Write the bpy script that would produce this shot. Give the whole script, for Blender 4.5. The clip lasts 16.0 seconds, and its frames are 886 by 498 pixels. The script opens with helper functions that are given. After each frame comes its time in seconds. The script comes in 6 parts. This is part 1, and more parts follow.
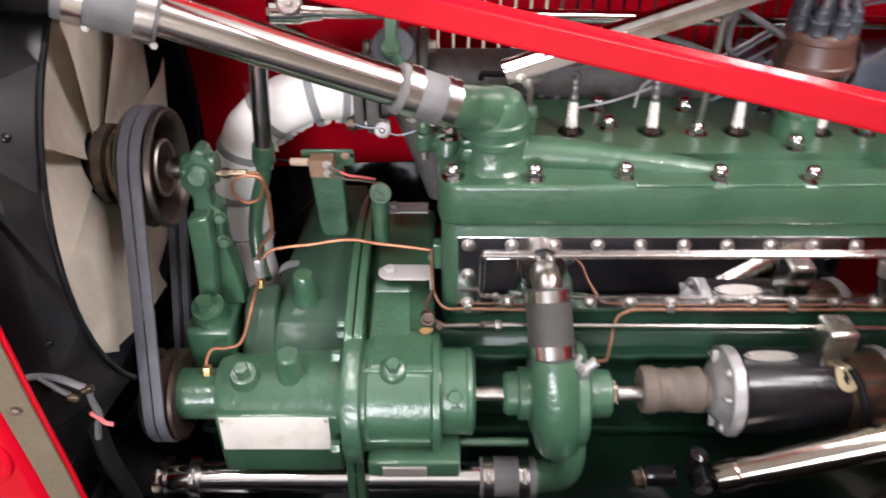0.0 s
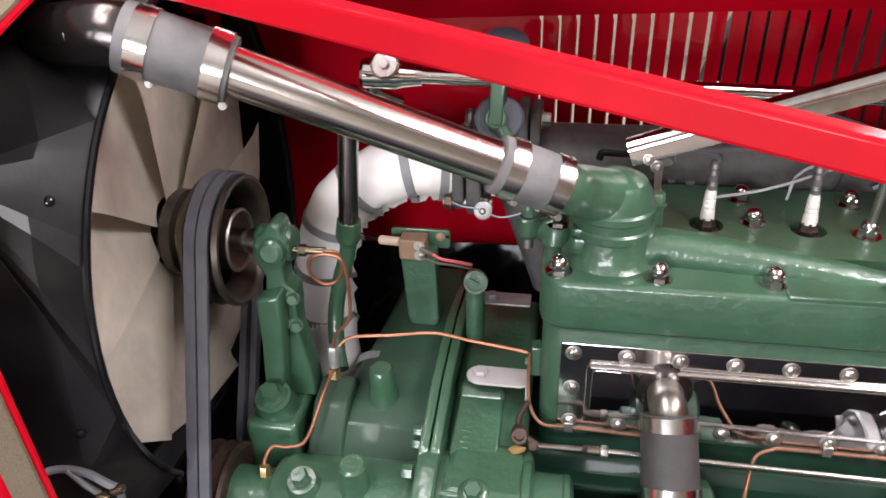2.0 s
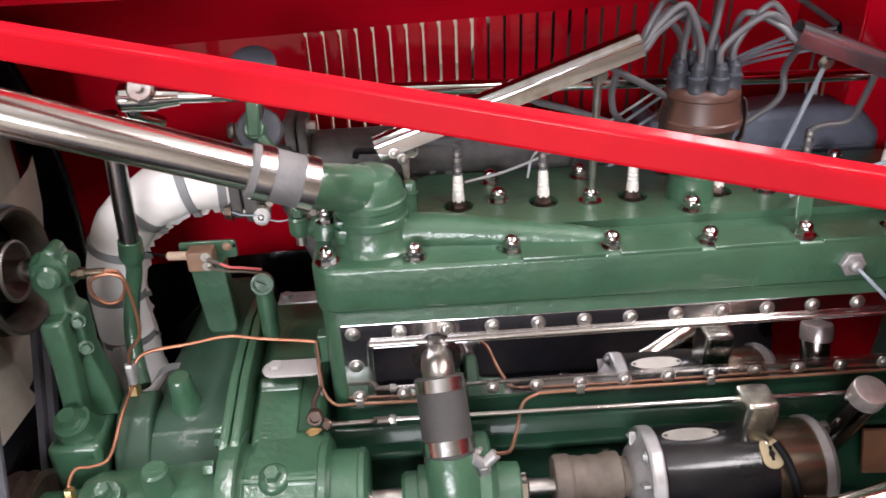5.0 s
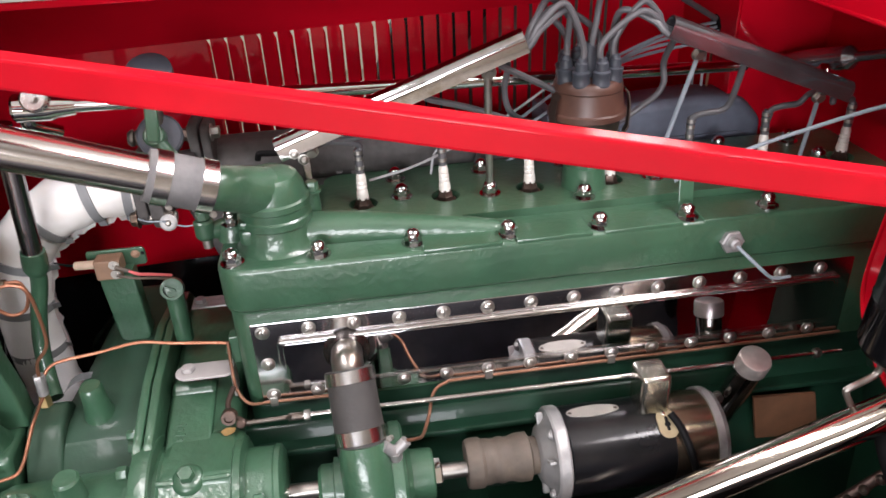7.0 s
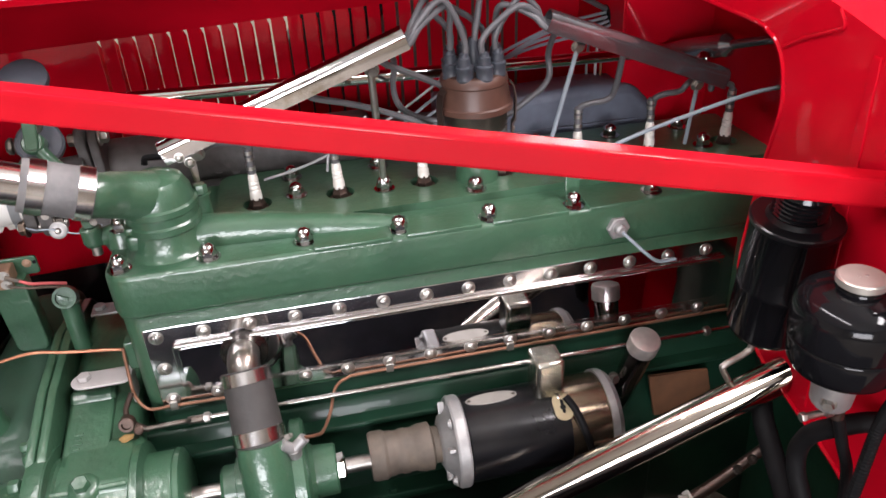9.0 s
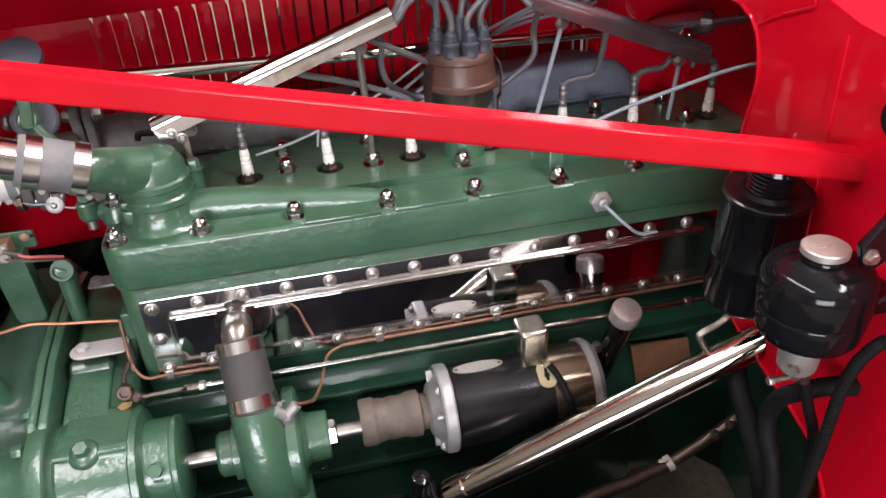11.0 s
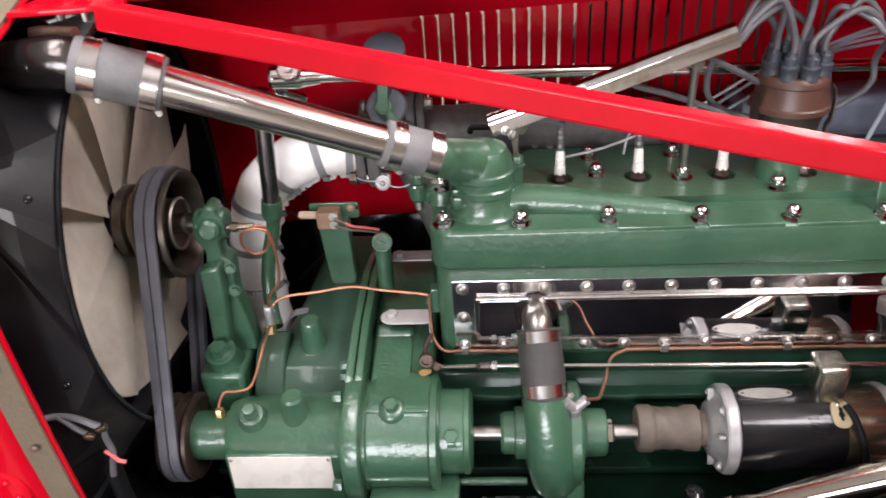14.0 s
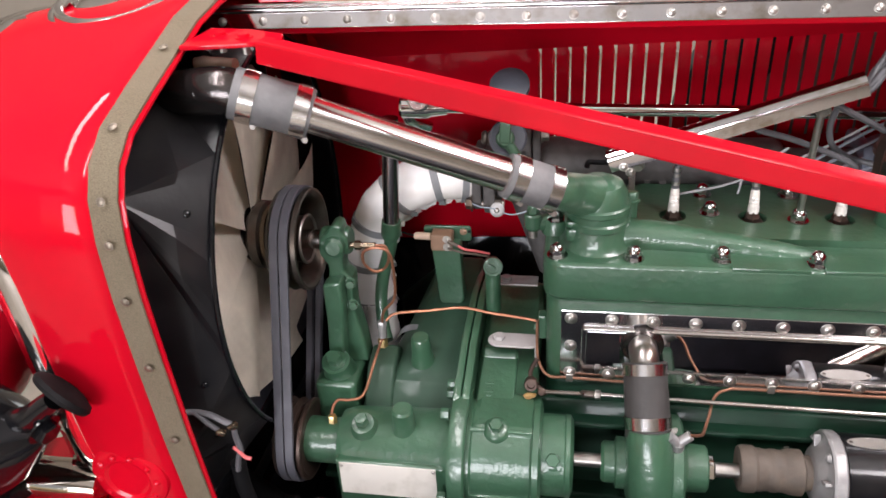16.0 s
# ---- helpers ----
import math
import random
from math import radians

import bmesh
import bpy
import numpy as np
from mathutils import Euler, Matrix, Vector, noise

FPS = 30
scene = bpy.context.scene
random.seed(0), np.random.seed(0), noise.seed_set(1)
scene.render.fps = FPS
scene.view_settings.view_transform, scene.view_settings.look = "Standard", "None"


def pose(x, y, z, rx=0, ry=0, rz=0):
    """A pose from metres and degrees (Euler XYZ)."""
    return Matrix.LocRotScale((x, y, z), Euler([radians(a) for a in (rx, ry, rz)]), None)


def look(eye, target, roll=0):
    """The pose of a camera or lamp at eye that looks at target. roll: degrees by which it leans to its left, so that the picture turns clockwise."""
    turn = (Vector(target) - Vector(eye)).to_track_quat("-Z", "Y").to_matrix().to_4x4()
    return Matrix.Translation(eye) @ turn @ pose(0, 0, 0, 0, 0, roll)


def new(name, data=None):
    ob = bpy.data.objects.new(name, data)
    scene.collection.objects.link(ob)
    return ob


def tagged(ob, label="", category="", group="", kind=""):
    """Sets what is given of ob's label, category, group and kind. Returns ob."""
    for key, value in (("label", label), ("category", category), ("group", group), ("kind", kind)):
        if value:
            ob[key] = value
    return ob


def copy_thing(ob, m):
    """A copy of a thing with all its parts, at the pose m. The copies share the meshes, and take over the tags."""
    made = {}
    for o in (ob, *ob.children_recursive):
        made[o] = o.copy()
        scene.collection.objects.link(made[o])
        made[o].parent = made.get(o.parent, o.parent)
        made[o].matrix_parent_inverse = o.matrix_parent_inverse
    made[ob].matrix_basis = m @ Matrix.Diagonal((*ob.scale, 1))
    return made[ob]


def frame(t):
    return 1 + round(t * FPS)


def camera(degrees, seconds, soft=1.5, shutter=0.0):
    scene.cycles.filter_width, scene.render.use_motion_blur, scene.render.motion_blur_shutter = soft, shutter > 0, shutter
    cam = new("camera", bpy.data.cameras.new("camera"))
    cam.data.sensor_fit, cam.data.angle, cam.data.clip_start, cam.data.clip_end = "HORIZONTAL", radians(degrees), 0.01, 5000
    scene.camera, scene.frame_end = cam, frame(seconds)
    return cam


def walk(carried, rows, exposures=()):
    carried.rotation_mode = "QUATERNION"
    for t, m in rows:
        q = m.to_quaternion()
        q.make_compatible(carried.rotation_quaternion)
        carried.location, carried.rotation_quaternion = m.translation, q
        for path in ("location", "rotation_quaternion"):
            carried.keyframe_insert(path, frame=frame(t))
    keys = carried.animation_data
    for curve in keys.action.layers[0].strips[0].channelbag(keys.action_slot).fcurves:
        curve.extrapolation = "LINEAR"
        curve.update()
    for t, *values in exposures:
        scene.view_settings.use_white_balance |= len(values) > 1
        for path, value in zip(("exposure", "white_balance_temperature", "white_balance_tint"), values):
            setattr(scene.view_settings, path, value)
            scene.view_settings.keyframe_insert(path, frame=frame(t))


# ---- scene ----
cam = camera(60.8, 16.0, soft=1.6, shutter=0.4)
METRES, EYE, TILT, LEAN, TURN = 0.65, 1.35, -35.0, 0.0, 0.0
ROWS = [
    (0.0, 0.0, 0.0, 0.0, -0.0, 0.0, 0.0),
    (0.5, -0.0051, 0.1171, 0.0398, 6.25, 1.5, -3.78),
    (1.0, 0.0086, 0.2077, 0.0478, 11.36, 3.38, -4.67),
    (1.5, 0.0116, 0.1981, 0.0475, 9.98, 4.02, -4.54),
    (2.0, 0.0186, 0.1868, 0.0436, 8.59, 5.15, -4.33),
    (2.5, 0.0333, 0.174, 0.0354, 7.44, 5.94, -3.45),
    (3.0, 0.0554, 0.1571, 0.0315, 5.97, 6.26, -2.07),
    (3.5, 0.0799, 0.1401, 0.025, 4.17, 6.45, -0.48),
    (4.0, 0.1022, 0.1304, 0.0172, 2.44, 6.52, 0.93),
    (4.5, 0.1302, 0.1151, 0.0104, 0.54, 6.44, 2.38),
    (5.0, 0.1619, 0.0917, -0.001, -1.27, 6.37, 3.68),
    (7.5, 0.2401, 0.0474, -0.025, -5.92, 6.23, 7.37),
    (8.0, 0.2668, 0.0439, -0.0194, -6.57, 6.04, 7.99),
    (8.5, 0.2926, 0.037, -0.024, -7.58, 5.56, 8.71),
    (9.0, 0.3192, 0.0202, -0.0297, -8.67, 4.86, 9.44),
    (11.5, 0.3278, -0.0188, -0.039, -8.94, 2.68, 9.57),
    (12.0, 0.2862, -0.0187, -0.0378, -6.85, 2.75, 8.14),
    (12.5, 0.2506, -0.0195, -0.0343, -4.31, 2.87, 6.51),
    (13.0, 0.2064, -0.0272, -0.0291, -1.65, 3.08, 4.81),
    (13.5, 0.155, -0.0402, -0.0257, 1.49, 3.57, 3.03),
    (14.0, 0.1082, -0.0641, -0.0175, 4.14, 4.08, 1.1),
    (14.5, 0.0717, -0.0728, -0.0061, 5.96, 4.32, -0.3),
    (15.0, 0.0583, -0.0807, -0.0015, 7.44, 4.54, -1.3),
    (15.5, 0.0527, -0.1, 0.0014, 8.57, 4.66, -1.81),
    (16.0, 0.0487, -0.1312, 0.0041, 9.76, 4.87, -2.68),
]
walk(cam, [(t, pose(0, 0, EYE, TILT, LEAN, TURN) @ pose(METRES * x, METRES * y, METRES * z, 90 + pitch, roll, yaw)) for t, x, y, z, yaw, pitch, roll in ROWS], [(0.0, 0.18), (1.0, 0.08), (4.0, 0.0), (12.0, 0.0), (13.0, 0.08), (14.5, -0.04), (16.0, -0.12)])

# ---- world, lights ----
world = bpy.data.worlds.new("world")
scene.world = world
world.use_nodes = True
_sky = world.node_tree.nodes.new("ShaderNodeTexSky")
_sky.sky_type, _sky.sun_disc, _sky.sun_elevation, _sky.sun_rotation = "NISHITA", False, radians(40), radians(200)
world.node_tree.links.new(_sky.outputs[0], world.node_tree.nodes["Background"].inputs[0])
world.node_tree.nodes["Background"].inputs[1].default_value = 0.07


def area_lamp(name, place, target, sx, sy, watts, colour):
    data = bpy.data.lights.new(name, "AREA")
    data.shape, data.size, data.size_y, data.energy, data.color = "RECTANGLE", sx, sy, watts, colour
    ob = new(name, data)
    ob.matrix_world = look(place, target)
    return ob


# daylight through the wide doorway behind the camera, and the two rows of ceiling tubes
area_lamp("doorway_daylight", (-1.0, -3.9, 1.45), (0.2, 0.8, 1.1), 2.5, 1.4, 205, (0.95, 0.93, 1.0))
area_lamp("ceiling_tubes_light", (-0.9, 0.15, 3.1), (-0.9, 0.15, 0), 0.3, 2.6, 71, (1.0, 0.94, 0.97))
area_lamp("ceiling_tubes_light", (1.65, 0.15, 3.0), (0.1, 0.6, 0.9), 2.6, 0.3, 125, (1.0, 0.94, 0.97))


area_lamp("window_daylight", (0.3, 4.93, 1.5), (0.3, 0, 1.5), 4.0, 1.6, 100, (1.0, 0.98, 0.95))

# ---- materials ----
def mat(name, colour, rough=0.5, metal=0.0, coat=0.0, grain=0.0, grain_size=60.0, bump=0.0, bump_size=120.0, stain=None, stain_size=9.0, stain_amount=0.5, rough_var=0.1, spec=0.5, coat_rough=0.05):
    m = bpy.data.materials.new(name)
    m.use_nodes = True
    nt = m.node_tree
    b = nt.nodes["Principled BSDF"]
    b.inputs["Roughness"].default_value, b.inputs["Metallic"].default_value = rough, metal
    b.inputs["Coat Weight"].default_value, b.inputs["Coat Roughness"].default_value = coat, coat_rough
    b.inputs["Specular IOR Level"].default_value = spec
    b.inputs["Base Color"].default_value = (*colour, 1)
    geo = nt.nodes.new("ShaderNodeTexCoord")

    def noise_tex(scale, detail=4.0):
        n = nt.nodes.new("ShaderNodeTexNoise")
        n.inputs["Scale"].default_value, n.inputs["Detail"].default_value = scale, detail
        nt.links.new(geo.outputs["Object"], n.inputs["Vector"])
        return n.outputs["Fac"]

    def ramp(src, lo, hi, a, c):
        r = nt.nodes.new("ShaderNodeMapRange")
        r.inputs[1].default_value, r.inputs[2].default_value, r.inputs[3].default_value, r.inputs[4].default_value = lo, hi, a, c
        nt.links.new(src, r.inputs[0])
        return r.outputs[0]

    col = None
    if grain:
        mix = nt.nodes.new("ShaderNodeMix")
        mix.data_type = "RGBA"
        nt.links.new(ramp(noise_tex(grain_size), 0.3, 0.7, 0, 1), mix.inputs[0])
        mix.inputs[6].default_value = (*[c * (1 - grain) for c in colour], 1)
        mix.inputs[7].default_value = (*[min(1, c * (1 + grain)) for c in colour], 1)
        col = mix.outputs[2]
    if stain:
        mix = nt.nodes.new("ShaderNodeMix")
        mix.data_type = "RGBA"
        nt.links.new(ramp(noise_tex(stain_size, 6.0), 0.5, 0.72, 0, stain_amount), mix.inputs[0])
        if col:
            nt.links.new(col, mix.inputs[6])
        else:
            mix.inputs[6].default_value = (*colour, 1)
        mix.inputs[7].default_value = (*stain, 1)
        col = mix.outputs[2]
    if col:
        nt.links.new(col, b.inputs["Base Color"])
    if rough_var:
        nt.links.new(ramp(noise_tex(14.0, 5.0), 0.3, 0.7, max(0.02, rough * (1 - rough_var)), min(1, rough * (1 + 2 * rough_var))), b.inputs["Roughness"])
    if bump:
        bp = nt.nodes.new("ShaderNodeBump")
        bp.inputs["Strength"].default_value, bp.inputs["Distance"].default_value = bump, 0.001
        nt.links.new(noise_tex(bump_size), bp.inputs["Height"])
        nt.links.new(bp.outputs[0], b.inputs["Normal"])
        if coat:
            nt.links.new(bp.outputs[0], b.inputs["Coat Normal"])
    return m


# far darker than the green enamel, with random stains; for the low parts
DEEPGREEN = mat("deep_green_enamel", (0.007, 0.029, 0.016), 0.42, coat=0.2, grain=0.2, grain_size=20, bump=0.3, bump_size=60, stain=(0.006, 0.012, 0.009), stain_size=9, stain_amount=0.8, spec=0.2)
BRONZE = mat("dull_bronze", (0.19, 0.15, 0.105), 0.22, 0.9, grain=0.2, grain_size=30, stain=(0.1, 0.07, 0.05), stain_size=12, stain_amount=0.6)
DUSTYGREEN = mat("dusty_green_enamel", (0.024, 0.062, 0.038), 0.5, spec=0.3, coat=0.15, grain=0.15, grain_size=18, bump=0.5, bump_size=80, stain=(0.05, 0.055, 0.04), stain_size=7, stain_amount=0.35, coat_rough=0.06)
GREEN = mat("green_enamel", (0.035, 0.092, 0.051), 0.36, coat=0.75, grain=0.14, grain_size=25, bump=0.95, bump_size=120, stain=(0.05, 0.095, 0.055), stain_size=10, stain_amount=0.45, coat_rough=0.04)
RED = mat("red_paint", (0.48, 0.0028, 0.014), 0.5, spec=0.0, coat=0.5, grain=0.06, grain_size=8, bump=0.07, bump_size=16, stain=(0.39, 0.002, 0.011), stain_size=5, stain_amount=0.5, coat_rough=0.045)
BLACK = mat("black_paint", (0.005, 0.005, 0.006), 0.5, spec=0.0, coat=0.85, coat_rough=0.11, grain=0.2, grain_size=40, bump=0.12, bump_size=30)
SATINBLACK = mat("satin_black", (0.005, 0.005, 0.006), 0.3, spec=0.15, coat=0.35, coat_rough=0.12, grain=0.25, grain_size=40, bump=0.15, bump_size=60, stain=(0.03, 0.028, 0.025), stain_size=14, stain_amount=0.4)
DUSTBLACK = mat("dusty_black_sheet", (0.006, 0.006, 0.007), 0.4, spec=0.2, coat=0.4, coat_rough=0.34, grain=0.4, grain_size=20, bump=1.0, bump_size=26, stain=(0.035, 0.032, 0.028), stain_size=8, stain_amount=0.55)
CHROME = mat("chrome", (0.78, 0.77, 0.75), 0.06, 1.0, bump=0.04, bump_size=14)
AGED = mat("aged_chrome", (0.30, 0.29, 0.30), 0.17, 1.0, grain=0.15, grain_size=14, bump=0.08, bump_size=25, stain=(0.3, 0.24, 0.14), stain_size=18, stain_amount=0.6)
DIRTYCHROME = mat("dirty_chrome", (0.55, 0.53, 0.53), 0.08, 1.0, grain=0.12, grain_size=20, bump=0.16, bump_size=14, stain=(0.24, 0.19, 0.12), stain_size=40, stain_amount=0.75)
MATBLACK = mat("matt_black_cover", (0.022, 0.023, 0.03), 0.5, grain=0.2, grain_size=30, bump=0.3, spec=0.3, stain=(0.10, 0.095, 0.09), stain_size=7, stain_amount=0.7)
MIRROR = mat("polished_cover", (0.6, 0.59, 0.61), 0.03, 1.0, bump=0.25, bump_size=12)
NICKEL = mat("nickel_tube", (0.56, 0.53, 0.50), 0.19, 1.0, grain=0.06, grain_size=12, bump=0.05, bump_size=30)
STEEL = mat("dull_steel", (0.42, 0.40, 0.37), 0.38, 1.0, grain=0.15, grain_size=70, stain=(0.12, 0.09, 0.06), stain_size=25, stain_amount=0.6)
DARKSTEEL = mat("dark_steel", (0.13, 0.115, 0.10), 0.4, 0.9, grain=0.25, grain_size=60, stain=(0.12, 0.06, 0.03), stain_size=30, stain_amount=0.6)
BROWNSTEEL = mat("browned_steel", (0.075, 0.05, 0.04), 0.38, 0.7, grain=0.25, grain_size=60, stain=(0.05, 0.04, 0.035), stain_size=30, stain_amount=0.6)
CAST = mat("cast_iron", (0.075, 0.07, 0.068), 0.65, 0.2, grain=0.2, grain_size=90, bump=0.5, bump_size=160, stain=(0.12, 0.10, 0.085), stain_size=8, stain_amount=0.5)
SLATE = mat("slate_casting", (0.115, 0.13, 0.17), 0.6, 0.1, grain=0.12, grain_size=60, bump=0.4, bump_size=140)
ALU = mat("cast_aluminium", (0.36, 0.355, 0.35), 0.45, 0.6, grain=0.2, grain_size=60, bump=0.7, bump_size=140, stain=(0.2, 0.185, 0.17), stain_size=30, stain_amount=0.6)
PERISHED = mat("perished_rubber", (0.085, 0.067, 0.052), 0.6, grain=0.25, grain_size=40, bump=0.5, bump_size=150, stain=(0.17, 0.13, 0.085), stain_size=20, stain_amount=0.6)
DARKHOSE = mat("dark_rubber_hose", (0.040, 0.037, 0.035), 0.6, grain=0.15, grain_size=50, bump=0.35, bump_size=260)
RUBBER = mat("grey_rubber_hose", (0.125, 0.123, 0.124), 0.6, grain=0.3, grain_size=28, bump=0.5, bump_size=200, stain=(0.25, 0.245, 0.24), stain_size=22, stain_amount=0.7)
BLACKRUBBER = mat("black_rubber", (0.007, 0.007, 0.0075), 0.6, spec=0.1, grain=0.2, grain_size=50, bump=0.2, bump_size=150)
BELT = mat("belt_rubber", (0.085, 0.085, 0.10), 0.42, grain=0.2, grain_size=35, bump=0.3, bump_size=180)
WIRE = mat("grey_wire", (0.098, 0.097, 0.104), 0.42, grain=0.25, grain_size=40, stain=(0.06, 0.058, 0.06), stain_size=40, stain_amount=0.5)
LIGHTWIRE = mat("pale_wire", (0.26, 0.30, 0.34), 0.45, grain=0.1, grain_size=60)
COPPER = mat("copper_pipe", (0.42, 0.19, 0.115), 0.42, 0.85, grain=0.15, grain_size=50)
BRASS = mat("brass", (0.62, 0.46, 0.22), 0.32, 0.95, grain=0.15, grain_size=60)
BAKELITE = mat("brown_bakelite", (0.07, 0.032, 0.023), 0.42, grain=0.2, grain_size=40, stain=(0.13, 0.065, 0.045), stain_size=25, stain_amount=0.5)
TAN = mat("tan_fibre", (0.25, 0.15, 0.095), 0.55, grain=0.15, grain_size=60)
CERAMIC = mat("white_ceramic", (0.70, 0.67, 0.62), 0.3, coat=0.3, grain=0.06, grain_size=60, stain=(0.42, 0.36, 0.28), stain_size=90, stain_amount=0.6)
WRAP = mat("white_heat_wrap", (0.83, 0.82, 0.81), 0.42, coat=0.2, grain=0.05, grain_size=20, bump=0.5, bump_size=25, stain=(0.62, 0.52, 0.38), stain_size=9, stain_amount=0.6)
WRAPSEAM = mat("grey_wrap_band", (0.2, 0.205, 0.21), 0.6, grain=0.1, grain_size=40)
PLATE = mat("pale_plate", (0.66, 0.63, 0.57), 0.5, grain=0.05, grain_size=30, stain=(0.42, 0.39, 0.33), stain_size=40, stain_amount=0.5)
TINPLATE = mat("tin_plate", (0.46, 0.44, 0.4), 0.45, 0.7, grain=0.1, grain_size=50)
WEBBING = mat("woven_webbing", (0.148, 0.124, 0.085), 0.85, spec=0.15, grain=0.22, grain_size=800, bump=0.8, bump_size=900, stain=(0.19, 0.165, 0.12), stain_size=9, stain_amount=0.4)
FANMETAL = mat("fan_blade_metal", (0.77, 0.71, 0.61), 0.45, 0.0, grain=0.12, grain_size=25, stain=(0.3, 0.25, 0.2), stain_size=12, stain_amount=0.5)
SATINCHROME = mat("satin_chrome", (0.62, 0.6, 0.58), 0.2, 1.0, grain=0.08, grain_size=40, bump=0.05, bump_size=60, stain=(0.4, 0.36, 0.3), stain_size=60, stain_amount=0.4)
TURNED = mat("turned_metal", (0.58, 0.53, 0.50), 0.30, 0.8, grain=0.12, grain_size=90)
BRIGHTBOX = mat("dull_bright_box", (0.5, 0.49, 0.43), 0.24, 1.0, grain=0.1, grain_size=25, bump=0.1, bump_size=40, stain=(0.36, 0.33, 0.26), stain_size=30, stain_amount=0.5)
BROWNCARD = mat("brown_board", (0.115, 0.050, 0.022), 0.6, grain=0.2, grain_size=40)
REDWIRE = mat("red_wire", (0.55, 0.12, 0.12), 0.4)
PLASTER = mat("hall_plaster", (0.55, 0.5, 0.43), 0.9, grain=0.05, grain_size=3)
CEILING = mat("hall_ceiling", (0.6, 0.59, 0.57), 0.9, grain=0.05, grain_size=3)
BOLT = mat("bright_bolt", (0.55, 0.53, 0.5), 0.3, 1.0, grain=0.15, grain_size=80)
CONCRETE = mat("hall_concrete", (0.29, 0.255, 0.21), 0.8, grain=0.15, grain_size=6, bump=0.2)
CORE = mat("radiator_core", (0.02, 0.02, 0.02), 0.6, 0.3, grain=0.3, grain_size=200)
THINWIRE = mat("thin_pale_wire", (0.36, 0.36, 0.37), 0.45, grain=0.1, grain_size=60)
STRAP = mat("pale_grey_strap", (0.42, 0.4, 0.39), 0.42, grain=0.08, grain_size=40, stain=(0.3, 0.28, 0.26), stain_size=30, stain_amount=0.5)
DULLBRASS = mat("dull_brass_plate", (0.34, 0.28, 0.17), 0.5, 0.3, grain=0.12, grain_size=60)
NECKBLACK = mat("dark_bright_casting", (0.075, 0.068, 0.066), 0.22, 0.9, grain=0.25, grain_size=30, bump=0.8, bump_size=90, stain=(0.07, 0.045, 0.03), stain_size=18, stain_amount=0.7)
TARNISHED = mat("tarnished_conduit", (0.27, 0.258, 0.278), 0.2, 0.9, coat=0.5, coat_rough=0.05, grain=0.2, grain_size=30, bump=0.3, bump_size=16, stain=(0.17, 0.155, 0.17), stain_size=20, stain_amount=0.7)
DARKSLATE = mat("dark_slate_disc", (0.055, 0.06, 0.075), 0.5, 0.1, grain=0.15, grain_size=60, bump=0.3, bump_size=140)
BARRED = mat("satin_red_bar", (0.48, 0.0035, 0.013), 0.5, spec=0.05, coat=0.45, grain=0.12, grain_size=14, bump=0.22, bump_size=24, stain=(0.33, 0.004, 0.012), stain_size=7, stain_amount=0.6, coat_rough=0.14)
STAYPLATE = mat("old_nickel_plate", (0.44, 0.385, 0.33), 0.08, 1.0, grain=0.1, grain_size=20, bump=0.45, bump_size=22, stain=(0.36, 0.33, 0.30), stain_size=16, stain_amount=0.5)
NUTCHROME = mat("acorn_nut_chrome", (0.5, 0.49, 0.48), 0.08, 1.0, bump=0.15, bump_size=60, stain=(0.3, 0.29, 0.27), stain_size=60, stain_amount=0.5)
BOOTRUBBER = mat("blue_grey_rubber_boot", (0.040, 0.045, 0.056), 0.38, spec=0.4, grain=0.2, grain_size=50, bump=0.2, bump_size=150)
FILTERBLACK = mat("black_filter_paint", (0.005, 0.005, 0.006), 0.5, spec=0.0, coat=0.5, coat_rough=0.1, grain=0.2, grain_size=40, bump=0.25, bump_size=30)
DULLRIVET = mat("dull_rivet", (0.22, 0.19, 0.15), 0.45, 0.8, grain=0.2, grain_size=120)
TANSLEEVE = mat("tan_fibre_sleeve", (0.55, 0.40, 0.30), 0.6, grain=0.12, grain_size=60, stain=(0.3, 0.2, 0.14), stain_size=40, stain_amount=0.5)
COVERCHROME = mat("cover_chrome", (0.66, 0.65, 0.66), 0.13, 1.0, bump=0.35, bump_size=22, stain=(0.45, 0.43, 0.4), stain_size=40, stain_amount=0.4)
NECKCHROME = mat("dark_filler_chrome", (0.34, 0.32, 0.31), 0.12, 1.0, grain=0.2, grain_size=30, bump=0.2, bump_size=30)
WORNTUBE = mat("worn_elbow_chrome", (0.40, 0.385, 0.36), 0.3, 1.0, grain=0.12, grain_size=40, bump=0.15, bump_size=60, stain=(0.26, 0.15, 0.08), stain_size=34, stain_amount=0.7)
DUSTMAT = mat("dusty_felt", (0.075, 0.064, 0.047), 0.9, spec=0.1, grain=0.2, grain_size=90, bump=0.5, bump_size=200, stain=(0.035, 0.03, 0.024), stain_size=14, stain_amount=0.6)
DULLCOPPER = mat("dull_copper_pipe", (0.27, 0.135, 0.085), 0.45, 0.8, grain=0.2, grain_size=40, stain=(0.12, 0.075, 0.05), stain_size=25, stain_amount=0.6)
OCHRE = mat("ochre_tag", (0.42, 0.26, 0.09), 0.6, grain=0.2, grain_size=120)


# ---- mesh tools ----
V = Vector


def thing(name, base, label, category, group="", kind=""):
    ob = new(name)
    ob.empty_display_size = 0.02
    ob.location = base
    return tagged(ob, label, category, group, kind)


def base_of(ob):
    at = V((0, 0, 0))
    while ob is not None:
        at = at + ob.location
        ob = ob.parent
    return at


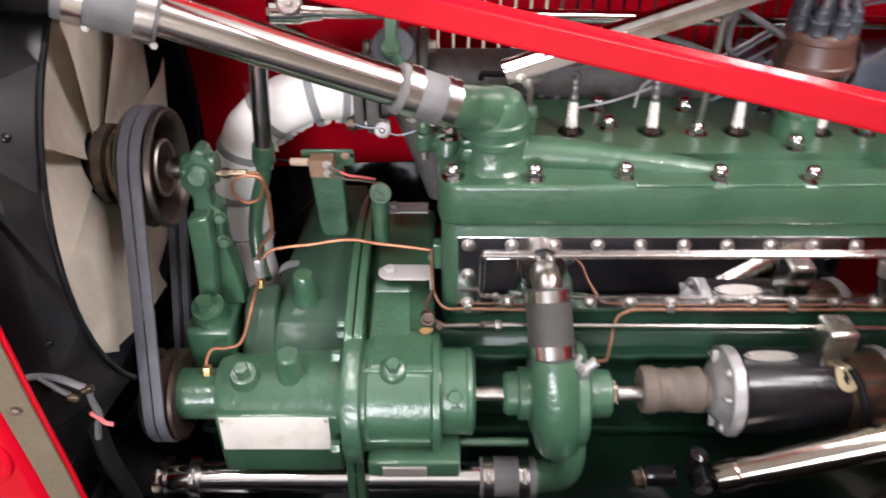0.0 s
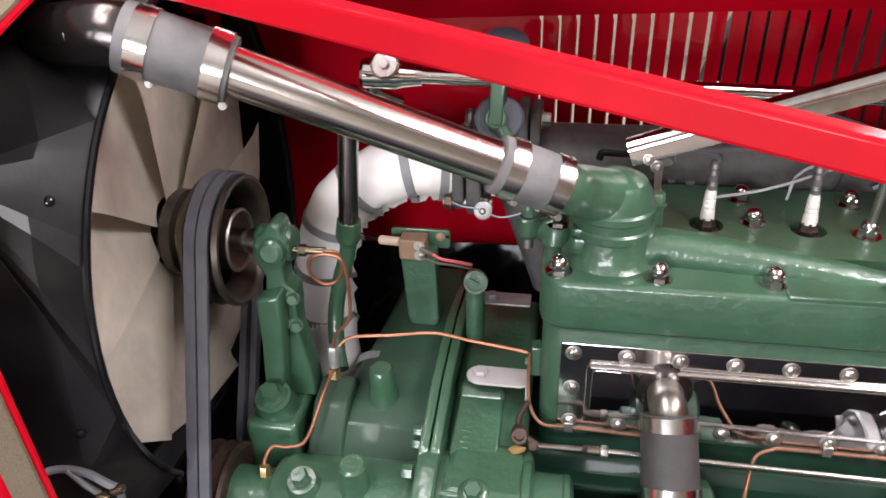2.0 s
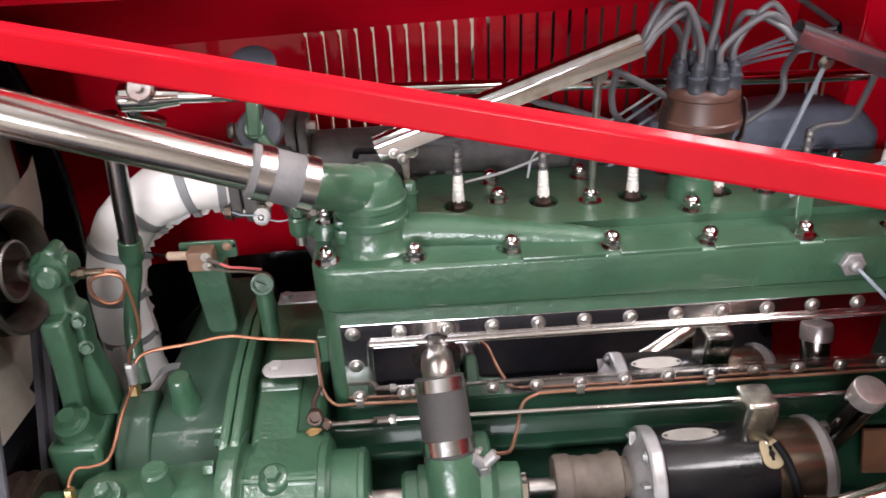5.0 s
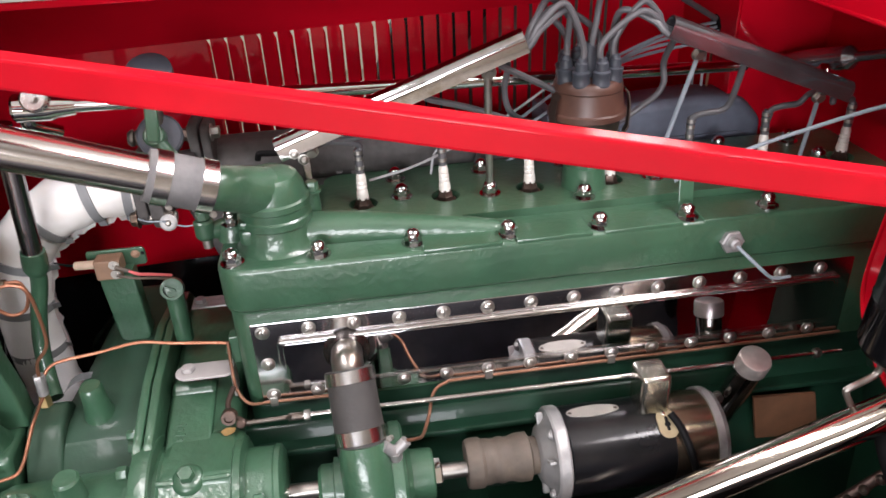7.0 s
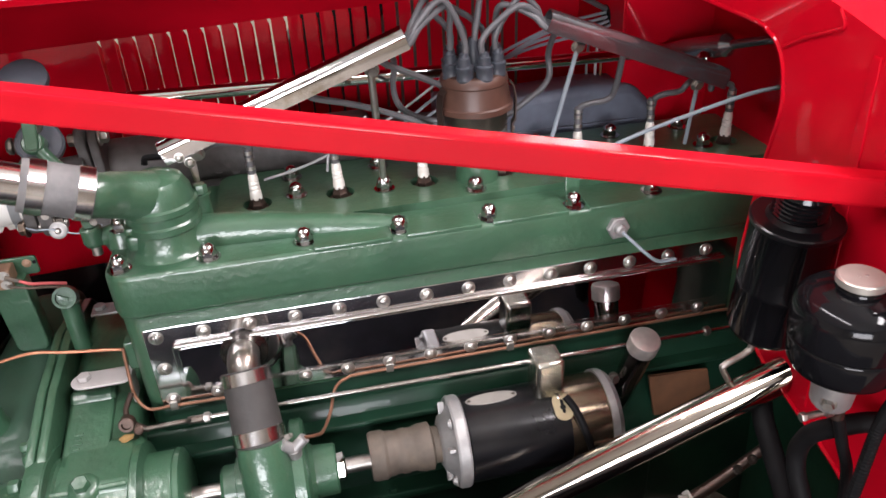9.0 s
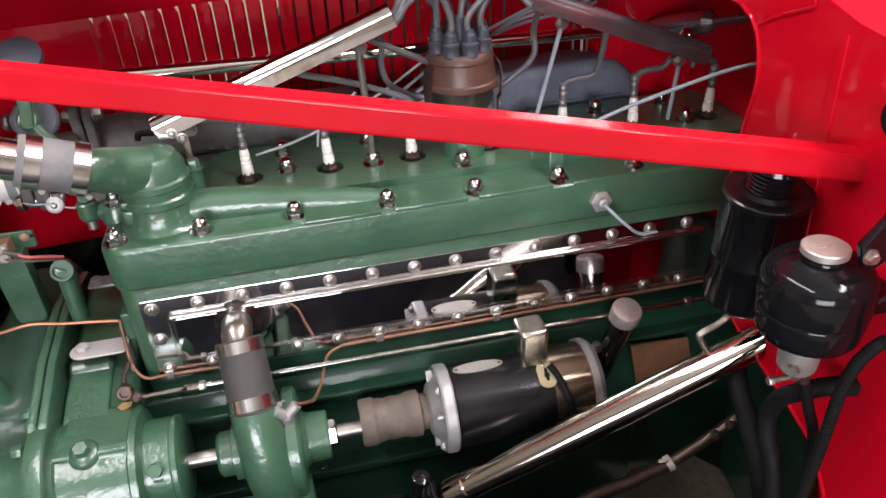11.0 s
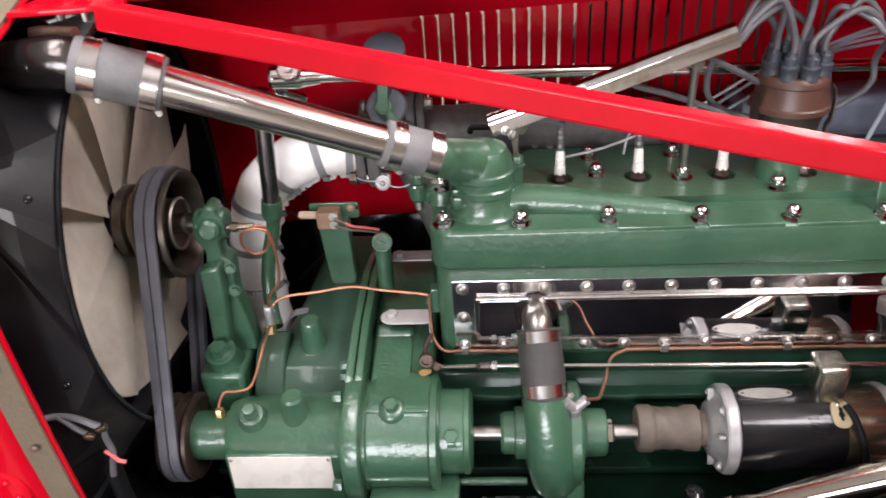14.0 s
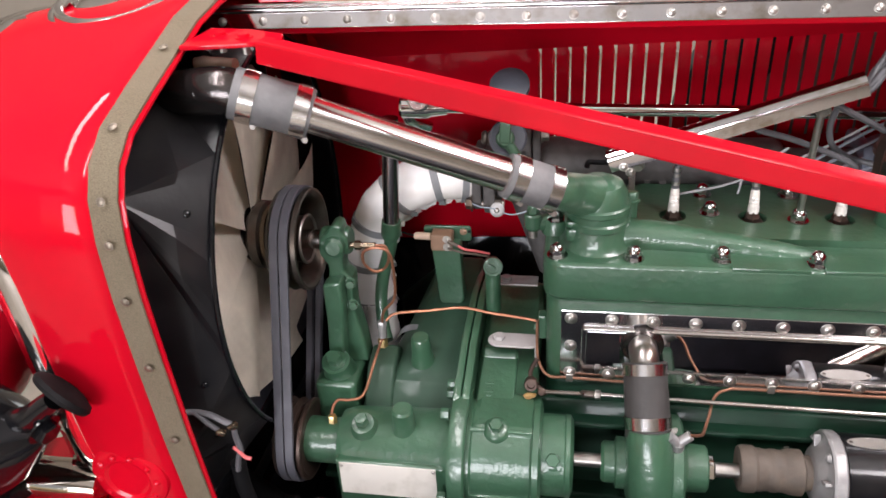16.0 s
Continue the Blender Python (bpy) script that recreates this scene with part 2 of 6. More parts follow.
def finish(bm, name, material, sharp=0.55):
    bmesh.ops.recalc_face_normals(bm, faces=bm.faces)
    me = bpy.data.meshes.new(name)
    for f in bm.faces:
        f.smooth = f.material_index == 0
        f.material_index = 0
    for e in bm.edges:
        if len(e.link_faces) == 2 and e.calc_face_angle(0) > sharp:
            e.smooth = False
    bm.to_mesh(me)
    bm.free()
    me.materials.append(material)
    return me


def part(name, bm, material, parent=None, label="", sharp=0.55):
    if parent is not None:
        bm.transform(Matrix.Translation(-base_of(parent)))
    ob = new(name, finish(bm, name, material, sharp))
    ob.parent = parent
    return tagged(ob, label)


def solid(name, bm, material, label, category, group="", kind="", sharp=0.55):
    """A thing of one mesh, with its origin at its own middle bottom."""
    xs = [v.co for v in bm.verts]
    base = V(((min(c.x for c in xs) + max(c.x for c in xs)) / 2, (min(c.y for c in xs) + max(c.y for c in xs)) / 2, min(c.z for c in xs)))
    bm.transform(Matrix.Translation(-base))
    ob = new(name, finish(bm, name, material, sharp))
    ob.location = base
    return tagged(ob, label, category, group, kind)


def bevel(bm, r, segs=2, angle=0.6):
    if r:
        es = [e for e in bm.edges if len(e.link_faces) == 2 and e.calc_face_angle(0) > angle]
        strips = set(bmesh.ops.bevel(bm, geom=es, offset=r, segments=segs, affect="EDGES", profile=0.5, clamp_overlap=True)["faces"])
        for f in bm.faces:
            if f not in strips and all(g in strips for e in f.edges for g in e.link_faces if g is not f):
                f.material_index = 1
    return bm


def box(x0, x1, y0, y1, z0, z1, r=0.002, segs=2):
    bm = bmesh.new()
    bmesh.ops.create_cube(bm, size=1, matrix=Matrix.LocRotScale(((x0 + x1) / 2, (y0 + y1) / 2, (z0 + z1) / 2), None, (x1 - x0, y1 - y0, z1 - z0)))
    return bevel(bm, r, segs)


def obox(centre, size, rot=(0, 0, 0), r=0.002):
    bm = bmesh.new()
    bmesh.ops.create_cube(bm, size=1, matrix=Matrix.Diagonal((*size, 1)))
    bevel(bm, r)
    bm.transform(pose(*centre, *rot))
    return bm


def axis_frame(p, d):
    d = V(d).normalized()
    return Matrix.Translation(p) @ d.to_track_quat("Z", "Y").to_matrix().to_4x4()


def lathe(p, d, profile, segs=32, turn=0.0, capped=True):
    """Turns a profile of (distance along d from p, radius) about d."""
    bm = bmesh.new()
    rings = []
    for a, r in profile:
        if r < 1e-6:
            rings.append([bm.verts.new((0, 0, a))])
        else:
            rings.append([bm.verts.new((r * math.cos(turn + 2 * math.pi * i / segs), r * math.sin(turn + 2 * math.pi * i / segs), a)) for i in range(segs)])
    for lo, hi in zip(rings, rings[1:]):
        for i in range(segs):
            j = (i + 1) % segs
            if len(lo) == 1 and len(hi) == 1:
                continue
            if len(lo) == 1:
                bm.faces.new((lo[0], hi[j], hi[i]))
            elif len(hi) == 1:
                bm.faces.new((lo[i], lo[j], hi[0]))
            else:
                bm.faces.new((lo[i], lo[j], hi[j], hi[i]))
    for ring in (rings[0], rings[-1]) if capped else ():
        if len(ring) > 2:
            bm.faces.new(ring)
    bm.transform(axis_frame(p, d))
    return bm


def rod(p, q, r, segs=20, edge=0.0):
    p, q = V(p), V(q)
    n = (q - p).length
    prof = [(0, r), (n, r)] if not edge else [(0, r - edge), (edge, r), (n - edge, r), (n, r - edge)]
    return lathe(p, q - p, prof, segs)


def pipe(p, q, r, wall=0.002, segs=24):
    p, q = V(p), V(q)
    n = (q - p).length
    return lathe(p, q - p, [(0.03, r - wall), (0.0, r - wall), (0, r), (n, r), (n, r - wall), (n - 0.03, r - wall)], segs)


def spline(points, steps=8):
    pts = [V(p) for p in points]
    if len(pts) == 2:
        return [pts[0].lerp(pts[1], i / steps) for i in range(steps + 1)]
    ext = [2 * pts[0] - pts[1], *pts, 2 * pts[-1] - pts[-2]]
    out = []
    for a, b, c, d in zip(ext, ext[1:], ext[2:], ext[3:]):
        for i in range(steps):
            t = i / steps
            out.append(0.5 * (2 * b + (c - a) * t + (2 * a - 5 * b + 4 * c - d) * t * t + (3 * b - a - 3 * c + d) * t ** 3))
    out.append(pts[-1])
    return out


def sweep(points, radius, segs=12, steps=8, closed=False):
    """A round tube along a smooth line; radius is a number or a function of the share of the way."""
    path = spline(points, steps)
    bm = bmesh.new()
    up = V((0.3, 0.2, 0.93))
    rings = []
    for i, p in enumerate(path):
        d = (path[min(i + 1, len(path) - 1)] - path[max(i - 1, 0)]).normalized()
        side = d.cross(up).normalized()
        up = side.cross(d).normalized()
        r = radius(i / (len(path) - 1)) if callable(radius) else radius
        rings.append([bm.verts.new(p + r * (math.cos(2 * math.pi * k / segs) * side + math.sin(2 * math.pi * k / segs) * up)) for k in range(segs)])
    for lo, hi in zip(rings, rings[1:]):
        for k in range(segs):
            j = (k + 1) % segs
            bm.faces.new((lo[k], lo[j], hi[j], hi[k]))
    bm.faces.new(rings[0])
    bm.faces.new(rings[-1])
    return bm


def prism(outline, axis, a0, a1, r=0.0, segs=2):
    """A flat outline pushed along an axis. outline: (y, z) for x, (x, z) for y, (x, y) for z."""
    bm = bmesh.new()

    def at(u, v, a):
        return {"x": (a, u, v), "y": (u, a, v), "z": (u, v, a)}[axis]

    lo = [bm.verts.new(at(u, v, a0)) for u, v in outline]
    hi = [bm.verts.new(at(u, v, a1)) for u, v in outline]
    bm.faces.new(lo)
    bm.faces.new(hi)
    for i in range(len(lo)):
        j = (i + 1) % len(lo)
        bm.faces.new((lo[i], lo[j], hi[j], hi[i]))
    bmesh.ops.recalc_face_normals(bm, faces=bm.faces)
    return bevel(bm, r, segs, 0.35)


def rounded(u0, u1, v0, v1, r, n=5):
    out = []
    for cu, cv, a in ((u1 - r, v1 - r, 0), (u0 + r, v1 - r, 90), (u0 + r, v0 + r, 180), (u1 - r, v0 + r, 270)):
        for i in range(n + 1):
            t = radians(a + 90 * i / n)
            out.append((cu + r * math.cos(t), cv + r * math.sin(t)))
    return out


def arc(cu, cv, r, a0, a1, n):
    return [(cu + r * math.cos(radians(a0 + (a1 - a0) * i / n)), cv + r * math.sin(radians(a0 + (a1 - a0) * i / n))) for i in range(n + 1)]


def join(*bms):
    out = bmesh.new()
    for b in bms:
        me = bpy.data.meshes.new("tmp")
        b.to_mesh(me)
        b.free()
        out.from_mesh(me)
        bpy.data.meshes.remove(me)
    return out


def hexbolt(p, d, r, h, washer=True, dome=False):
    """A bolt head or acorn nut, standing at p and pointing along d."""
    prof = [(0, r * 1.35), (h * 0.18, r * 1.35)] if washer else []
    parts = [lathe(p, d, [(h * 0.15, r), (h * 0.85, r), (h, r * 0.88)], 6)]
    if washer:
        parts.append(lathe(p, d, prof, 16))
    if dome:
        parts.append(lathe(p, d, [(h * 0.8, r * 0.9), (h * 1.15, r * 0.93), (h * 1.5, r * 0.82), (h * 1.8, r * 0.52), (h * 1.92, r * 0.22), (h * 1.95, 0)], 14))
    return join(*parts)


def roundbolt(p, d, r, h):
    return lathe(p, d, [(0, r * 1.25), (h * 0.25, r * 1.25), (h * 0.3, r), (h * 0.7, r * 0.85), (h, r * 0.45), (h, 0)], 14)

# ---- the hall ----
def slab(name, x0, x1, y0, y1, z0, z1, material, label):
    return tagged(solid(name, box(x0, x1, y0, y1, z0, z1, 0), material, label, name.split("_")[0], kind="structure"))


slab("floor", -5, 5, -4, 5, -0.1, 0, CONCRETE, "grey concrete floor of the hall")
slab("ceiling", -5, 5, -4, 5, 3.2, 3.3, CEILING, "plain pale ceiling of the hall")
slab("wall_west", -5.15, -5, -4, 5, 0, 3.2, PLASTER, "plain cream plaster wall of the hall")
slab("wall_east", 5, 5.15, -4, 5, 0, 3.2, PLASTER, "plain cream plaster wall of the hall")
tagged(solid("wall_north", join(box(-5, -1.8, 5, 5.15, 0, 3.2, 0), box(2.4, 5, 5, 5.15, 0, 3.2, 0), box(-1.8, 2.4, 5, 5.15, 2.35, 3.2, 0), box(-1.8, 2.4, 5, 5.15, 0, 0.65, 0)), PLASTER, "plain cream wall with a wide window opening", "wall", kind="structure"))
tagged(solid("wall_south", join(box(-5, -3.3, -4.15, -4, 0, 3.2, 0), box(0.3, 5, -4.15, -4, 0, 3.2, 0), box(-3.3, 0.3, -4.15, -4, 2.9, 3.2, 0)), PLASTER, "plain cream wall with a wide open doorway", "wall", kind="structure"))

# ---- car body round the engine ----
# half of the section of bonnet and radiator shell, as (y, z), from low on the open side up to the crown
HALF = [(0.484, 0.60), (0.477, 0.75), (0.469, 0.85), (0.464, 0.95), (0.461, 1.03), (0.463, 1.088), (0.470, 1.127), (0.485, 1.154), (0.513, 1.176), (0.570, 1.197), (0.627, 1.216), (0.68, 1.234), (0.735, 1.244), (0.77, 1.247)]
MIDY = 0.77


def section(grow):
    pts = []
    for i, (y, z) in enumerate(HALF):
        a, b = HALF[max(i - 1, 0)], HALF[min(i + 1, len(HALF) - 1)]
        d = V((b[0] - a[0], b[1] - a[1])).normalized()
        pts.append((y - d.y * grow, z + d.x * grow))
    return pts + [(2 * MIDY - y, z) for y, z in reversed(pts[:-1])]


def loft(stations, thick=0.0):
    bm = bmesh.new()
    rows = [[bm.verts.new((x, y, z)) for y, z in section(g)] for x, g in stations]
    for lo, hi in zip(rows, rows[1:]):
        for i in range(len(lo) - 1):
            bm.faces.new((lo[i], lo[i + 1], hi[i + 1], hi[i]))
    if thick:
        bmesh.ops.recalc_face_normals(bm, faces=bm.faces)
        bmesh.ops.solidify(bm, geom=bm.faces[:], thickness=thick)
    return bm


def front_edge(z):
    return -0.49 - 0.8 * max(0, z - 1.08)


def shell_loft(stations, thick):
    """Skin between the ledge and the raked front edge; stations are (share of the way, growth, extra x)."""
    bm = bmesh.new()
    rows = []
    for s, g, ex in stations:
        rows.append([bm.verts.new((-0.391 + s * (front_edge(z) + 0.391) + ex, y, z - (0.008 + 0.014 * min(1, s * 3)) * min(1, max(0, (z - 1.17) / 0.08)))) for y, z in section(g)])
    for lo, hi in zip(rows, rows[1:]):
        for i in range(len(lo) - 1):
            bm.faces.new((lo[i], lo[i + 1], hi[i + 1], hi[i]))
    bmesh.ops.recalc_face_normals(bm, faces=bm.faces)
    bmesh.ops.solidify(bm, geom=bm.faces[:], thickness=thick)
    return bm


shell = thing("radiator_shell", (-0.46, MIDY, 0.6), "glossy red radiator shell with a webbing strip", "radiator shell")
part("shell_skin", shell_loft([(0, 0.003, 0), (0.02, 0.008, 0), (0.15, 0.011, 0), (0.5, 0.014, 0), (0.8, 0.010, 0), (1, 0.003, 0)], 0.003), RED, shell, sharp=1.2)
part("ledge", loft([(-0.362, -0.003), (-0.393, 0.001)], 0.003), RED, shell)
part("webbing_strip", loft([(-0.3655, 0.001), (-0.3915, 0.0045)], 0.003), WEBBING, shell, "worn woven webbing strip")
part("chrome_surround", shell_loft([(1, 0.003, 0.001), (1, 0.006, -0.004), (1, 0.003, -0.018), (1, -0.006, -0.036), (1, -0.03, -0.042)], 0.003), CHROME, shell, "chrome grille surround", sharp=1.2)
part("grille_back", shell_loft([(1, -0.03, -0.038), (1, -0.1, -0.02)], 0.003), DARKSTEEL, shell, "dark grille")
sec0 = section(0.0)
for k in (2, 3, 4, 5, 6, 8, 10):
    y, z = sec0[k]
    a, b = sec0[k - 1], sec0[k + 1]
    n = V((0, -(b[1] - a[1]), b[0] - a[0])).normalized()
    part("rivet", roundbolt(V((-0.378, y, z)) + n * 0.0058, n, 0.0036, 0.0016), DULLRIVET, shell)
for name, rx, ry, dz, r in (("filler_rim", 0.064, 0.058, 0.002, 0.0055), ("filler_flange", 0.073, 0.067, -0.003, 0.005)):
    turn = [2 * math.pi * i / 24 for i in range(25)]
    part(name, sweep([(-0.506 + rx * math.cos(a), 0.762 + ry * math.sin(a), 1.240 + dz - 0.24 * abs(ry * math.sin(a))) for a in turn], r, 10, 2), SATINCHROME, shell, "chrome filler rim")
part("crown_strip", prism([(-0.392, 1.243), (-0.447, 1.238), (-0.55, 1.232), (-0.66, 1.225), (-0.66, 1.22), (-0.55, 1.226), (-0.447, 1.232), (-0.392, 1.237)], "y", 0.738, 0.80, 0.001), NICKEL, shell, "chrome strip over the crown")
part("filler_cap", lathe((-0.532, 0.79, 1.224), (0, 0, 1), [(0, 0.045), (0.01, 0.044), (0.018, 0.03), (0.02, 0)], 32), CHROME, shell, "chrome filler cap")

boss = part("mounting_disc", lathe((-0.445, 0.472, 0.79), (0, -1, 0.03), [(0, 0.046), (0.012, 0.044), (0.015, 0.039), (0.016, 0.028), (0.0135, 0.024), (0.0135, 0)], 36), RED, shell)
for k in range(10):
    a = 2 * math.pi * k / 10
    part("rivet", roundbolt((-0.445 + 0.034 * math.cos(a), 0.4565, 0.79 + 0.034 * math.sin(a)), (0, -1, 0), 0.0035, 0.003), RED, boss)

radiator = thing("radiator", (-0.49, MIDY, 0.6), "black radiator with core and top tank", "radiator")
part("core", box(-0.53, -0.455, 0.50, 1.04, 0.62, 1.10, 0.004), CORE, radiator)
part("top_tank", box(-0.53, -0.44, 0.56, 0.98, 1.10, 1.19, 0.03, 4), BLACK, radiator)
part("bottom_tank", box(-0.53, -0.44, 0.50, 1.04, 0.54, 0.62, 0.015, 3), BLACK, radiator)

# fan shroud: folded sheet from the core's edge to a round ring
FC = (0.735, 0.95)
RC = (0.783, 0.936)
RING_X, RING_R = -0.335, 0.257
shroud = thing("fan_shroud", (-0.38, RC[0], 0.62), "dusty black folded sheet-metal fan shroud", "fan shroud")
bm = bmesh.new()
def ring_at(a, x=RING_X):
    """The shroud's opening, drawn in on its far side."""
    c = math.cos(radians(a))
    return V((x, RC[0] + RING_R * c * (0.64 if c > 0 else 1), RC[1] + RING_R * math.sin(radians(a))))


ring = [bm.verts.new(ring_at(a)) for a in range(0, 360, 5)]
corners = [(-0.43, 1.04, 0.90), (-0.43, 1.03, 1.13), (-0.425, 0.66, 1.185), (-0.40, 0.512, 1.107), (-0.42, 0.492, 0.76)]
cs = [bm.verts.new(c) for c in corners]
ends = [5, 14, 27, 38, 44]
joins = {}
for c in range(5):
    first, stop = ends[c - 1] if c else -10, ends[c]
    if c < 3:
        for i in range(first, stop):
            bm.faces.new((cs[c], ring[i % 72], ring[(i + 1) % 72]))
    else:
        # shallow pleats fanning out of the two near corners
        out = V((0.8, -0.5, 0.3 if c == 3 else -0.2))
        mids = [bm.verts.new(cs[c].co.lerp(ring[i].co, 0.6) + out * (0.005 if i in (first, stop) else ((0.007 if c == 3 else 0.0055) if ((i - first) // 5) % 2 else 0.001))) for i in range(first, stop + 1)]
        for k, i in enumerate(range(first, stop)):
            bm.faces.new((cs[c], mids[k], mids[k + 1]))
            bm.faces.new((mids[k], ring[i], ring[i + 1], mids[k + 1]))
        joins[c] = mids
    if c < 2:
        bm.faces.new((cs[c], ring[ends[c]], cs[c + 1]))
bm.faces.new((cs[2], ring[ends[2]], joins[3][0]))
bm.faces.new((cs[2], joins[3][0], cs[3]))
bm.faces.new((cs[3], joins[3][-1], joins[4][0], cs[4]))
bm.faces.new((joins[3][-1], ring[ends[3]], joins[4][0]))
low = bm.verts.new((-0.43, 0.52, 0.66))
bm.faces.new((cs[4], joins[4][-1], low))
bm.faces.new((joins[4][-1], ring[44], low))
bmesh.ops.delete(bm, geom=[v for v in bm.verts if not v.link_faces], context="VERTS")
bmesh.ops.recalc_face_normals(bm, faces=bm.faces)
bmesh.ops.solidify(bm, geom=bm.faces[:], thickness=0.0015)
part("cone", bm, DUSTBLACK, shroud, sharp=0.12)
path = [ring_at(a, RING_X + 0.003) for a in range(-50, 221, 5)]
part("ring_bead", sweep(path, 0.0032, 8, 1), BLACK, shroud)
for a, k in ((150, 0.25), (162, 0.3), (180, 0.3), (205, 0.4)):
    rim_at = ring_at(a)
    apex = V(corners[3] if a < 165 else corners[4])
    out = V((0.55, math.cos(radians(a)), math.sin(radians(a)))).normalized()
    part("screw", roundbolt(rim_at.lerp(apex, k) + out * 0.001, out, 0.0034, 0.0018), BLACK, shroud)

fan = thing("cooling_fan", (-0.385, *FC), "wide-bladed pale metal cooling fan behind the belt pulley", "fan")
for k in range(8):
    bm = bmesh.new()
    grid = []
    for i in range(7):
        r = 0.036 + 0.180 * i / 6
        w = min(1.04 * r, 0.15)
        row = []
        for j in range(5):
            s = (j / 4 - 0.5) * w
            a = (j / 4 - 0.5) * radians(72)
            row.append(bm.verts.new((-s * 0.24 - 0.003 * math.cos((j - 2) * 0.8), r * math.sin(a), r * math.cos(a) - 0.01 * abs(j / 4 - 0.5) * (i == 6) * 2)))
        grid.append(row)
    for i in range(6):
        for j in range(4):
            bm.faces.new((grid[i][j], grid[i][j + 1], grid[i + 1][j + 1], grid[i + 1][j]))
    bmesh.ops.solidify(bm, geom=bm.faces[:], thickness=0.002)
    bm.transform(Matrix.Translation((-0.378, *FC)) @ Matrix.Rotation(radians(45 * k + 155), 4, "X"))
    part("blade", bm, FANMETAL, fan, sharp=0.9)
part("hub", lathe((-0.38, *FC), (1, 0, 0), [(0, 0.03), (0.012, 0.044), (0.022, 0.044), (0.026, 0.035), (0.045, 0.034)], 32), DARKSTEEL, fan, "rusty steel hub")
part("hub_ring", lathe((-0.358, *FC), (1, 0, 0), [(0, 0.036), (0.004, 0.04), (0.009, 0.04), (0.012, 0.035)], 40), BRONZE, fan, "bronze ring")

# far side of the bonnet, with its louvres
def flare(bm):
    """The bonnet grows wider towards the cowl."""
    for v in bm.verts:
        w = min(1, max(0, (v.co.y - 0.8) / 0.2))
        v.co.y += (0.028 * v.co.x - 0.004) * w
        v.co.z += 0.029 * v.co.x * w
    return bm


bonnet = thing("bonnet", (0.13, 1.08, 0.77), "red louvred far half of the bonnet seen inside", "bonnet")
crown = [(0.772, 1.2145), (0.85, 1.207), (0.93, 1.19), (1.0, 1.165), (1.045, 1.135), (1.064, 1.11), (1.070, 1.098)]
bm = bmesh.new()
rows = [[bm.verts.new((x, y, z)) for y, z in crown] for x in (-0.364, 0.15, 0.66)]
for lo, hi in zip(rows, rows[1:]):
    for i in range(len(lo) - 1):
        bm.faces.new((lo[i], lo[i + 1], hi[i + 1], hi[i]))
bmesh.ops.recalc_face_normals(bm, faces=bm.faces)
bmesh.ops.solidify(bm, geom=bm.faces[:], thickness=0.002)
bm = flare(bm)
part("crown_panel", bm, RED, bonnet, sharp=1.2)
SLOT_Z0, SLOT_Z1, SLOT_X, PITCH, SLOTS, SLOT_W = 0.945, 1.096, -0.0325, 0.02212, 27, 0.0048
part("lower_panel", flare(prism([(1.076, SLOT_Z0), (1.084, 0.77), (1.086, 0.77), (1.078, SLOT_Z0)], "x", -0.44, 0.66)), RED, bonnet)
part("front_panel", flare(prism([(1.0702, 1.098), (1.076, SLOT_Z0), (1.078, SLOT_Z0), (1.0722, 1.098)], "x", -0.44, SLOT_X)), RED, bonnet)
last = SLOT_X + SLOTS * PITCH
part("rear_panel", flare(prism([(1.0702, 1.098), (1.076, SLOT_Z0), (1.078, SLOT_Z0), (1.0722, 1.098)], "x", last - PITCH + SLOT_W, 0.66)), RED, bonnet)
for i in range(SLOTS):
    x = SLOT_X + i * PITCH
    if i < SLOTS - 1:
        part("slat", flare(prism([(1.0702, 1.098), (1.076, SLOT_Z0), (1.078, SLOT_Z0), (1.0722, 1.098)], "x", x + SLOT_W, x + PITCH)), RED, bonnet)
    bm = bmesh.new()
    a = [bm.verts.new(c) for c in ((x - 0.001, 1.074, SLOT_Z1 + 0.002), (x - 0.001, 1.0785, SLOT_Z0), (x + 0.0022, 1.0875, SLOT_Z0 + 0.006), (x + 0.0022, 1.0825, SLOT_Z1 - 0.010))]
    bm.faces.new(a)
    bmesh.ops.solidify(bm, geom=bm.faces[:], thickness=0.0012)
    part("louvre_blade", flare(bm), RED, bonnet)

hinge = thing("hinge_strip", (0.13, 0.77, 1.2), "polished centre hinge with a row of rivets", "hinge")
part("leaf", obox((0.13, 0.764, 1.2135), (1.06, 0.0025, 0.0185), (-21, 0, 0), 0.0006), DIRTYCHROME, hinge)
part("leaf", box(-0.40, 0.66, 0.762, 0.7655, 1.2275, 1.232, 0.0006), SATINCHROME, hinge)
part("pin", rod((-0.405, 0.766, 1.2245), (0.66, 0.766, 1.2245), 0.0032, 12), CHROME, hinge)
for i in range(21):
    part("rivet", roundbolt((-0.378 + 0.05 * i, 0.7627, 1.2132), (0, -1, 0.29), 0.0042, 0.0026), STEEL, hinge)
solid("folded_edge", box(-0.364, 0.66, 0.767, 0.775, 1.197, 1.205, 0.002), RED, "red folded edge of the bonnet below its hinge", "bonnet")
# the near half of the bonnet, folded up and back over the far one
solid("open_lid", prism([(0.764, 1.234), (0.768, 1.234), (0.80, 1.50), (0.85, 1.80), (0.846, 1.80), (0.796, 1.50)], "x", -0.33, 0.66), RED, "red near half of the bonnet, folded open", "bonnet")

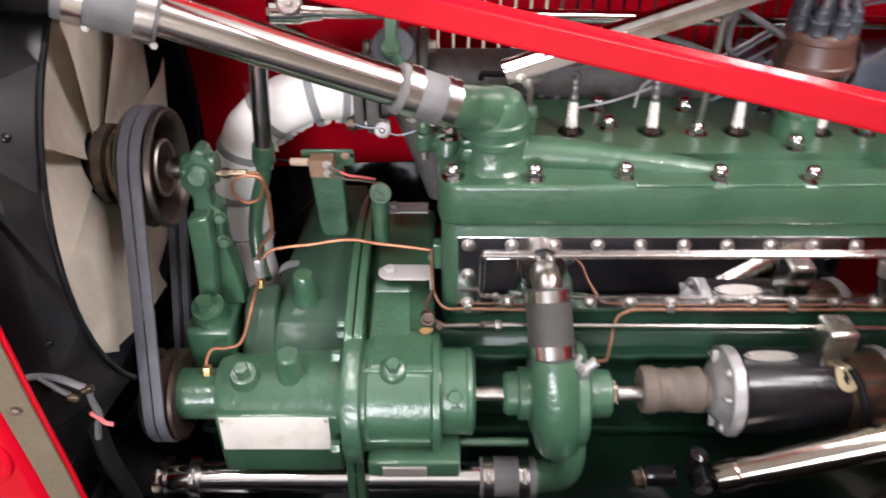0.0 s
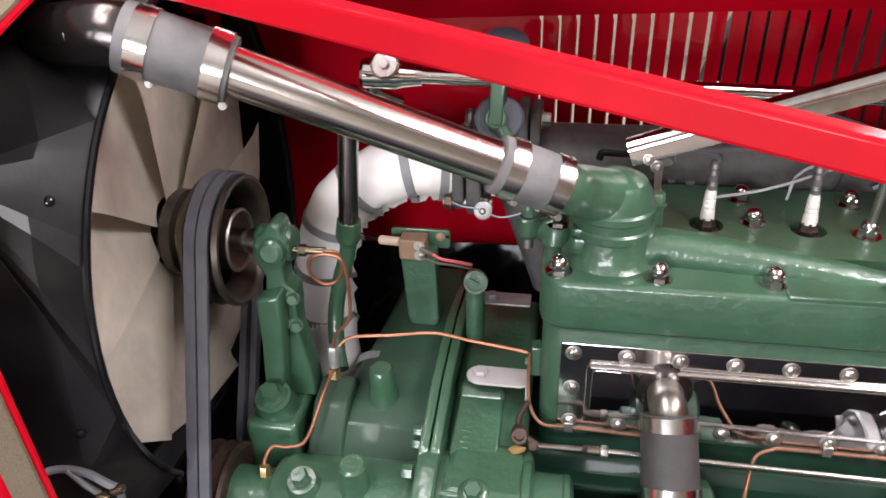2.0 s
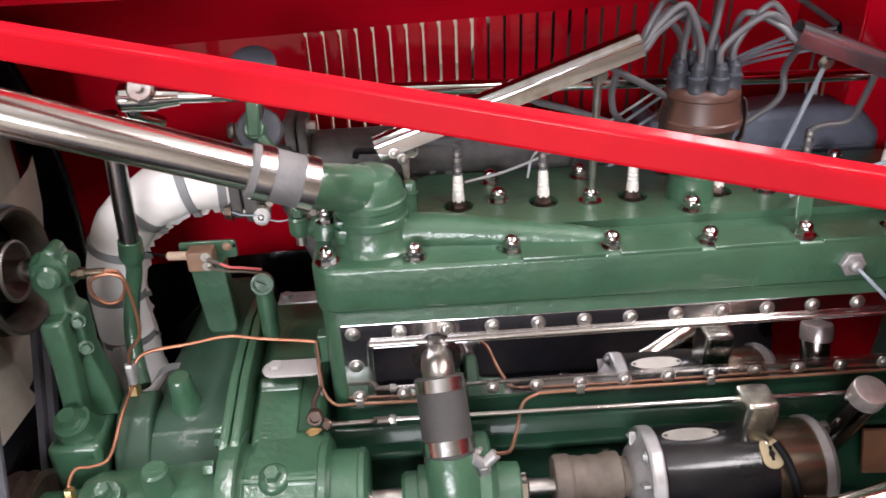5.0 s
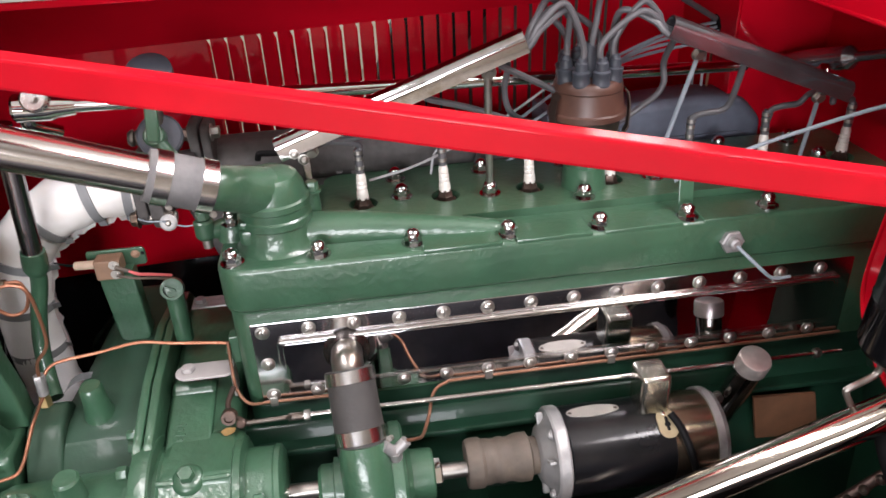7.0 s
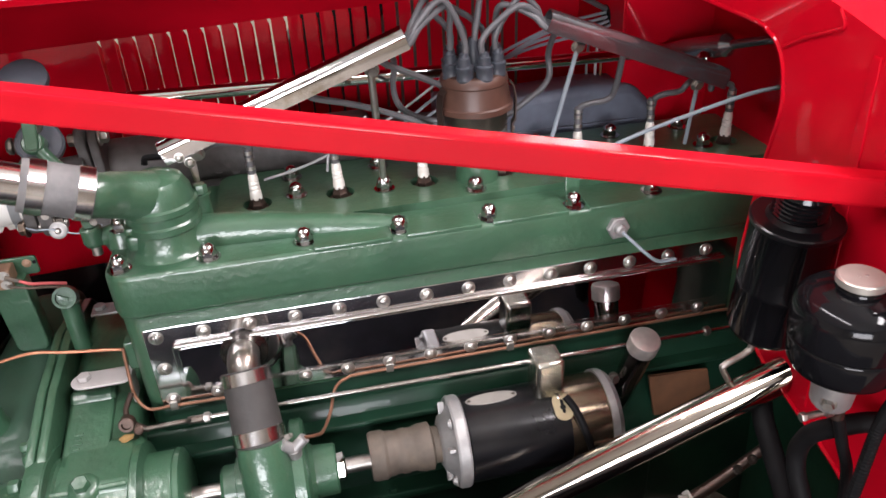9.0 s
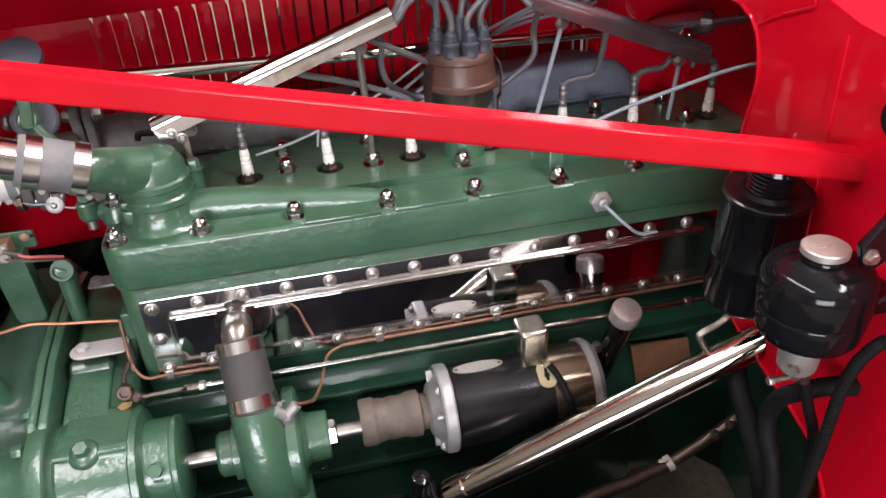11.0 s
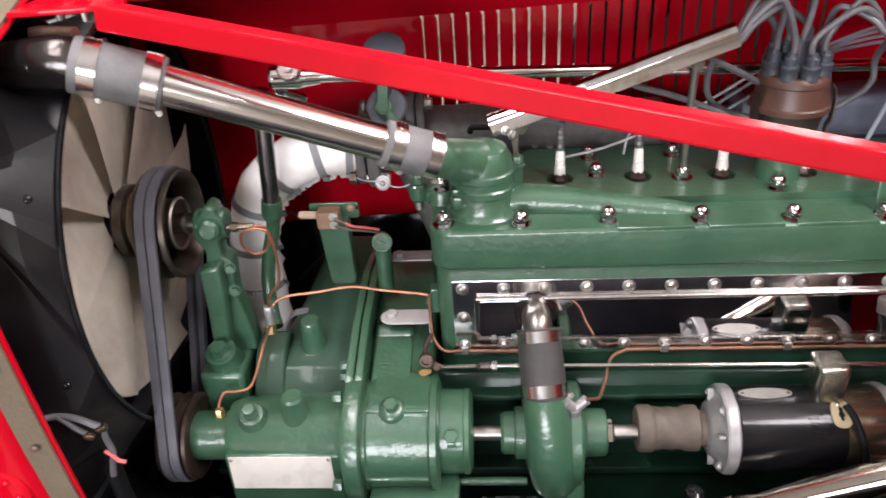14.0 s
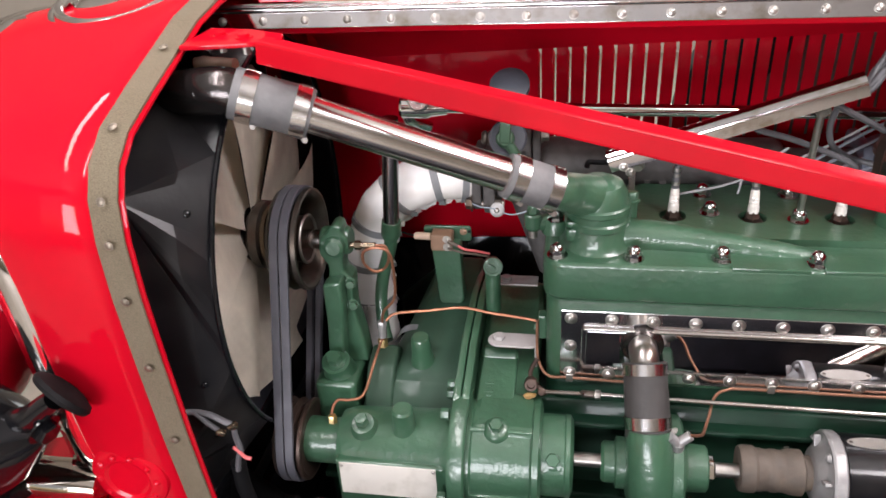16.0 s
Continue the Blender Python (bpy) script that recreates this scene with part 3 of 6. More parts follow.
# wire-spoked spare wheel on the far side, seen through the louvres
WX, WY, WZ, WR = 0.54, 1.21, 0.90, 0.36
spare = thing("spare_wheel", (WX, WY, WZ - WR), "spare wire wheel with a black tyre outside the louvres", "wheel")
part("tyre", lathe((WX, WY - 0.06, WZ), (0, 1, 0), [(0.02, 0.245), (0.005, 0.265), (0.0, 0.30), (0.012, 0.335), (0.035, 0.357), (0.06, 0.36), (0.085, 0.357), (0.108, 0.335), (0.12, 0.30), (0.115, 0.265), (0.10, 0.245)], 64), BLACKRUBBER, spare)
part("rim", lathe((WX, WY - 0.045, WZ), (0, 1, 0), [(0, 0.236), (0, 0.25), (0.09, 0.25), (0.09, 0.236)], 64), DARKSTEEL, spare)
part("hub", lathe((WX, WY - 0.05, WZ), (0, 1, 0), [(0, 0.0), (0, 0.04), (0.02, 0.05), (0.08, 0.05), (0.1, 0.035), (0.1, 0)], 32), DARKSTEEL, spare)
for k in range(40):
    a0, a1 = radians(9 * k), radians(9 * k + (14 if k % 2 else -14))
    yo = 0.028 if k % 4 < 2 else -0.03
    part("spoke", rod((WX + 0.05 * math.cos(a0), WY + yo, WZ + 0.05 * math.sin(a0)), (WX + 0.237 * math.cos(a1), WY + yo * 0.2, WZ + 0.237 * math.sin(a1)), 0.0022, 6), DARKSTEEL, spare)
solid("far_wing", prism([(-0.2, 0.40), (0.1, 0.50), (0.3, 0.5405), (0.78, 0.5405), (1.2, 0.50), (1.2, 0.485), (0.78, 0.518), (0.3, 0.518), (0.1, 0.485), (-0.2, 0.385)], "y", 1.12, 1.55, 0.002), RED, "red far front wing carrying the spare wheel", "wing")

# firewall and cowl
firewall = thing("firewall", (0.66, 0.6, 0.45), "glossy red firewall with a recess for the engine", "firewall", kind="structure")
opening = [(0.345, 0.45), (0.36, 0.70), (0.396, 0.777), (0.434, 0.797), (0.477, 0.807), (0.54, 0.822), (0.575, 0.845), (0.60, 0.88), (0.606, 0.92), (0.594, 1.022), (0.584, 1.077), (0.588, 1.108), (0.60, 1.130), (0.62, 1.142), (0.666, 1.148)]
part("front_plate", prism([(0.20, 0.45), *opening, (0.93, 1.15), (0.93, 0.6), (1.09, 0.6), (1.09, 1.10), (1.0, 1.17), (0.9, 1.20), (0.77, 1.215), (0.60, 1.196), (0.52, 1.178), (0.47, 1.166), (0.30, 1.15), (0.20, 1.13)], "x", 0.642, 0.648, 0.001), RED, firewall)
bm = bmesh.new()
rim = opening + [(0.93, 1.151), (0.93, 0.45)]
lo = [bm.verts.new((0.645, y, z)) for y, z in rim]
hi = [bm.verts.new((0.775, y + 0.004, z - 0.004)) for y, z in rim]
for i in range(len(rim) - 1):
    bm.faces.new((lo[i], lo[i + 1], hi[i + 1], hi[i]))
bm.faces.new(hi)
bmesh.ops.recalc_face_normals(bm, faces=bm.faces)
bmesh.ops.solidify(bm, geom=bm.faces[:], thickness=0.002)
part("recess", bm, RED, firewall, sharp=0.9)
part("cowl_bead", sweep([(0.641, 0.596, 1.134), (0.641, 0.57, 1.148), (0.641, 0.54, 1.160), (0.641, 0.524, 1.168), (0.641, 0.532, 1.180)], 0.0018, 8), RED, firewall)
bm = sweep([(0.642, y, z) for y, z in opening] + [(0.642, 0.93, 1.151)], 0.0024, 8, 6)
part("recess_lip", bm, RED, firewall)
part("stiffening_rib", prism([(0.470, 0.82), (0.492, 0.82), (0.487, 1.155), (0.478, 1.155)], "x", 0.6405, 0.6425, 0.001), RED, firewall)
bm = bmesh.new()
q = [(0.642, 0.20, 1.13), (0.642, 0.30, 1.15), (0.642, 0.47, 1.166), (0.642, 0.52, 1.178), (0.642, 0.60, 1.196), (0.642, 0.77, 1.215), (0.642, 0.90, 1.20), (0.642, 1.02, 1.17), (0.642, 1.10, 1.11), (0.642, 1.13, 0.95), (0.642, 1.14, 0.6)]
lo = [bm.verts.new(c) for c in q]
hi = [bm.verts.new((1.2, c[1] - 0.02, c[2] + 0.06)) for c in q]
for i in range(len(q) - 1):
    bm.faces.new((lo[i], lo[i + 1], hi[i + 1], hi[i]))
bmesh.ops.recalc_face_normals(bm, faces=bm.faces)
bmesh.ops.solidify(bm, geom=bm.faces[:], thickness=0.003)
part("cowl_top", bm, RED, firewall, sharp=1.0)

# dark splash shields and chassis below
splash = thing("splash_shield", (0.1, 1.02, 0.48), "glossy black inner splash shield beside the engine", "splash shield")
part("panel", prism([(1.085, 0.765), (1.09, 0.765), (1.06, 0.62), (0.98, 0.48), (0.96, 0.48), (1.05, 0.62)], "x", -0.45, 0.64, 0.001), BLACK, splash)
part("rolled_edge", rod((-0.45, 1.0845, 0.767), (0.64, 1.0845, 0.767), 0.004, 12), BLACK, splash)
solid("chassis_rail", box(-0.6, 1.2, 0.97, 1.03, 0.38, 0.52, 0.006), BLACK, "black chassis rail on the far side", "chassis rail")
solid("chassis_rail", box(-0.6, 1.2, 0.46, 0.52, 0.36, 0.49, 0.006), BLACK, "black chassis rail below the engine bay", "chassis rail")
solid("undertray", box(-0.44, 0.64, 0.50, 0.98, 0.36, 0.37, 0.001), BLACK, "black undertray below the engine", "undertray")

# added out of sight; its black darkens what the polished cover mirrors
solid("added_wing_cover", prism([(0.44, 0.40), (0.455, 0.40), (0.42, 0.56), (0.38, 0.655), (0.32, 0.695), (0.20, 0.715), (0.02, 0.70), (-0.12, 0.62), (-0.2, 0.45), (-0.21, 0.45), (-0.13, 0.63), (0.015, 0.715), (0.20, 0.73), (0.33, 0.71), (0.392, 0.665), (0.432, 0.57)], "x", -0.40, 0.64, 0.001), MATBLACK, "black cover over the wing, added to darken reflections", "wing cover")
solid("toe_board", box(0.745, 0.765, 0.50, 0.92, 0.30, 0.80, 0.002), DEEPGREEN, "dark green toe board behind the firewall", "toe board")
pan = thing("oil_pan", (0.15, 0.81, 0.42), "dark green oil pan below the engine", "oil pan")
part("pan_body", prism([(0.663, 0.42), (0.660, 0.60), (0.664, 0.612), (0.97, 0.612), (0.97, 0.42)], "x", -0.30, 0.60, 0.008, 3), DEEPGREEN, pan)
part("pan_flange", box(-0.303, 0.603, 0.648, 0.975, 0.611, 0.622, 0.003), DEEPGREEN, pan)
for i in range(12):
    part("flange_bolt", hexbolt((-0.27 + 0.075 * i, 0.6545, 0.622), (0, 0, 1), 0.0055, 0.006), DEEPGREEN, pan)
solid("radiator_apron", box(-0.456, -0.446, 0.45, 1.08, 0.34, 0.66, 0.002), MATBLACK, "dull black apron below the radiator", "apron")
solid("cross_member", box(-0.43, -0.24, 0.50, 1.0, 0.44, 0.55, 0.01, 3), BLACK, "black front chassis cross member", "cross member")

# brace bar from the radiator shell to the cowl
BL, BR = V((-0.285, 0.6445, 1.212)), V((0.66, 0.4345, 1.0605))
brace = thing("brace_bar", (-0.285, 0.655, 1.18), "red painted steel brace bar across the engine bay", "brace bar")
d = (BR - BL).normalized()
side = d.cross(V((0, 0, 1))).normalized()
upv = side.cross(d)
bm = bmesh.new()
bmesh.ops.create_cube(bm, size=1, matrix=Matrix.Diagonal((0.021, 0.0245, (BR - BL).length, 1)))
bevel(bm, 0.003, 2)
rot = Matrix((side, upv, d)).transposed().to_4x4()
bm.transform(Matrix.Translation((BL + BR) / 2) @ rot)
part("bar", bm, BARRED, brace)
part("bracket", prism([(-0.362, 0.70), (-0.362, 0.625), (-0.30, 0.632), (-0.262, 0.645), (-0.268, 0.668), (-0.31, 0.69)], "z", 1.217, 1.222, 0.001), RED, brace)
for x, y in ((-0.335, 0.665), (-0.305, 0.655)):
    part("bolt", hexbolt((x, y, 1.222), (0, 0, 1), 0.0065, 0.004), RED, brace)
    part("bolt_end", rod((x, y, 1.217), (x, y, 1.205), 0.004, 10), STEEL, brace)

def plate_with_holes(outline, holes, z0, z1):
    """A flat plate with round holes, from z0 up to z1."""
    bm = bmesh.new()
    loops = []
    for pts in [outline] + [arc(x, y, r, 0, 360, 28)[:-1] for x, y, r in holes]:
        vs = [bm.verts.new((u, v, z1)) for u, v in pts]
        loops += [bm.edges.new((vs[i], vs[(i + 1) % len(vs)])) for i in range(len(vs))]
    bmesh.ops.triangle_fill(bm, edges=loops, use_beauty=True)
    for x, y, r in holes:
        inner = [f for f in bm.faces if (f.calc_center_median().xy - V((x, y))).length < r * 0.97]
        bmesh.ops.delete(bm, geom=inner, context="FACES_ONLY")
    rim = [e for e in bm.edges if len(e.link_faces) == 1]
    made = bmesh.ops.extrude_edge_only(bm, edges=rim)["geom"]
    for v in made:
        if isinstance(v, bmesh.types.BMVert):
            out = any((V((v.co.x - x, v.co.y - y)).length - r) ** 2 < 1e-8 for x, y, r in holes)
            v.co.z = z0
            for x, y, r in holes:
                if out and abs(V((v.co.x - x, v.co.y - y)).length - r) < 1e-4:
                    v.co.x, v.co.y = x + (v.co.x - x) * 0.85, y + (v.co.y - y) * 0.85
    return bm


# ---- engine ----
engine = thing("engine", (0.3, 0.8, 0.4), "long straight engine in glossy green enamel", "engine")
part("block", prism(rounded(-0.002, 0.78, 0.700, 0.905, 0.022), "z", 0.768, 0.8925, 0.0015), GREEN, engine)
# bottom strip of the block, in a darker green than its sides
part("block_skirt", prism(rounded(-0.002, 0.78, 0.7005, 0.905, 0.022), "z", 0.735, 0.768, 0.0015), DEEPGREEN, engine, "darker green lower edge")
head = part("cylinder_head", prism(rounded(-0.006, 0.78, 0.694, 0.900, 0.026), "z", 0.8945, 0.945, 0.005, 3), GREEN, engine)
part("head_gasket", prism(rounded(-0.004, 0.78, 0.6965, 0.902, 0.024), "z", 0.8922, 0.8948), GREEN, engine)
part("crankcase", prism([(0.66, 0.42), (0.67, 0.60), (0.684, 0.70), (0.690, 0.722), (0.698, 0.738), (0.94, 0.738), (0.94, 0.42)], "x", -0.02, 0.78, 0.004, 3), DEEPGREEN, engine)
part("crankcase_flange", box(-0.02, 0.78, 0.672, 0.70, 0.714, 0.722, 0.003), DEEPGREEN, engine)
# raised deck behind the near row of nuts and the tapering water passage
part("deck", plate_with_holes(rounded(0.105, 0.78, 0.752, 0.90, 0.02), [(x, 0.807, 0.0165) for x in (0.15, 0.245, 0.345, 0.44, 0.536, 0.631, 0.733)], 0.944, 0.954), GREEN, engine)
bm = sweep([(0.06, 0.757, 0.952), (0.13, 0.752, 0.952), (0.2, 0.744, 0.948), (0.27, 0.735, 0.943), (0.31, 0.728, 0.939)], lambda s: 0.023 - 0.012 * s, 20, 6)
part("water_passage", bm, GREEN, head)
for x0, x1 in ((0.205, 0.289), (0.303, 0.386), (0.398, 0.485), (0.508, 0.58)):
    part("raised_pad", box(x0, x1, 0.6945, 0.731, 0.940, 0.9468, 0.0018, 2), GREEN, head)
NUTS = [(0.0105, 0.714), (0.0985, 0.712), (0.197, 0.716), (0.298, 0.712), (0.397, 0.709), (0.494, 0.708), (0.59, 0.715), (0.195, 0.815), (0.296, 0.80), (0.397, 0.765), (0.492, 0.80), (0.588, 0.80), (0.70, 0.80), (0.192, 0.868), (0.298, 0.868), (0.40, 0.868), (0.503, 0.868), (0.605, 0.868), (0.70, 0.868)]
nut = None
for x, y in NUTS:
    z = 0.945 if y < 0.74 or x < 0.1 else 0.954
    if nut is None:
        nut = part("acorn_nut", hexbolt((x, y, z), (0, 0, 1), 0.0092, 0.0088, True, True), NUTCHROME, head)
        nut_at = V((x, y, z))
    else:
        o = nut.copy()
        scene.collection.objects.link(o)
        o.location = nut.location + V((x, y, z)) - nut_at

part("rear_boss", lathe((0.006, 0.776, 0.944), (0, 0, 1), [(0, 0.017), (0.014, 0.0145), (0.0185, 0.012), (0.0185, 0)], 24), GREEN, head)
o = nut.copy()
scene.collection.objects.link(o)
o.location = nut.location + V((0.0065, 0.7755, 0.9615)) - nut_at
# chrome side cover
cover = part("side_cover", prism(rounded(0.0165, 0.70, 0.773, 0.877, 0.003), "y", 0.6985, 0.7008, 0.0008), COVERCHROME, engine, "polished chrome side cover")
part("raised_rim", prism(rounded(0.042, 0.685, 0.791, 0.857, 0.008), "y", 0.6973, 0.6990, 0.0012, 3), COVERCHROME, cover)
bm = prism(rounded(0.0475, 0.680, 0.796, 0.850, 0.006), "y", 0.6960, 0.6988, 0.0006)
bm.transform(Matrix.Translation((0, 0.6962, 0.8225)) @ Matrix.Rotation(radians(1.6), 4, "X") @ Matrix.Translation((0, -0.6962, -0.8225)))
part("mirror_panel", bm, MIRROR, cover)
part("bright_bead", rod((0.044, 0.6955, 0.8535), (0.684, 0.6955, 0.8535), 0.0032, 12, 0.002), NICKEL, cover)
def slotted_screw(r, h):
    """A round-headed screw with its slot on a washer, standing at the origin and pointing along -y."""
    bms = [lathe((0, 0, 0), (0, -1, 0), [(0, r * 1.38), (0.0009, r * 1.38), (0.0012, r * 1.2)], 20)]
    for s in (1, -1):
        bm = lathe((0, 0, 0), (0, -1, 0), [(0.001, r), (h * 0.45, r * 0.98), (h * 0.75, r * 0.8), (h * 0.95, r * 0.45), (h, 0)], 20)
        bmesh.ops.bisect_plane(bm, geom=bm.verts[:] + bm.edges[:] + bm.faces[:], plane_co=(0, 0, 0.0007 * s), plane_no=(0, 0, s), clear_inner=True)
        bmesh.ops.holes_fill(bm, edges=[e for e in bm.edges if len(e.link_faces) == 1])
        bms.append(bm)
    return join(*bms)


screw_mesh = finish(slotted_screw(0.0057, 0.0038), "cover_bolt", BOLT, 0.7)
turns = random.Random(9)
for i in range(14):
    for z in ((0.866, 0.7835) if i else (0.866, 0.825, 0.7835)):
        if z < 0.8 and i == 2:
            continue
        o = new("cover_bolt", screw_mesh)
        o.parent = cover
        o.location = V((0.029 + 0.0485 * i, 0.6985, z)) - base_of(cover)
        o.rotation_euler = (0, turns.uniform(0, 3.1), 0)

# thermostat housing and outlet
TUBE_A, TUBE_B = V((-0.24, 0.6454, 1.1435)), V((-0.042, 0.691, 1.057))
td = (TUBE_B - TUBE_A).normalized()
house = part("thermostat_housing", join(
    lathe((0.056, 0.755, 0.944), (0, 0, 1), [(0, 0.046), (0.004, 0.041), (0.012, 0.038), (0.026, 0.0365), (0.028, 0.039), (0.035, 0.039), (0.037, 0.037), (0.045, 0.037), (0.047, 0.0385), (0.053, 0.0385), (0.055, 0.036), (0.068, 0.034), (0.078, 0.028), (0.084, 0.016), (0.086, 0)], 40),
    sweep([TUBE_B + td * 0.04, TUBE_B + td * 0.06, (0.025, 0.724, 1.022), (0.05, 0.745, 1.008)], lambda s: 0.0195 + 0.006 * s, 24, 6),
    prism(rounded(0.019, 0.047, 0.728, 0.760, 0.006), "z", 0.955, 0.972, 0.003),
    prism(rounded(0.0195, 0.045, 0.7285, 0.758, 0.005), "z", 0.9735, 0.9815, 0.002),
    hexbolt((0.0315, 0.7415, 0.9815), (0, 0, 1), 0.0082, 0.0095, False),
    hexbolt((0.0965, 0.773, 0.990), (0, 0, 1), 0.0072, 0.012),
    lathe((0.093, 0.775, 0.945), (0, 0, 1), [(0, 0.012), (0.045, 0.011), (0.049, 0.007), (0.049, 0)], 16)), GREEN, head)
part("stud_lug", sweep([(-0.021, 0.772, 0.957), (-0.008, 0.777, 0.955), (0.01, 0.790, 0.953), (0.04, 0.795, 0.953)], lambda s: 0.0085 + 0.006 * s, 18), GREEN, house)
part("flange_stud", join(lathe((-0.0216, 0.7705, 0.949), (0, 0, 1), [(0, 0.0085), (0.004, 0.011), (0.020, 0.011), (0.022, 0.0085)], 18), hexbolt((-0.0216, 0.7705, 0.971), (0, 0, 1), 0.0075, 0.008, False, True)), GREEN, house)
part("flange_stud", rod((-0.0216, 0.7705, 0.95), (-0.0216, 0.7705, 0.938), 0.0055, 12), STEEL, house)
strip = thing("cable_strip", (0.498, 0.724, 0.946), "narrow green upright strip beside a chrome nut", "bracket")
part("upright", obox((0.499, 0.727, 0.972), (0.017, 0.003, 0.056), (-14, 4, 0), 0.001), GREEN, strip)
part("foot", box(0.489, 0.507, 0.714, 0.727, 0.9452, 0.9475, 0.0008), GREEN, strip)
# ---- cooling pipes ----
def clamp(parent, p, d, r, w, band=SATINCHROME):
    part("clamp_band", lathe(V(p) - V(d) * w / 2, d, [(0, r - 0.003), (0, r + 0.0005), (w, r + 0.0005), (w, r - 0.003)], 36), band, parent, "bright hose clamp band")


def clamp_screw(parent, p, d, out, r):
    n = V(d).cross(V(out)).normalized()
    c = V(p) + V(out).normalized() * (r + 0.004)
    part("clamp_screw", join(rod(c - n * 0.008 - V(out).normalized() * 0.002, c + n * 0.007 - V(out).normalized() * 0.002, 0.0018, 10), hexbolt(c + n * 0.006 - V(out).normalized() * 0.002, n, 0.003, 0.0035, False), rod(c - n * 0.005 - V(out).normalized() * 0.002, c - n * 0.001 - V(out).normalized() * 0.002, 0.0032, 12)), STEEL, parent, "clamp screw")


top_hose = thing("top_radiator_pipe", (-0.13, 0.67, 1.03), "polished top radiator pipe with rubber hose joints", "radiator pipe")
part("tube", rod(TUBE_A - td * 0.02, TUBE_B + td * 0.02, 0.0195, 40), NICKEL, top_hose)
part("hose", lathe(TUBE_B - td * 0.004, td, [(0, 0.0205), (0, 0.0245), (0.004, 0.025), (0.058, 0.025), (0.062, 0.0245), (0.062, 0.02)], 36), RUBBER, top_hose)
for a in (0.009, 0.050):
    clamp(top_hose, TUBE_B + td * a, td, 0.0258, 0.014)
    clamp_screw(top_hose, TUBE_B + td * a, td, (0.1, -0.3, -1), 0.0258)
NECK = V((-0.312, 0.628, 1.172))
nd = (TUBE_A - NECK).normalized()
part("hose", lathe(NECK - nd * 0.004, nd, [(0, 0.0205), (0, 0.0265), (0.003, 0.027), (0.078, 0.026), (0.081, 0.0255), (0.081, 0.02)], 36), RUBBER, top_hose)
for a in (0.012, 0.066):
    clamp(top_hose, NECK + nd * a, nd, 0.0275, 0.015)
    clamp_screw(top_hose, NECK + nd * a, nd, (0.1, -0.3, -1), 0.0275)
part("radiator_neck", sweep([NECK + nd * 0.02, NECK - nd * 0.01, (-0.35, 0.630, 1.174), (-0.385, 0.645, 1.167), (-0.42, 0.67, 1.152), (-0.45, 0.69, 1.142)], lambda s: 0.0222 + 0.0022 * math.sin(3.0 * s + 0.6), 28, 8), NECKBLACK, top_hose, "black cast radiator neck")
for i in range(4):
    part("cast_bar", box(-0.348 + 0.0065 * i, -0.345 + 0.0065 * i + 0.0015 * (i % 2), 0.6035, 0.606, 1.1745, 1.1805, 0.0006), NECKBLACK, top_hose)
overflow = thing("overflow_union", (-0.36, 0.67, 1.18), "black ridged overflow union with a tan sleeve", "fitting")
part("union", lathe((-0.405, 0.69, 1.193), (0.93, -0.3, 0.02), [v for i in range(6) for v in ((0.007 * i, 0.0095), (0.007 * i + 0.002, 0.0115), (0.007 * i + 0.005, 0.0115))] + [(0.045, 0.009)], 20), BLACKRUBBER, overflow)
part("sleeve", rod((-0.372, 0.672, 1.192), (-0.325, 0.666, 1.190), 0.0078, 18, 0.001), TANSLEEVE, overflow, "tan fibre sleeve")

low = thing("bottom_radiator_pipe", (-0.1, 0.6, 0.57), "polished bottom radiator pipe with hose joints", "radiator pipe")
part("tube", rod((-0.345, 0.60, 0.588), (0.06, 0.60, 0.588), 0.0195, 32), CHROME, low)
part("hose", lathe((0.045, 0.60, 0.588), (1, 0, 0), [(0, 0.02), (0, 0.0245), (0.068, 0.0245), (0.068, 0.02)], 32), RUBBER, low)
part("hose", sweep([(-0.335, 0.60, 0.588), (-0.36, 0.602, 0.588), (-0.39, 0.62, 0.585), (-0.44, 0.65, 0.58)], 0.0245, 24), BLACKRUBBER, low)
for x in (0.055, 0.098, -0.30, -0.342):
    clamp(low, (x, 0.60, 0.588), (1, 0, 0), 0.0255, 0.013)
    clamp_screw(low, (x, 0.60, 0.588), (1, 0, 0), (0, -0.6, 0.8), 0.0255)

# ---- accessory shaft: drive housing, water pump, generator ----
AY, AZ = 0.63, 0.702
X = (1, 0, 0)
drive = thing("accessory_drive", (-0.12, AY, 0.6), "green accessory drive housing with bolted flange", "drive housing")
part("nose", lathe((-0.313, AY, AZ), X, [(0, 0.027), (0.003, 0.030), (0.052, 0.030), (0.056, 0.042), (0.07, 0.047), (0.19, 0.051), (0.205, 0.058)], 40), GREEN, drive)
part("gear_case", join(lathe((-0.098, AY, AZ), X, [(0, 0.064), (0.09, 0.062), (0.094, 0.056), (0.096, 0.0)], 40), box(-0.09, -0.002, 0.60, 0.68, 0.66, 0.765, 0.012, 3)), GREEN, drive)
part("end_housing", lathe((-0.006, AY, AZ + 0.004), X, [(0, 0.0505), (0.032, 0.0500), (0.034, 0.0512), (0.039, 0.0505), (0.043, 0.044), (0.044, 0.0)], 40), GREEN, drive)
part("end_rib", lathe((-0.014, AY, AZ), X, [(0, 0.0622), (0.003, 0.0672), (0.010, 0.0672), (0.013, 0.060)], 48), GREEN, drive)
part("front_rib", lathe((-0.092, AY, AZ), X, [(0, 0.0665), (0.006, 0.0665), (0.009, 0.063)], 48), GREEN, drive)
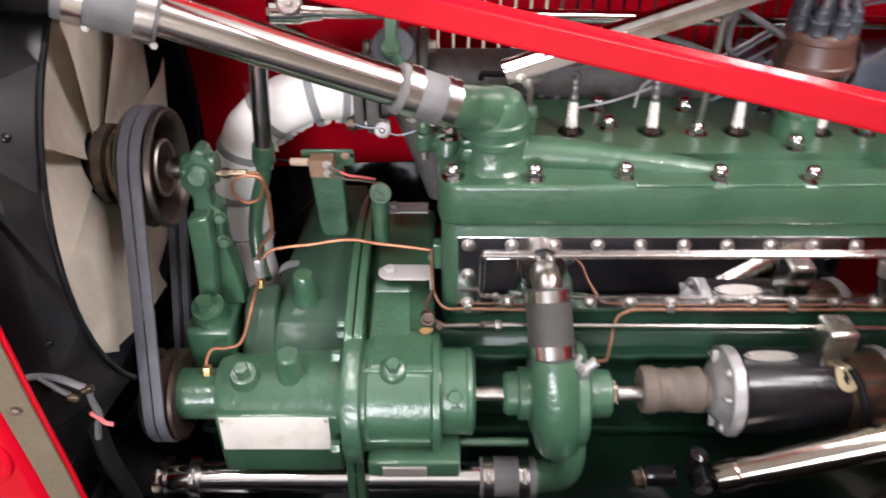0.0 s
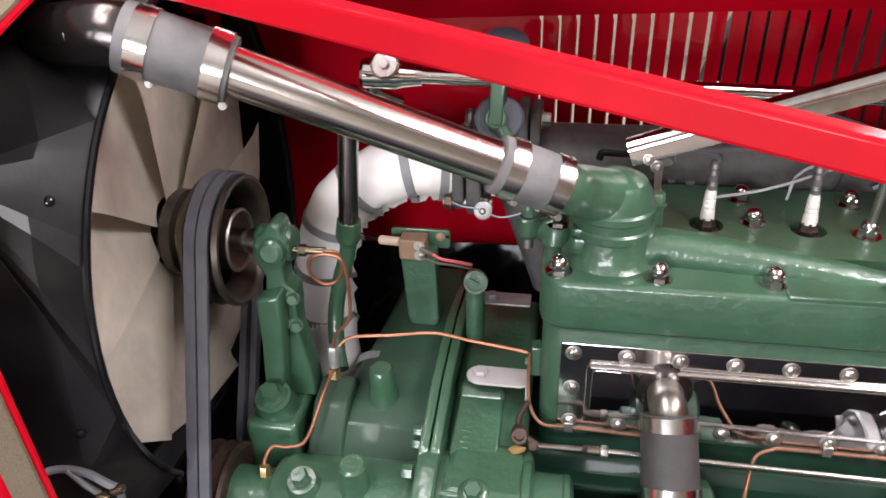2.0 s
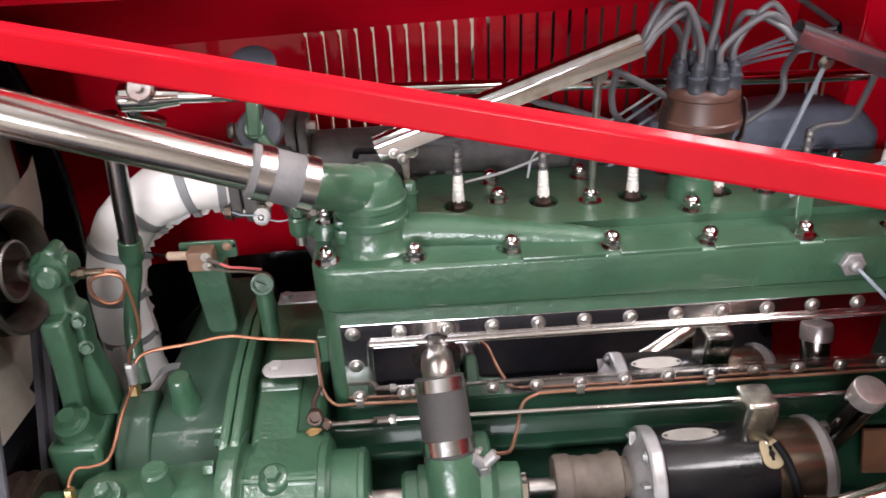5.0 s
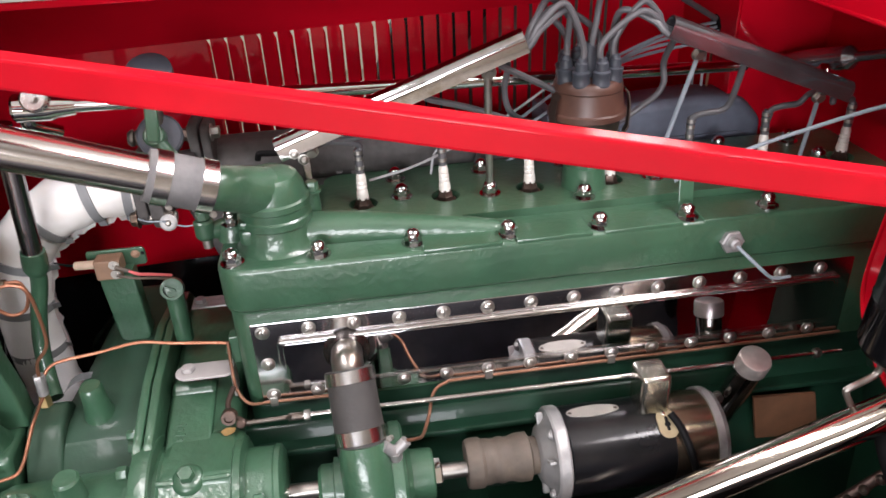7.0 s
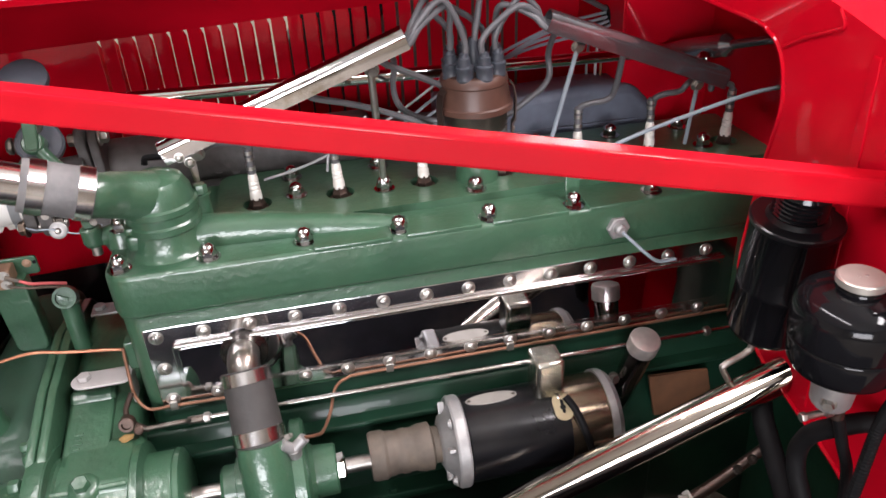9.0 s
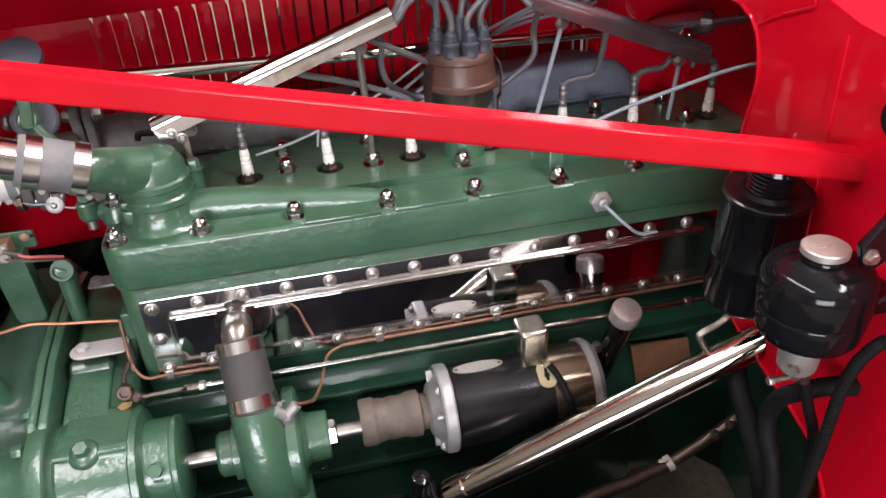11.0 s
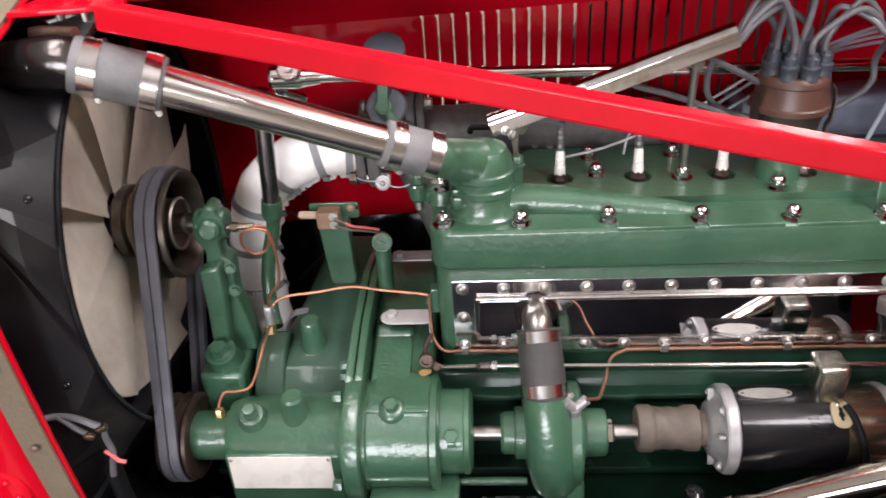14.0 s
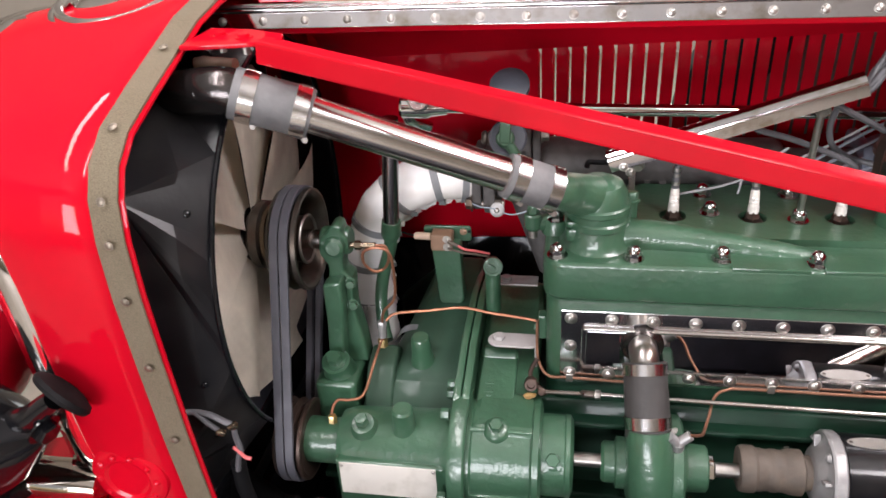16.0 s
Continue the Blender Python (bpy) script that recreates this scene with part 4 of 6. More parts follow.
for a in (112, 190):
    n = V((0, math.cos(radians(a)), math.sin(radians(a))))
    part("case_rib", obox(V((-0.052, AY, AZ)) + n * 0.0625, (0.078, 0.006, 0.008), (a - 90, 0, 0), 0.002), GREEN, drive)
part("skirt", box(-0.254, -0.115, AY - 0.053, AY + 0.03, AZ - 0.075, AZ + 0.018, 0.004, 3), GREEN, drive)
for x in (-0.246, -0.130):
    part("rivet", roundbolt((x, AY - 0.0538, AZ + 0.012), (0, -1, 0), 0.002, 0.0015), STEEL, drive)
part("flange", join(lathe((-0.110, AY, AZ), X, [(0, 0.078), (0.006, 0.08), (0.018, 0.08), (0.02, 0.078)], 48)), GREEN, drive)
part("name_plate", prism([(AY - 0.0555, AZ - 0.033), (AY - 0.0535, AZ + 0.016), (AY - 0.0515, AZ + 0.016), (AY - 0.0535, AZ - 0.033)], "x", -0.249, -0.127), PLATE, drive, "blank cream plate")
for x, a, r in ((-0.222, 112, 0.010),):
    y, z = AY + 0.046 * math.cos(radians(a)), AZ + 0.046 * math.sin(radians(a))
    part("boss", lathe((x, y, z), (0, math.cos(radians(a)), math.sin(radians(a))), [(0, 0.018), (0.012, 0.014), (0.012, 0)], 20), GREEN, drive)
    part("bolt", hexbolt((x, y + 0.012 * math.cos(radians(a)), z + 0.012 * math.sin(radians(a))), (0, math.cos(radians(a)), math.sin(radians(a))), 0.0085, 0.014, False), GREEN, drive)
part("lug", join(lathe((-0.172, AY - 0.012, AZ + 0.024), (0.02, -0.1, 1), [(0, 0.017), (0.035, 0.014), (0.052, 0.0135), (0.055, 0.011), (0.055, 0)], 20)), GREEN, drive)
for a in (100, 190, 235, 60):
    c = (-0.112, AY + 0.071 * math.cos(radians(a)), AZ + 0.071 * math.sin(radians(a)))
    part("bolt", hexbolt(c, (-1, 0, 0), 0.0075, 0.012, False), GREEN, drive)
for x, a, r in ((-0.055, 110, 0.066), (0.013, 139, 0.0485)):
    n = V((0, math.cos(radians(a)), math.sin(radians(a))))
    c = V((x, AY, AZ)) + n * r
    part("boss", lathe(c - n * 0.008, n, [(0, 0.018), (0.007, 0.0158), (0.010, 0.013), (0.0115, 0.008), (0.0118, 0)], 24), GREEN, drive)
    part("bolt", hexbolt(c + n * 0.002, n, 0.0085, 0.010, False), GREEN, drive)
part("pad", box(-0.085, 0.02, AY - 0.075, AY - 0.03, AZ - 0.058, AZ - 0.034, 0.004), GREEN, drive)
part("data_plate", box(-0.068, -0.018, AY - 0.077, AY - 0.0745, AZ - 0.055, AZ - 0.04, 0.0005), TINPLATE, drive, "small bright blank plate")
part("shaft", rod((0.03, AY, AZ), (0.10, AY, AZ), 0.009, 20), STEEL, drive, "bright steel shaft")
part("tie_rod", rod((0.02, AY - 0.03, AZ - 0.05), (0.10, AY - 0.03, AZ - 0.05), 0.005, 12), GREEN, drive)

pump = thing("water_pump", (0.13, AY, 0.58), "green cast water pump with a rubber outlet hose", "water pump")
part("volute", lathe((0.098, AY, AZ), X, [(0, 0.03), (0.004, 0.046), (0.01, 0.05), (0.045, 0.05), (0.05, 0.045)], 40), GREEN, pump)
part("flange_disc", lathe((0.147, AY, AZ), X, [(0, 0.058), (0.003, 0.062), (0.014, 0.062), (0.017, 0.058), (0.019, 0.033), (0.024, 0.029), (0.046, 0.028), (0.048, 0.026)], 44), GREEN, pump)
part("gland", lathe((0.07, AY, AZ), X, [(0, 0.022), (0.004, 0.026), (0.016, 0.026), (0.018, 0.032), (0.03, 0.032)], 12), GREEN, pump)
part("outlet_neck", sweep([(0.122, 0.612, 0.775), (0.123, 0.602, 0.755), (0.126, 0.592, 0.725), (0.129, 0.588, 0.695), (0.132, 0.590, 0.668), (0.133, 0.60, 0.652)], lambda s: 0.0245 + 0.004 * math.sin(math.pi * s) - 0.012 * max(0, s - 0.8) * 5 * 0.8, 28), GREEN, pump)
part("inlet_elbow", sweep([(0.148, 0.605, 0.665), (0.149, 0.592, 0.635), (0.143, 0.590, 0.610), (0.125, 0.598, 0.592), (0.10, 0.60, 0.588)], 0.0195, 24), GREEN, pump)
part("gland_nut", hexbolt((0.191, AY, AZ), X, 0.016, 0.013, False), CHROME, pump, "bright hexagon gland nut")
part("shaft", rod((0.195, AY, AZ), (0.26, AY, AZ), 0.009, 20), STEEL, pump)
for a in (40, 95, 150, 210, 330):
    part("bolt", hexbolt((0.112, AY + 0.055 * math.cos(radians(a)), AZ + 0.055 * math.sin(radians(a))), (1, 0, 0), 0.005, 0.006), GREEN, pump)
H0, H1 = V((0.122, 0.612, 0.765)), V((0.115, 0.665, 0.842))
hd = (H1 - H0).normalized()
part("outlet_hose", lathe(H0, hd, [(0, 0.022), (0, 0.0265), (0.04, 0.0255), (0.085, 0.025), (0.085, 0.016)], 36), DARKHOSE, pump, "dark grey rubber hose")
part("outlet_tube", sweep([H0 + hd * 0.066, H0 + hd * 0.080, H0 + hd * 0.090, (0.1147, 0.674, 0.838), (0.115, 0.686, 0.837), (0.115, 0.70, 0.836)], 0.0168, 28), WORNTUBE, pump, "worn dull chrome elbow")
part("outlet_flange", lathe((0.115, 0.6965, 0.834), (0, -1, 0.05), [(0, 0.026), (0.003, 0.0255), (0.006, 0.021), (0.010, 0.0185)], 32), NECKBLACK, pump)
clamp(pump, H0 + hd * 0.016, hd, 0.0268, 0.014)
clamp(pump, H0 + hd * 0.077, hd, 0.0256, 0.013)
clamp_screw(pump, H0 + hd * 0.014, hd, (1, -0.3, 0), 0.0285)
part("greaser", join(rod((0.155, 0.607, 0.748), (0.154, 0.602, 0.768), 0.0075, 14), rod((0.154, 0.602, 0.766), (0.143, 0.60, 0.778), 0.006, 12), rod((0.154, 0.602, 0.766), (0.167, 0.604, 0.778), 0.006, 12)), ALU, pump, "small grey greaser tee")

gen = thing("generator", (0.43, AY, 0.64), "black generator with aluminium end flange", "generator")
AYG, AZG = 0.635, 0.703
part("coupling", lathe((0.232, AYG, AZG), X, [(0, 0.012), (0, 0.026), (0.004, 0.028), (0.016, 0.028), (0.02, 0.0255), (0.026, 0.0255), (0.028, 0.0245), (0.034, 0.0245), (0.036, 0.0255), (0.042, 0.0255), (0.044, 0.0245), (0.05, 0.0245), (0.052, 0.0255), (0.058, 0.027), (0.07, 0.027), (0.073, 0.021), (0.09, 0.021)], 32), PERISHED, gen, "rubbed rubber shaft coupling")
bm = lathe((0.312, AYG, AZG), X, [(0, 0.024), (0.003, 0.031), (0.009, 0.036), (0.0125, 0.041), (0.0145, 0.0455), (0.0150, 0.0462), (0.0135, 0.0472), (0.0135, 0.0505), (0.016, 0.0522), (0.026, 0.0522), (0.0285, 0.0505)], 72)
for v in bm.verts:
    a = math.atan2(v.co.z - AZG, v.co.y - AYG)
    lobe = sum(math.exp(-((math.atan2(math.sin(a - radians(b)), math.cos(a - radians(b)))) / 0.11) ** 2) for b in (112, 215, 300, 20))
    k = 1 + 0.035 * lobe * min(1, max(0, (v.co.x - 0.315) / 0.008))
    v.co.y, v.co.z = AYG + (v.co.y - AYG) * k, AZG + (v.co.z - AZG) * k
part("end_flange", bm, ALU, gen, "cast aluminium end flange")
part("body", lathe((0.342, AYG, AZG), X, [(0, 0.050), (0.115, 0.050), (0.117, 0.0485)], 48), SATINBLACK, gen)
part("brush_band", lathe((0.457, AYG, AZG), X, [(0, 0.0495), (0.05, 0.0495)], 48), BRONZE, gen, "bronze brush cover band")
part("end_cap", lathe((0.505, AYG, AZG), X, [(0, 0.052), (0.008, 0.052), (0.014, 0.048), (0.02, 0.03), (0.024, 0)], 48), ALU, gen)
for a in (112, 215, 300, 20):
    part("bolt", roundbolt((0.324, AYG + 0.0445 * math.cos(radians(a)), AZG + 0.0445 * math.sin(radians(a))), (-1, 0, 0), 0.0048, 0.005), ALU, gen)
for a in (60, 150, 250, 335):
    n = V((0, math.cos(radians(a)), math.sin(radians(a))))
    part("flange_rib", obox(V((0.3205, AYG, AZG)) + n * 0.038, (0.008, 0.018, 0.004), (a, 0, 0), 0.0012), ALU, gen)
bm = lathe((0, 0, 0), (0, 0, 1), [(0, 1), (0.0012, 1), (0.0012, 0)], 32)
bm.transform(pose(0.376, AYG, AZG, -4, 0, 0) @ Matrix.Translation((0, 0, 0.0498)) @ Matrix.Diagonal((0.030, 0.0095, 1, 1)))
part("oval_plate", bm, TINPLATE, gen, "blank oval tin plate")
for dx in (-0.026, 0.026):
    part("plate_rivet", roundbolt((0.376 + dx, AYG + 0.0035, AZG + 0.0507), (0, 0.07, 1), 0.0018, 0.001), DARKSTEEL, gen)
part("cutout_box", box(0.424, 0.4575, 0.620, 0.657, 0.750, 0.802, 0.005, 3), BRIGHTBOX, gen, "bright metal cut-out box")
on_body = pose(0.451, AYG, AZG, 30, 0, 0) @ Matrix.Translation((0, 0, 0.0503))
bm = prism(rounded(-0.0105, 0.0105, -0.016, 0.016, 0.0095), "z", 0, 0.0015)
bm.transform(on_body)
part("key_plate", bm, DULLBRASS, gen, "brass keyhole plate")
bm = join(prism(rounded(-0.0018, 0.0018, -0.008, 0.008, 0.0017), "z", 0.0012, 0.002), lathe((0, -0.001, 0.0012), (0, 0, 1), [(0, 0.0034), (0.0009, 0.0034), (0.0009, 0)], 14))
bm.transform(on_body)
part("keyhole", bm, BLACKRUBBER, gen, "dark keyhole")
part("key_screw", roundbolt((0.449, AYG - 0.014, AZG + 0.0485), (0, -0.4, 0.9), 0.0045, 0.003), BRIGHTBOX, gen)
part("cable", sweep([(0.455, AYG - 0.022, AZG + 0.055), (0.463, AYG - 0.034, AZG + 0.044), (0.470, AYG - 0.048, AZG + 0.024), (0.478, AYG - 0.053, AZG - 0.004), (0.484, AYG - 0.05, AZG - 0.03)], 0.0042, 10), BLACKRUBBER, gen)
part("band_strap", sweep([(0.478, AYG - 0.0495, AZG + 0.003), (0.492, AYG - 0.0505, AZG + 0.003), (0.505, AYG - 0.0505, AZG + 0.003)], 0.0022, 8), BRONZE, gen)

filler = thing("oil_filler", (0.53, 0.64, 0.70), "chrome oil filler tube with a turned cap", "oil filler")
OC, OD = V((0.5605, 0.638, 0.798)), V((0.03, -0.36, 0.93)).normalized()
part("tube", lathe(OC - OD * 0.14, OD, [(0, 0.0150), (0.122, 0.0158)], 32), NECKCHROME, filler)
part("side_bolt", hexbolt(OC - OD * 0.075 + V((-0.024, -0.004, 0)), (0.2, -0.9, 0.3), 0.006, 0.007), STEEL, filler)
part("cap", lathe(OC - OD * 0.02, OD, [(0, 0.0170), (0.001, 0.0178), (0.017, 0.0180), (0.0195, 0.0168), (0.02, 0.0155), (0.0196, 0)], 40), TURNED, filler, "turned metal cap")

# ---- stay tube ----
stay = thing("stay_tube", (0.48, 0.54, 0.6), "chrome stay tube running down from the firewall", "stay tube")
S0, S1 = V((0.318, 0.565, 0.632)), V((0.674, 0.506, 0.845))
part("tube", rod(S0, S1, 0.0178, 36, 0.002), STAYPLATE, stay)
sd0 = (S1 - S0).normalized()
part("end_collar", lathe(S0 + sd0 * 0.004, sd0, [(0, 0.0178), (0.001, 0.0192), (0.022, 0.0192), (0.024, 0.0178)], 36), STAYPLATE, stay)
sd = (S1 - S0).normalized()
part("clevis", join(obox(S0 - sd * 0.014, (0.034, 0.024, 0.022), (0, -30, -10), 0.006), lathe(S0 - sd * 0.022 + V((0, -0.017, 0.004)), (0, 1, 0.15), [(0, 0.010), (0.003, 0.0135), (0.032, 0.0135), (0.035, 0.010)], 18), obox((0.252, 0.568, 0.632), (0.04, 0.022, 0.016), (0, -12, -8), 0.005)), BLACK, stay, "black oily clevis")
part("clevis_bolt", join(rod((0.284, 0.565, 0.645), (0.288, 0.564, 0.668), 0.0075, 14), lathe((0.287, 0.5645, 0.664), (0.15, -0.1, 1), [(0, 0.0085), (0.002, 0.0105), (0.010, 0.0105), (0.012, 0.007), (0.012, 0)], 18)), BLACK, stay)
part("clevis_nut", hexbolt((0.232, 0.566, 0.630), (-1, -0.1, -0.1), 0.010, 0.012), DARKSTEEL, stay)

# ---- canisters on the firewall ----
A0, A1 = V((0.606, 0.503, 0.896)), V((0.605, 0.488, 1.022))
ad = (A1 - A0).normalized()
can = thing("oil_filter", A0, "black cylindrical oil filter with a threaded top", "oil filter")
part("body", lathe(A0, ad, [(0, 0.026), (0.004, 0.033), (0.01, 0.0355), (0.056, 0.0355), (0.058, 0.0362), (0.06, 0.0355), (0.121, 0.036), (0.122, 0.0362)], 48), FILTERBLACK, can, sharp=0.9)
part("lid", lathe(A0 + ad * 0.1215, ad, [(0, 0.036), (0.001, 0.0382), (0.005, 0.0384), (0.0062, 0.0370), (0.0056, 0.0350), (0.0062, 0.026), (0.010, 0.0235)], 48), SATINBLACK, can, "dusty black lid", sharp=0.9)
part("threaded_neck", lathe(A0 + ad * 0.130, ad, [v for i in range(6) for v in ((i * 0.004, 0.0195), (i * 0.004 + 0.002, 0.0222))] + [(0.028, 0.0195), (0.028, 0)], 40), BLACK, can)
part("bracket", box(0.60, 0.642, 0.49, 0.53, 0.94, 0.965, 0.003), BLACK, can)
part("drain_pipe", sweep([(0.608, 0.515, 0.90), (0.616, 0.528, 0.870), (0.617, 0.530, 0.853), (0.608, 0.530, 0.845), (0.591, 0.530, 0.837), (0.589, 0.530, 0.831), (0.599, 0.530, 0.812)], 0.0034, 10), STEEL, can, "pale drain pipe")
part("drain_nut", hexbolt((0.620, 0.529, 0.856), (1, -0.2, 0.1), 0.0052, 0.016, False), STEEL, can)

C = (0.576, 0.376)
res = thing("fuel_filter", (*C, 0.935), "glossy black round canister with a brushed cap", "canister")
part("lower_body", lathe((*C, 0.954), (0, 0, 1), [(0, 0.022), (0.002, 0.030), (0.005, 0.0355), (0.010, 0.0385), (0.028, 0.0405), (0.031, 0.0400), (0.032, 0.0385)], 56), FILTERBLACK, res, sharp=0.9)
part("upper_body", lathe((*C, 0.986), (0, 0, 1), [(0, 0.0385), (0.001, 0.0412), (0.002, 0.0415), (0.020, 0.0415), (0.026, 0.0405), (0.031, 0.0380), (0.035, 0.0340), (0.0375, 0.029), (0.039, 0.022), (0.0405, 0.0165), (0.042, 0.016), (0.042, 0)], 56), FILTERBLACK, res, sharp=0.9)
part("cap", lathe((*C, 1.0275), (0, 0, 1), [(0, 0.0135), (0.0025, 0.0135), (0.003, 0.0172), (0.0075, 0.0172), (0.0085, 0.0160), (0.0085, 0)], 40), TINPLATE, res, "brushed metal cap")
for dx in (-0.003, 0.003):
    part("cap_rivet", roundbolt((C[0] + dx, C[1], 1.0355), (0, 0, 1), 0.0015, 0.001), STEEL, res)
part("bowl", lathe((C[0], C[1], 0.917), (0, 0, 1), [(0, 0.008), (0.003, 0.0125), (0.007, 0.0150), (0.026, 0.0165), (0.028, 0.0185), (0.038, 0.0185)], 28), ALU, res, "pale grey sediment bowl")
part("bowl_nut", hexbolt((C[0] - 0.010, C[1] - 0.010, 0.931), (-0.7, -0.7, 0), 0.0045, 0.006), STEEL, res)
part("tap", join(rod((C[0] - 0.018, C[1], 0.911), (C[0] + 0.010, C[1], 0.912), 0.0028, 12), hexbolt((C[0] - 0.018, C[1], 0.911), (-1, 0, 0), 0.004, 0.005, False), hexbolt((C[0], C[1], 0.918), (0, 0, -1), 0.006, 0.008, False)), STEEL, res)
part("tap_elbow", join(rod((0.580, C[1], 0.912), (0.588, C[1], 0.912), 0.0055, 14), rod((0.585, C[1], 0.917), (0.586, C[1], 0.904), 0.0055, 14)), BROWNSTEEL, res, "rusty elbow")
part("wall_bracket", box(C[0] + 0.035, 0.643, C[1] - 0.018, C[1] + 0.018, 0.975, 0.99, 0.003), BLACK, res)
solid("fuel_hose", sweep([(0.585, 0.376, 0.914), (0.589, 0.376, 0.90), (0.599, 0.376, 0.871), (0.612, 0.376, 0.833), (0.622, 0.38, 0.76), (0.63, 0.39, 0.68)], 0.0048, 10), BLACKRUBBER, "thin black fuel hose below the canister", "hose")
solid("drain_hose", sweep([(0.640, 0.535, 0.805), (0.625, 0.505, 0.785), (0.62, 0.475, 0.765), (0.62, 0.444, 0.732), (0.622, 0.425, 0.69), (0.63, 0.41, 0.60)], 0.0105, 14), BLACKRUBBER, "thick dull black hose behind the stay tube", "hose")
solid("heater_hose", sweep([(0.642, 0.378, 0.882), (0.622, 0.382, 0.884), (0.604, 0.392, 0.874), (0.600, 0.411, 0.850), (0.600, 0.421, 0.822), (0.600, 0.416, 0.798), (0.601, 0.400, 0.77), (0.605, 0.38, 0.68)], 0.0085, 14), BLACKRUBBER, "thick black hose out of the firewall", "hose")
solid("corrugated_conduit", sweep([(0.640, 0.300, 1.000), (0.607, 0.322, 0.985), (0.600, 0.338, 0.958), (0.600, 0.349, 0.916), (0.600, 0.353, 0.844), (0.602, 0.360, 0.77), (0.608, 0.372, 0.68)], lambda s: 0.0050 + 0.00035 * math.sin(s * 780), 10, 60), BLACKRUBBER, "ribbed black cable conduit", "conduit")
strap = thing("support_strap", (0.6, 0.355, 1.03), "black steel support strap beside the canister", "strap")
part("strap_plate", prism([(0.577, 1.052), (0.583, 1.034), (0.592, 1.03), (0.64, 1.062), (0.64, 1.10), (0.60, 1.08)], "y", 0.345, 0.352, 0.002), BLACK, strap)
part("strap_bolt", hexbolt((0.586, 0.345, 1.043), (0, -1, 0), 0.0045, 0.005), STEEL, strap)
part("strap_bolt", hexbolt((0.612, 0.345, 1.064), (0, -1, 0), 0.0045, 0.005), STEEL, strap)
solid("grommet", lathe((0.642, 0.408, 1.113), (-1, 0, 0), [(0, 0.014), (0.006, 0.014), (0.009, 0.010), (0.009, 0)], 24), BLACKRUBBER, "black rubber grommet in the firewall", "grommet")

# ---- fan drive: pulleys, belts, bracket arm ----
fp = thing("fan_pulley", (-0.325, FC[0], FC[1]), "dark twin-groove fan pulley on a steel shaft", "pulley")
PC = (0.735, 0.945)
part("rim", lathe((-0.338, *PC), X, [(0, 0.045), (0, 0.064), (0.004, 0.066), (0.008, 0.058), (0.0145, 0.058), (0.0185, 0.066), (0.022, 0.058), (0.0285, 0.058), (0.0325, 0.066), (0.038, 0.0655), (0.0385, 0.062), (0.036, 0.059), (0.030, 0.0545), (0.010, 0.0515)], 56, capped=False), DARKSTEEL, fp)
part("web", lathe((-0.339, *PC), X, [(0, 0.052), (0.004, 0.052), (0.005, 0.034), (0.006, 0.030), (0.006, 0)], 40), SATINBLACK, fp, "black recessed web")
part("hub", lathe((-0.334, *PC), X, [(0, 0.031), (0.014, 0.030), (0.020, 0.0305), (0.026, 0.032), (0.028, 0.0305), (0.026, 0.027), (0.016, 0.020), (0.012, 0.0125)], 40), BROWNSTEEL, fp, "browned dished hub")
part("shaft", rod((-0.33, *PC), (-0.262, *PC), 0.0125, 24), NICKEL, fp, "bright steel shaft")
part("worn_edge", lathe((-0.3022, *PC), X, [(0, 0.0655), (0.0016, 0.0652), (0.002, 0.0635), (0.001, 0.062)], 56, capped=False), STEEL, fp, "bright worn rim edge")
part("hub_ring", lathe((-0.308, *PC), X, [(0, 0.0318), (0.0015, 0.0325), (0.003, 0.0315), (0.0032, 0.0295), (0.001, 0.0285)], 40, capped=False), STEEL, fp, "worn steel hub ring")
lp = thing("drive_pulley", (-0.335, AY, AZ), "rusty dark lower belt pulley", "pulley")
part("rim", lathe((-0.338, AY, AZ), X, [(0, 0.03), (0, 0.051), (0.004, 0.053), (0.008, 0.045), (0.0145, 0.045), (0.0185, 0.053), (0.022, 0.045), (0.0285, 0.045), (0.0325, 0.053), (0.037, 0.053), (0.038, 0.048), (0.034, 0.04), (0.034, 0.0)], 48), BROWNSTEEL, lp)


def belt_loop(x, r1, r2, name):
    """A belt round both pulleys: the outer tangents of two circles and their arcs."""
    c1, c2 = V((PC[0], PC[1])), V((AY, AZ))
    dd = c2 - c1
    base = math.atan2(dd.y, dd.x)
    off = math.acos((r1 - r2) / dd.length)
    pts = []
    n = 22
    for i in range(n + 1):
        a = base + off + (2 * math.pi - 2 * off) * i / n
        pts.append(c1 + r1 * V((math.cos(a), math.sin(a))))
    for i in range(n + 1):
        a = base - off + 2 * off * i / n
        pts.append(c2 + r2 * V((math.cos(a), math.sin(a))))
    bm = bmesh.new()
    loops = []
    m = len(pts)
    for i, p in enumerate(pts):
        t = (pts[(i + 1) % m] - pts[i - 1]).normalized()
        nrm = V((t.y, -t.x))
        loops.append([bm.verts.new((x + dx, p.x + nrm.x * h, p.y + nrm.y * h)) for dx, h in ((-0.0036, -0.006), (-0.0055, 0.001), (-0.005, 0.0022), (0.005, 0.0022), (0.0055, 0.001), (0.0036, -0.006))])
    for i in range(m):
        a, b = loops[i], loops[(i + 1) % m]
        for k in range(6):
            bm.faces.new((a[k], a[(k + 1) % 6], b[(k + 1) % 6], b[k]))
    return solid(name, bm, BELT, "grey rubber belt round the fan pulley", "fan belt", "fan belts")


belt_loop(-0.3262, 0.0665, 0.0535, "fan_belt")
belt_loop(-0.3138, 0.0665, 0.0535, "fan_belt")

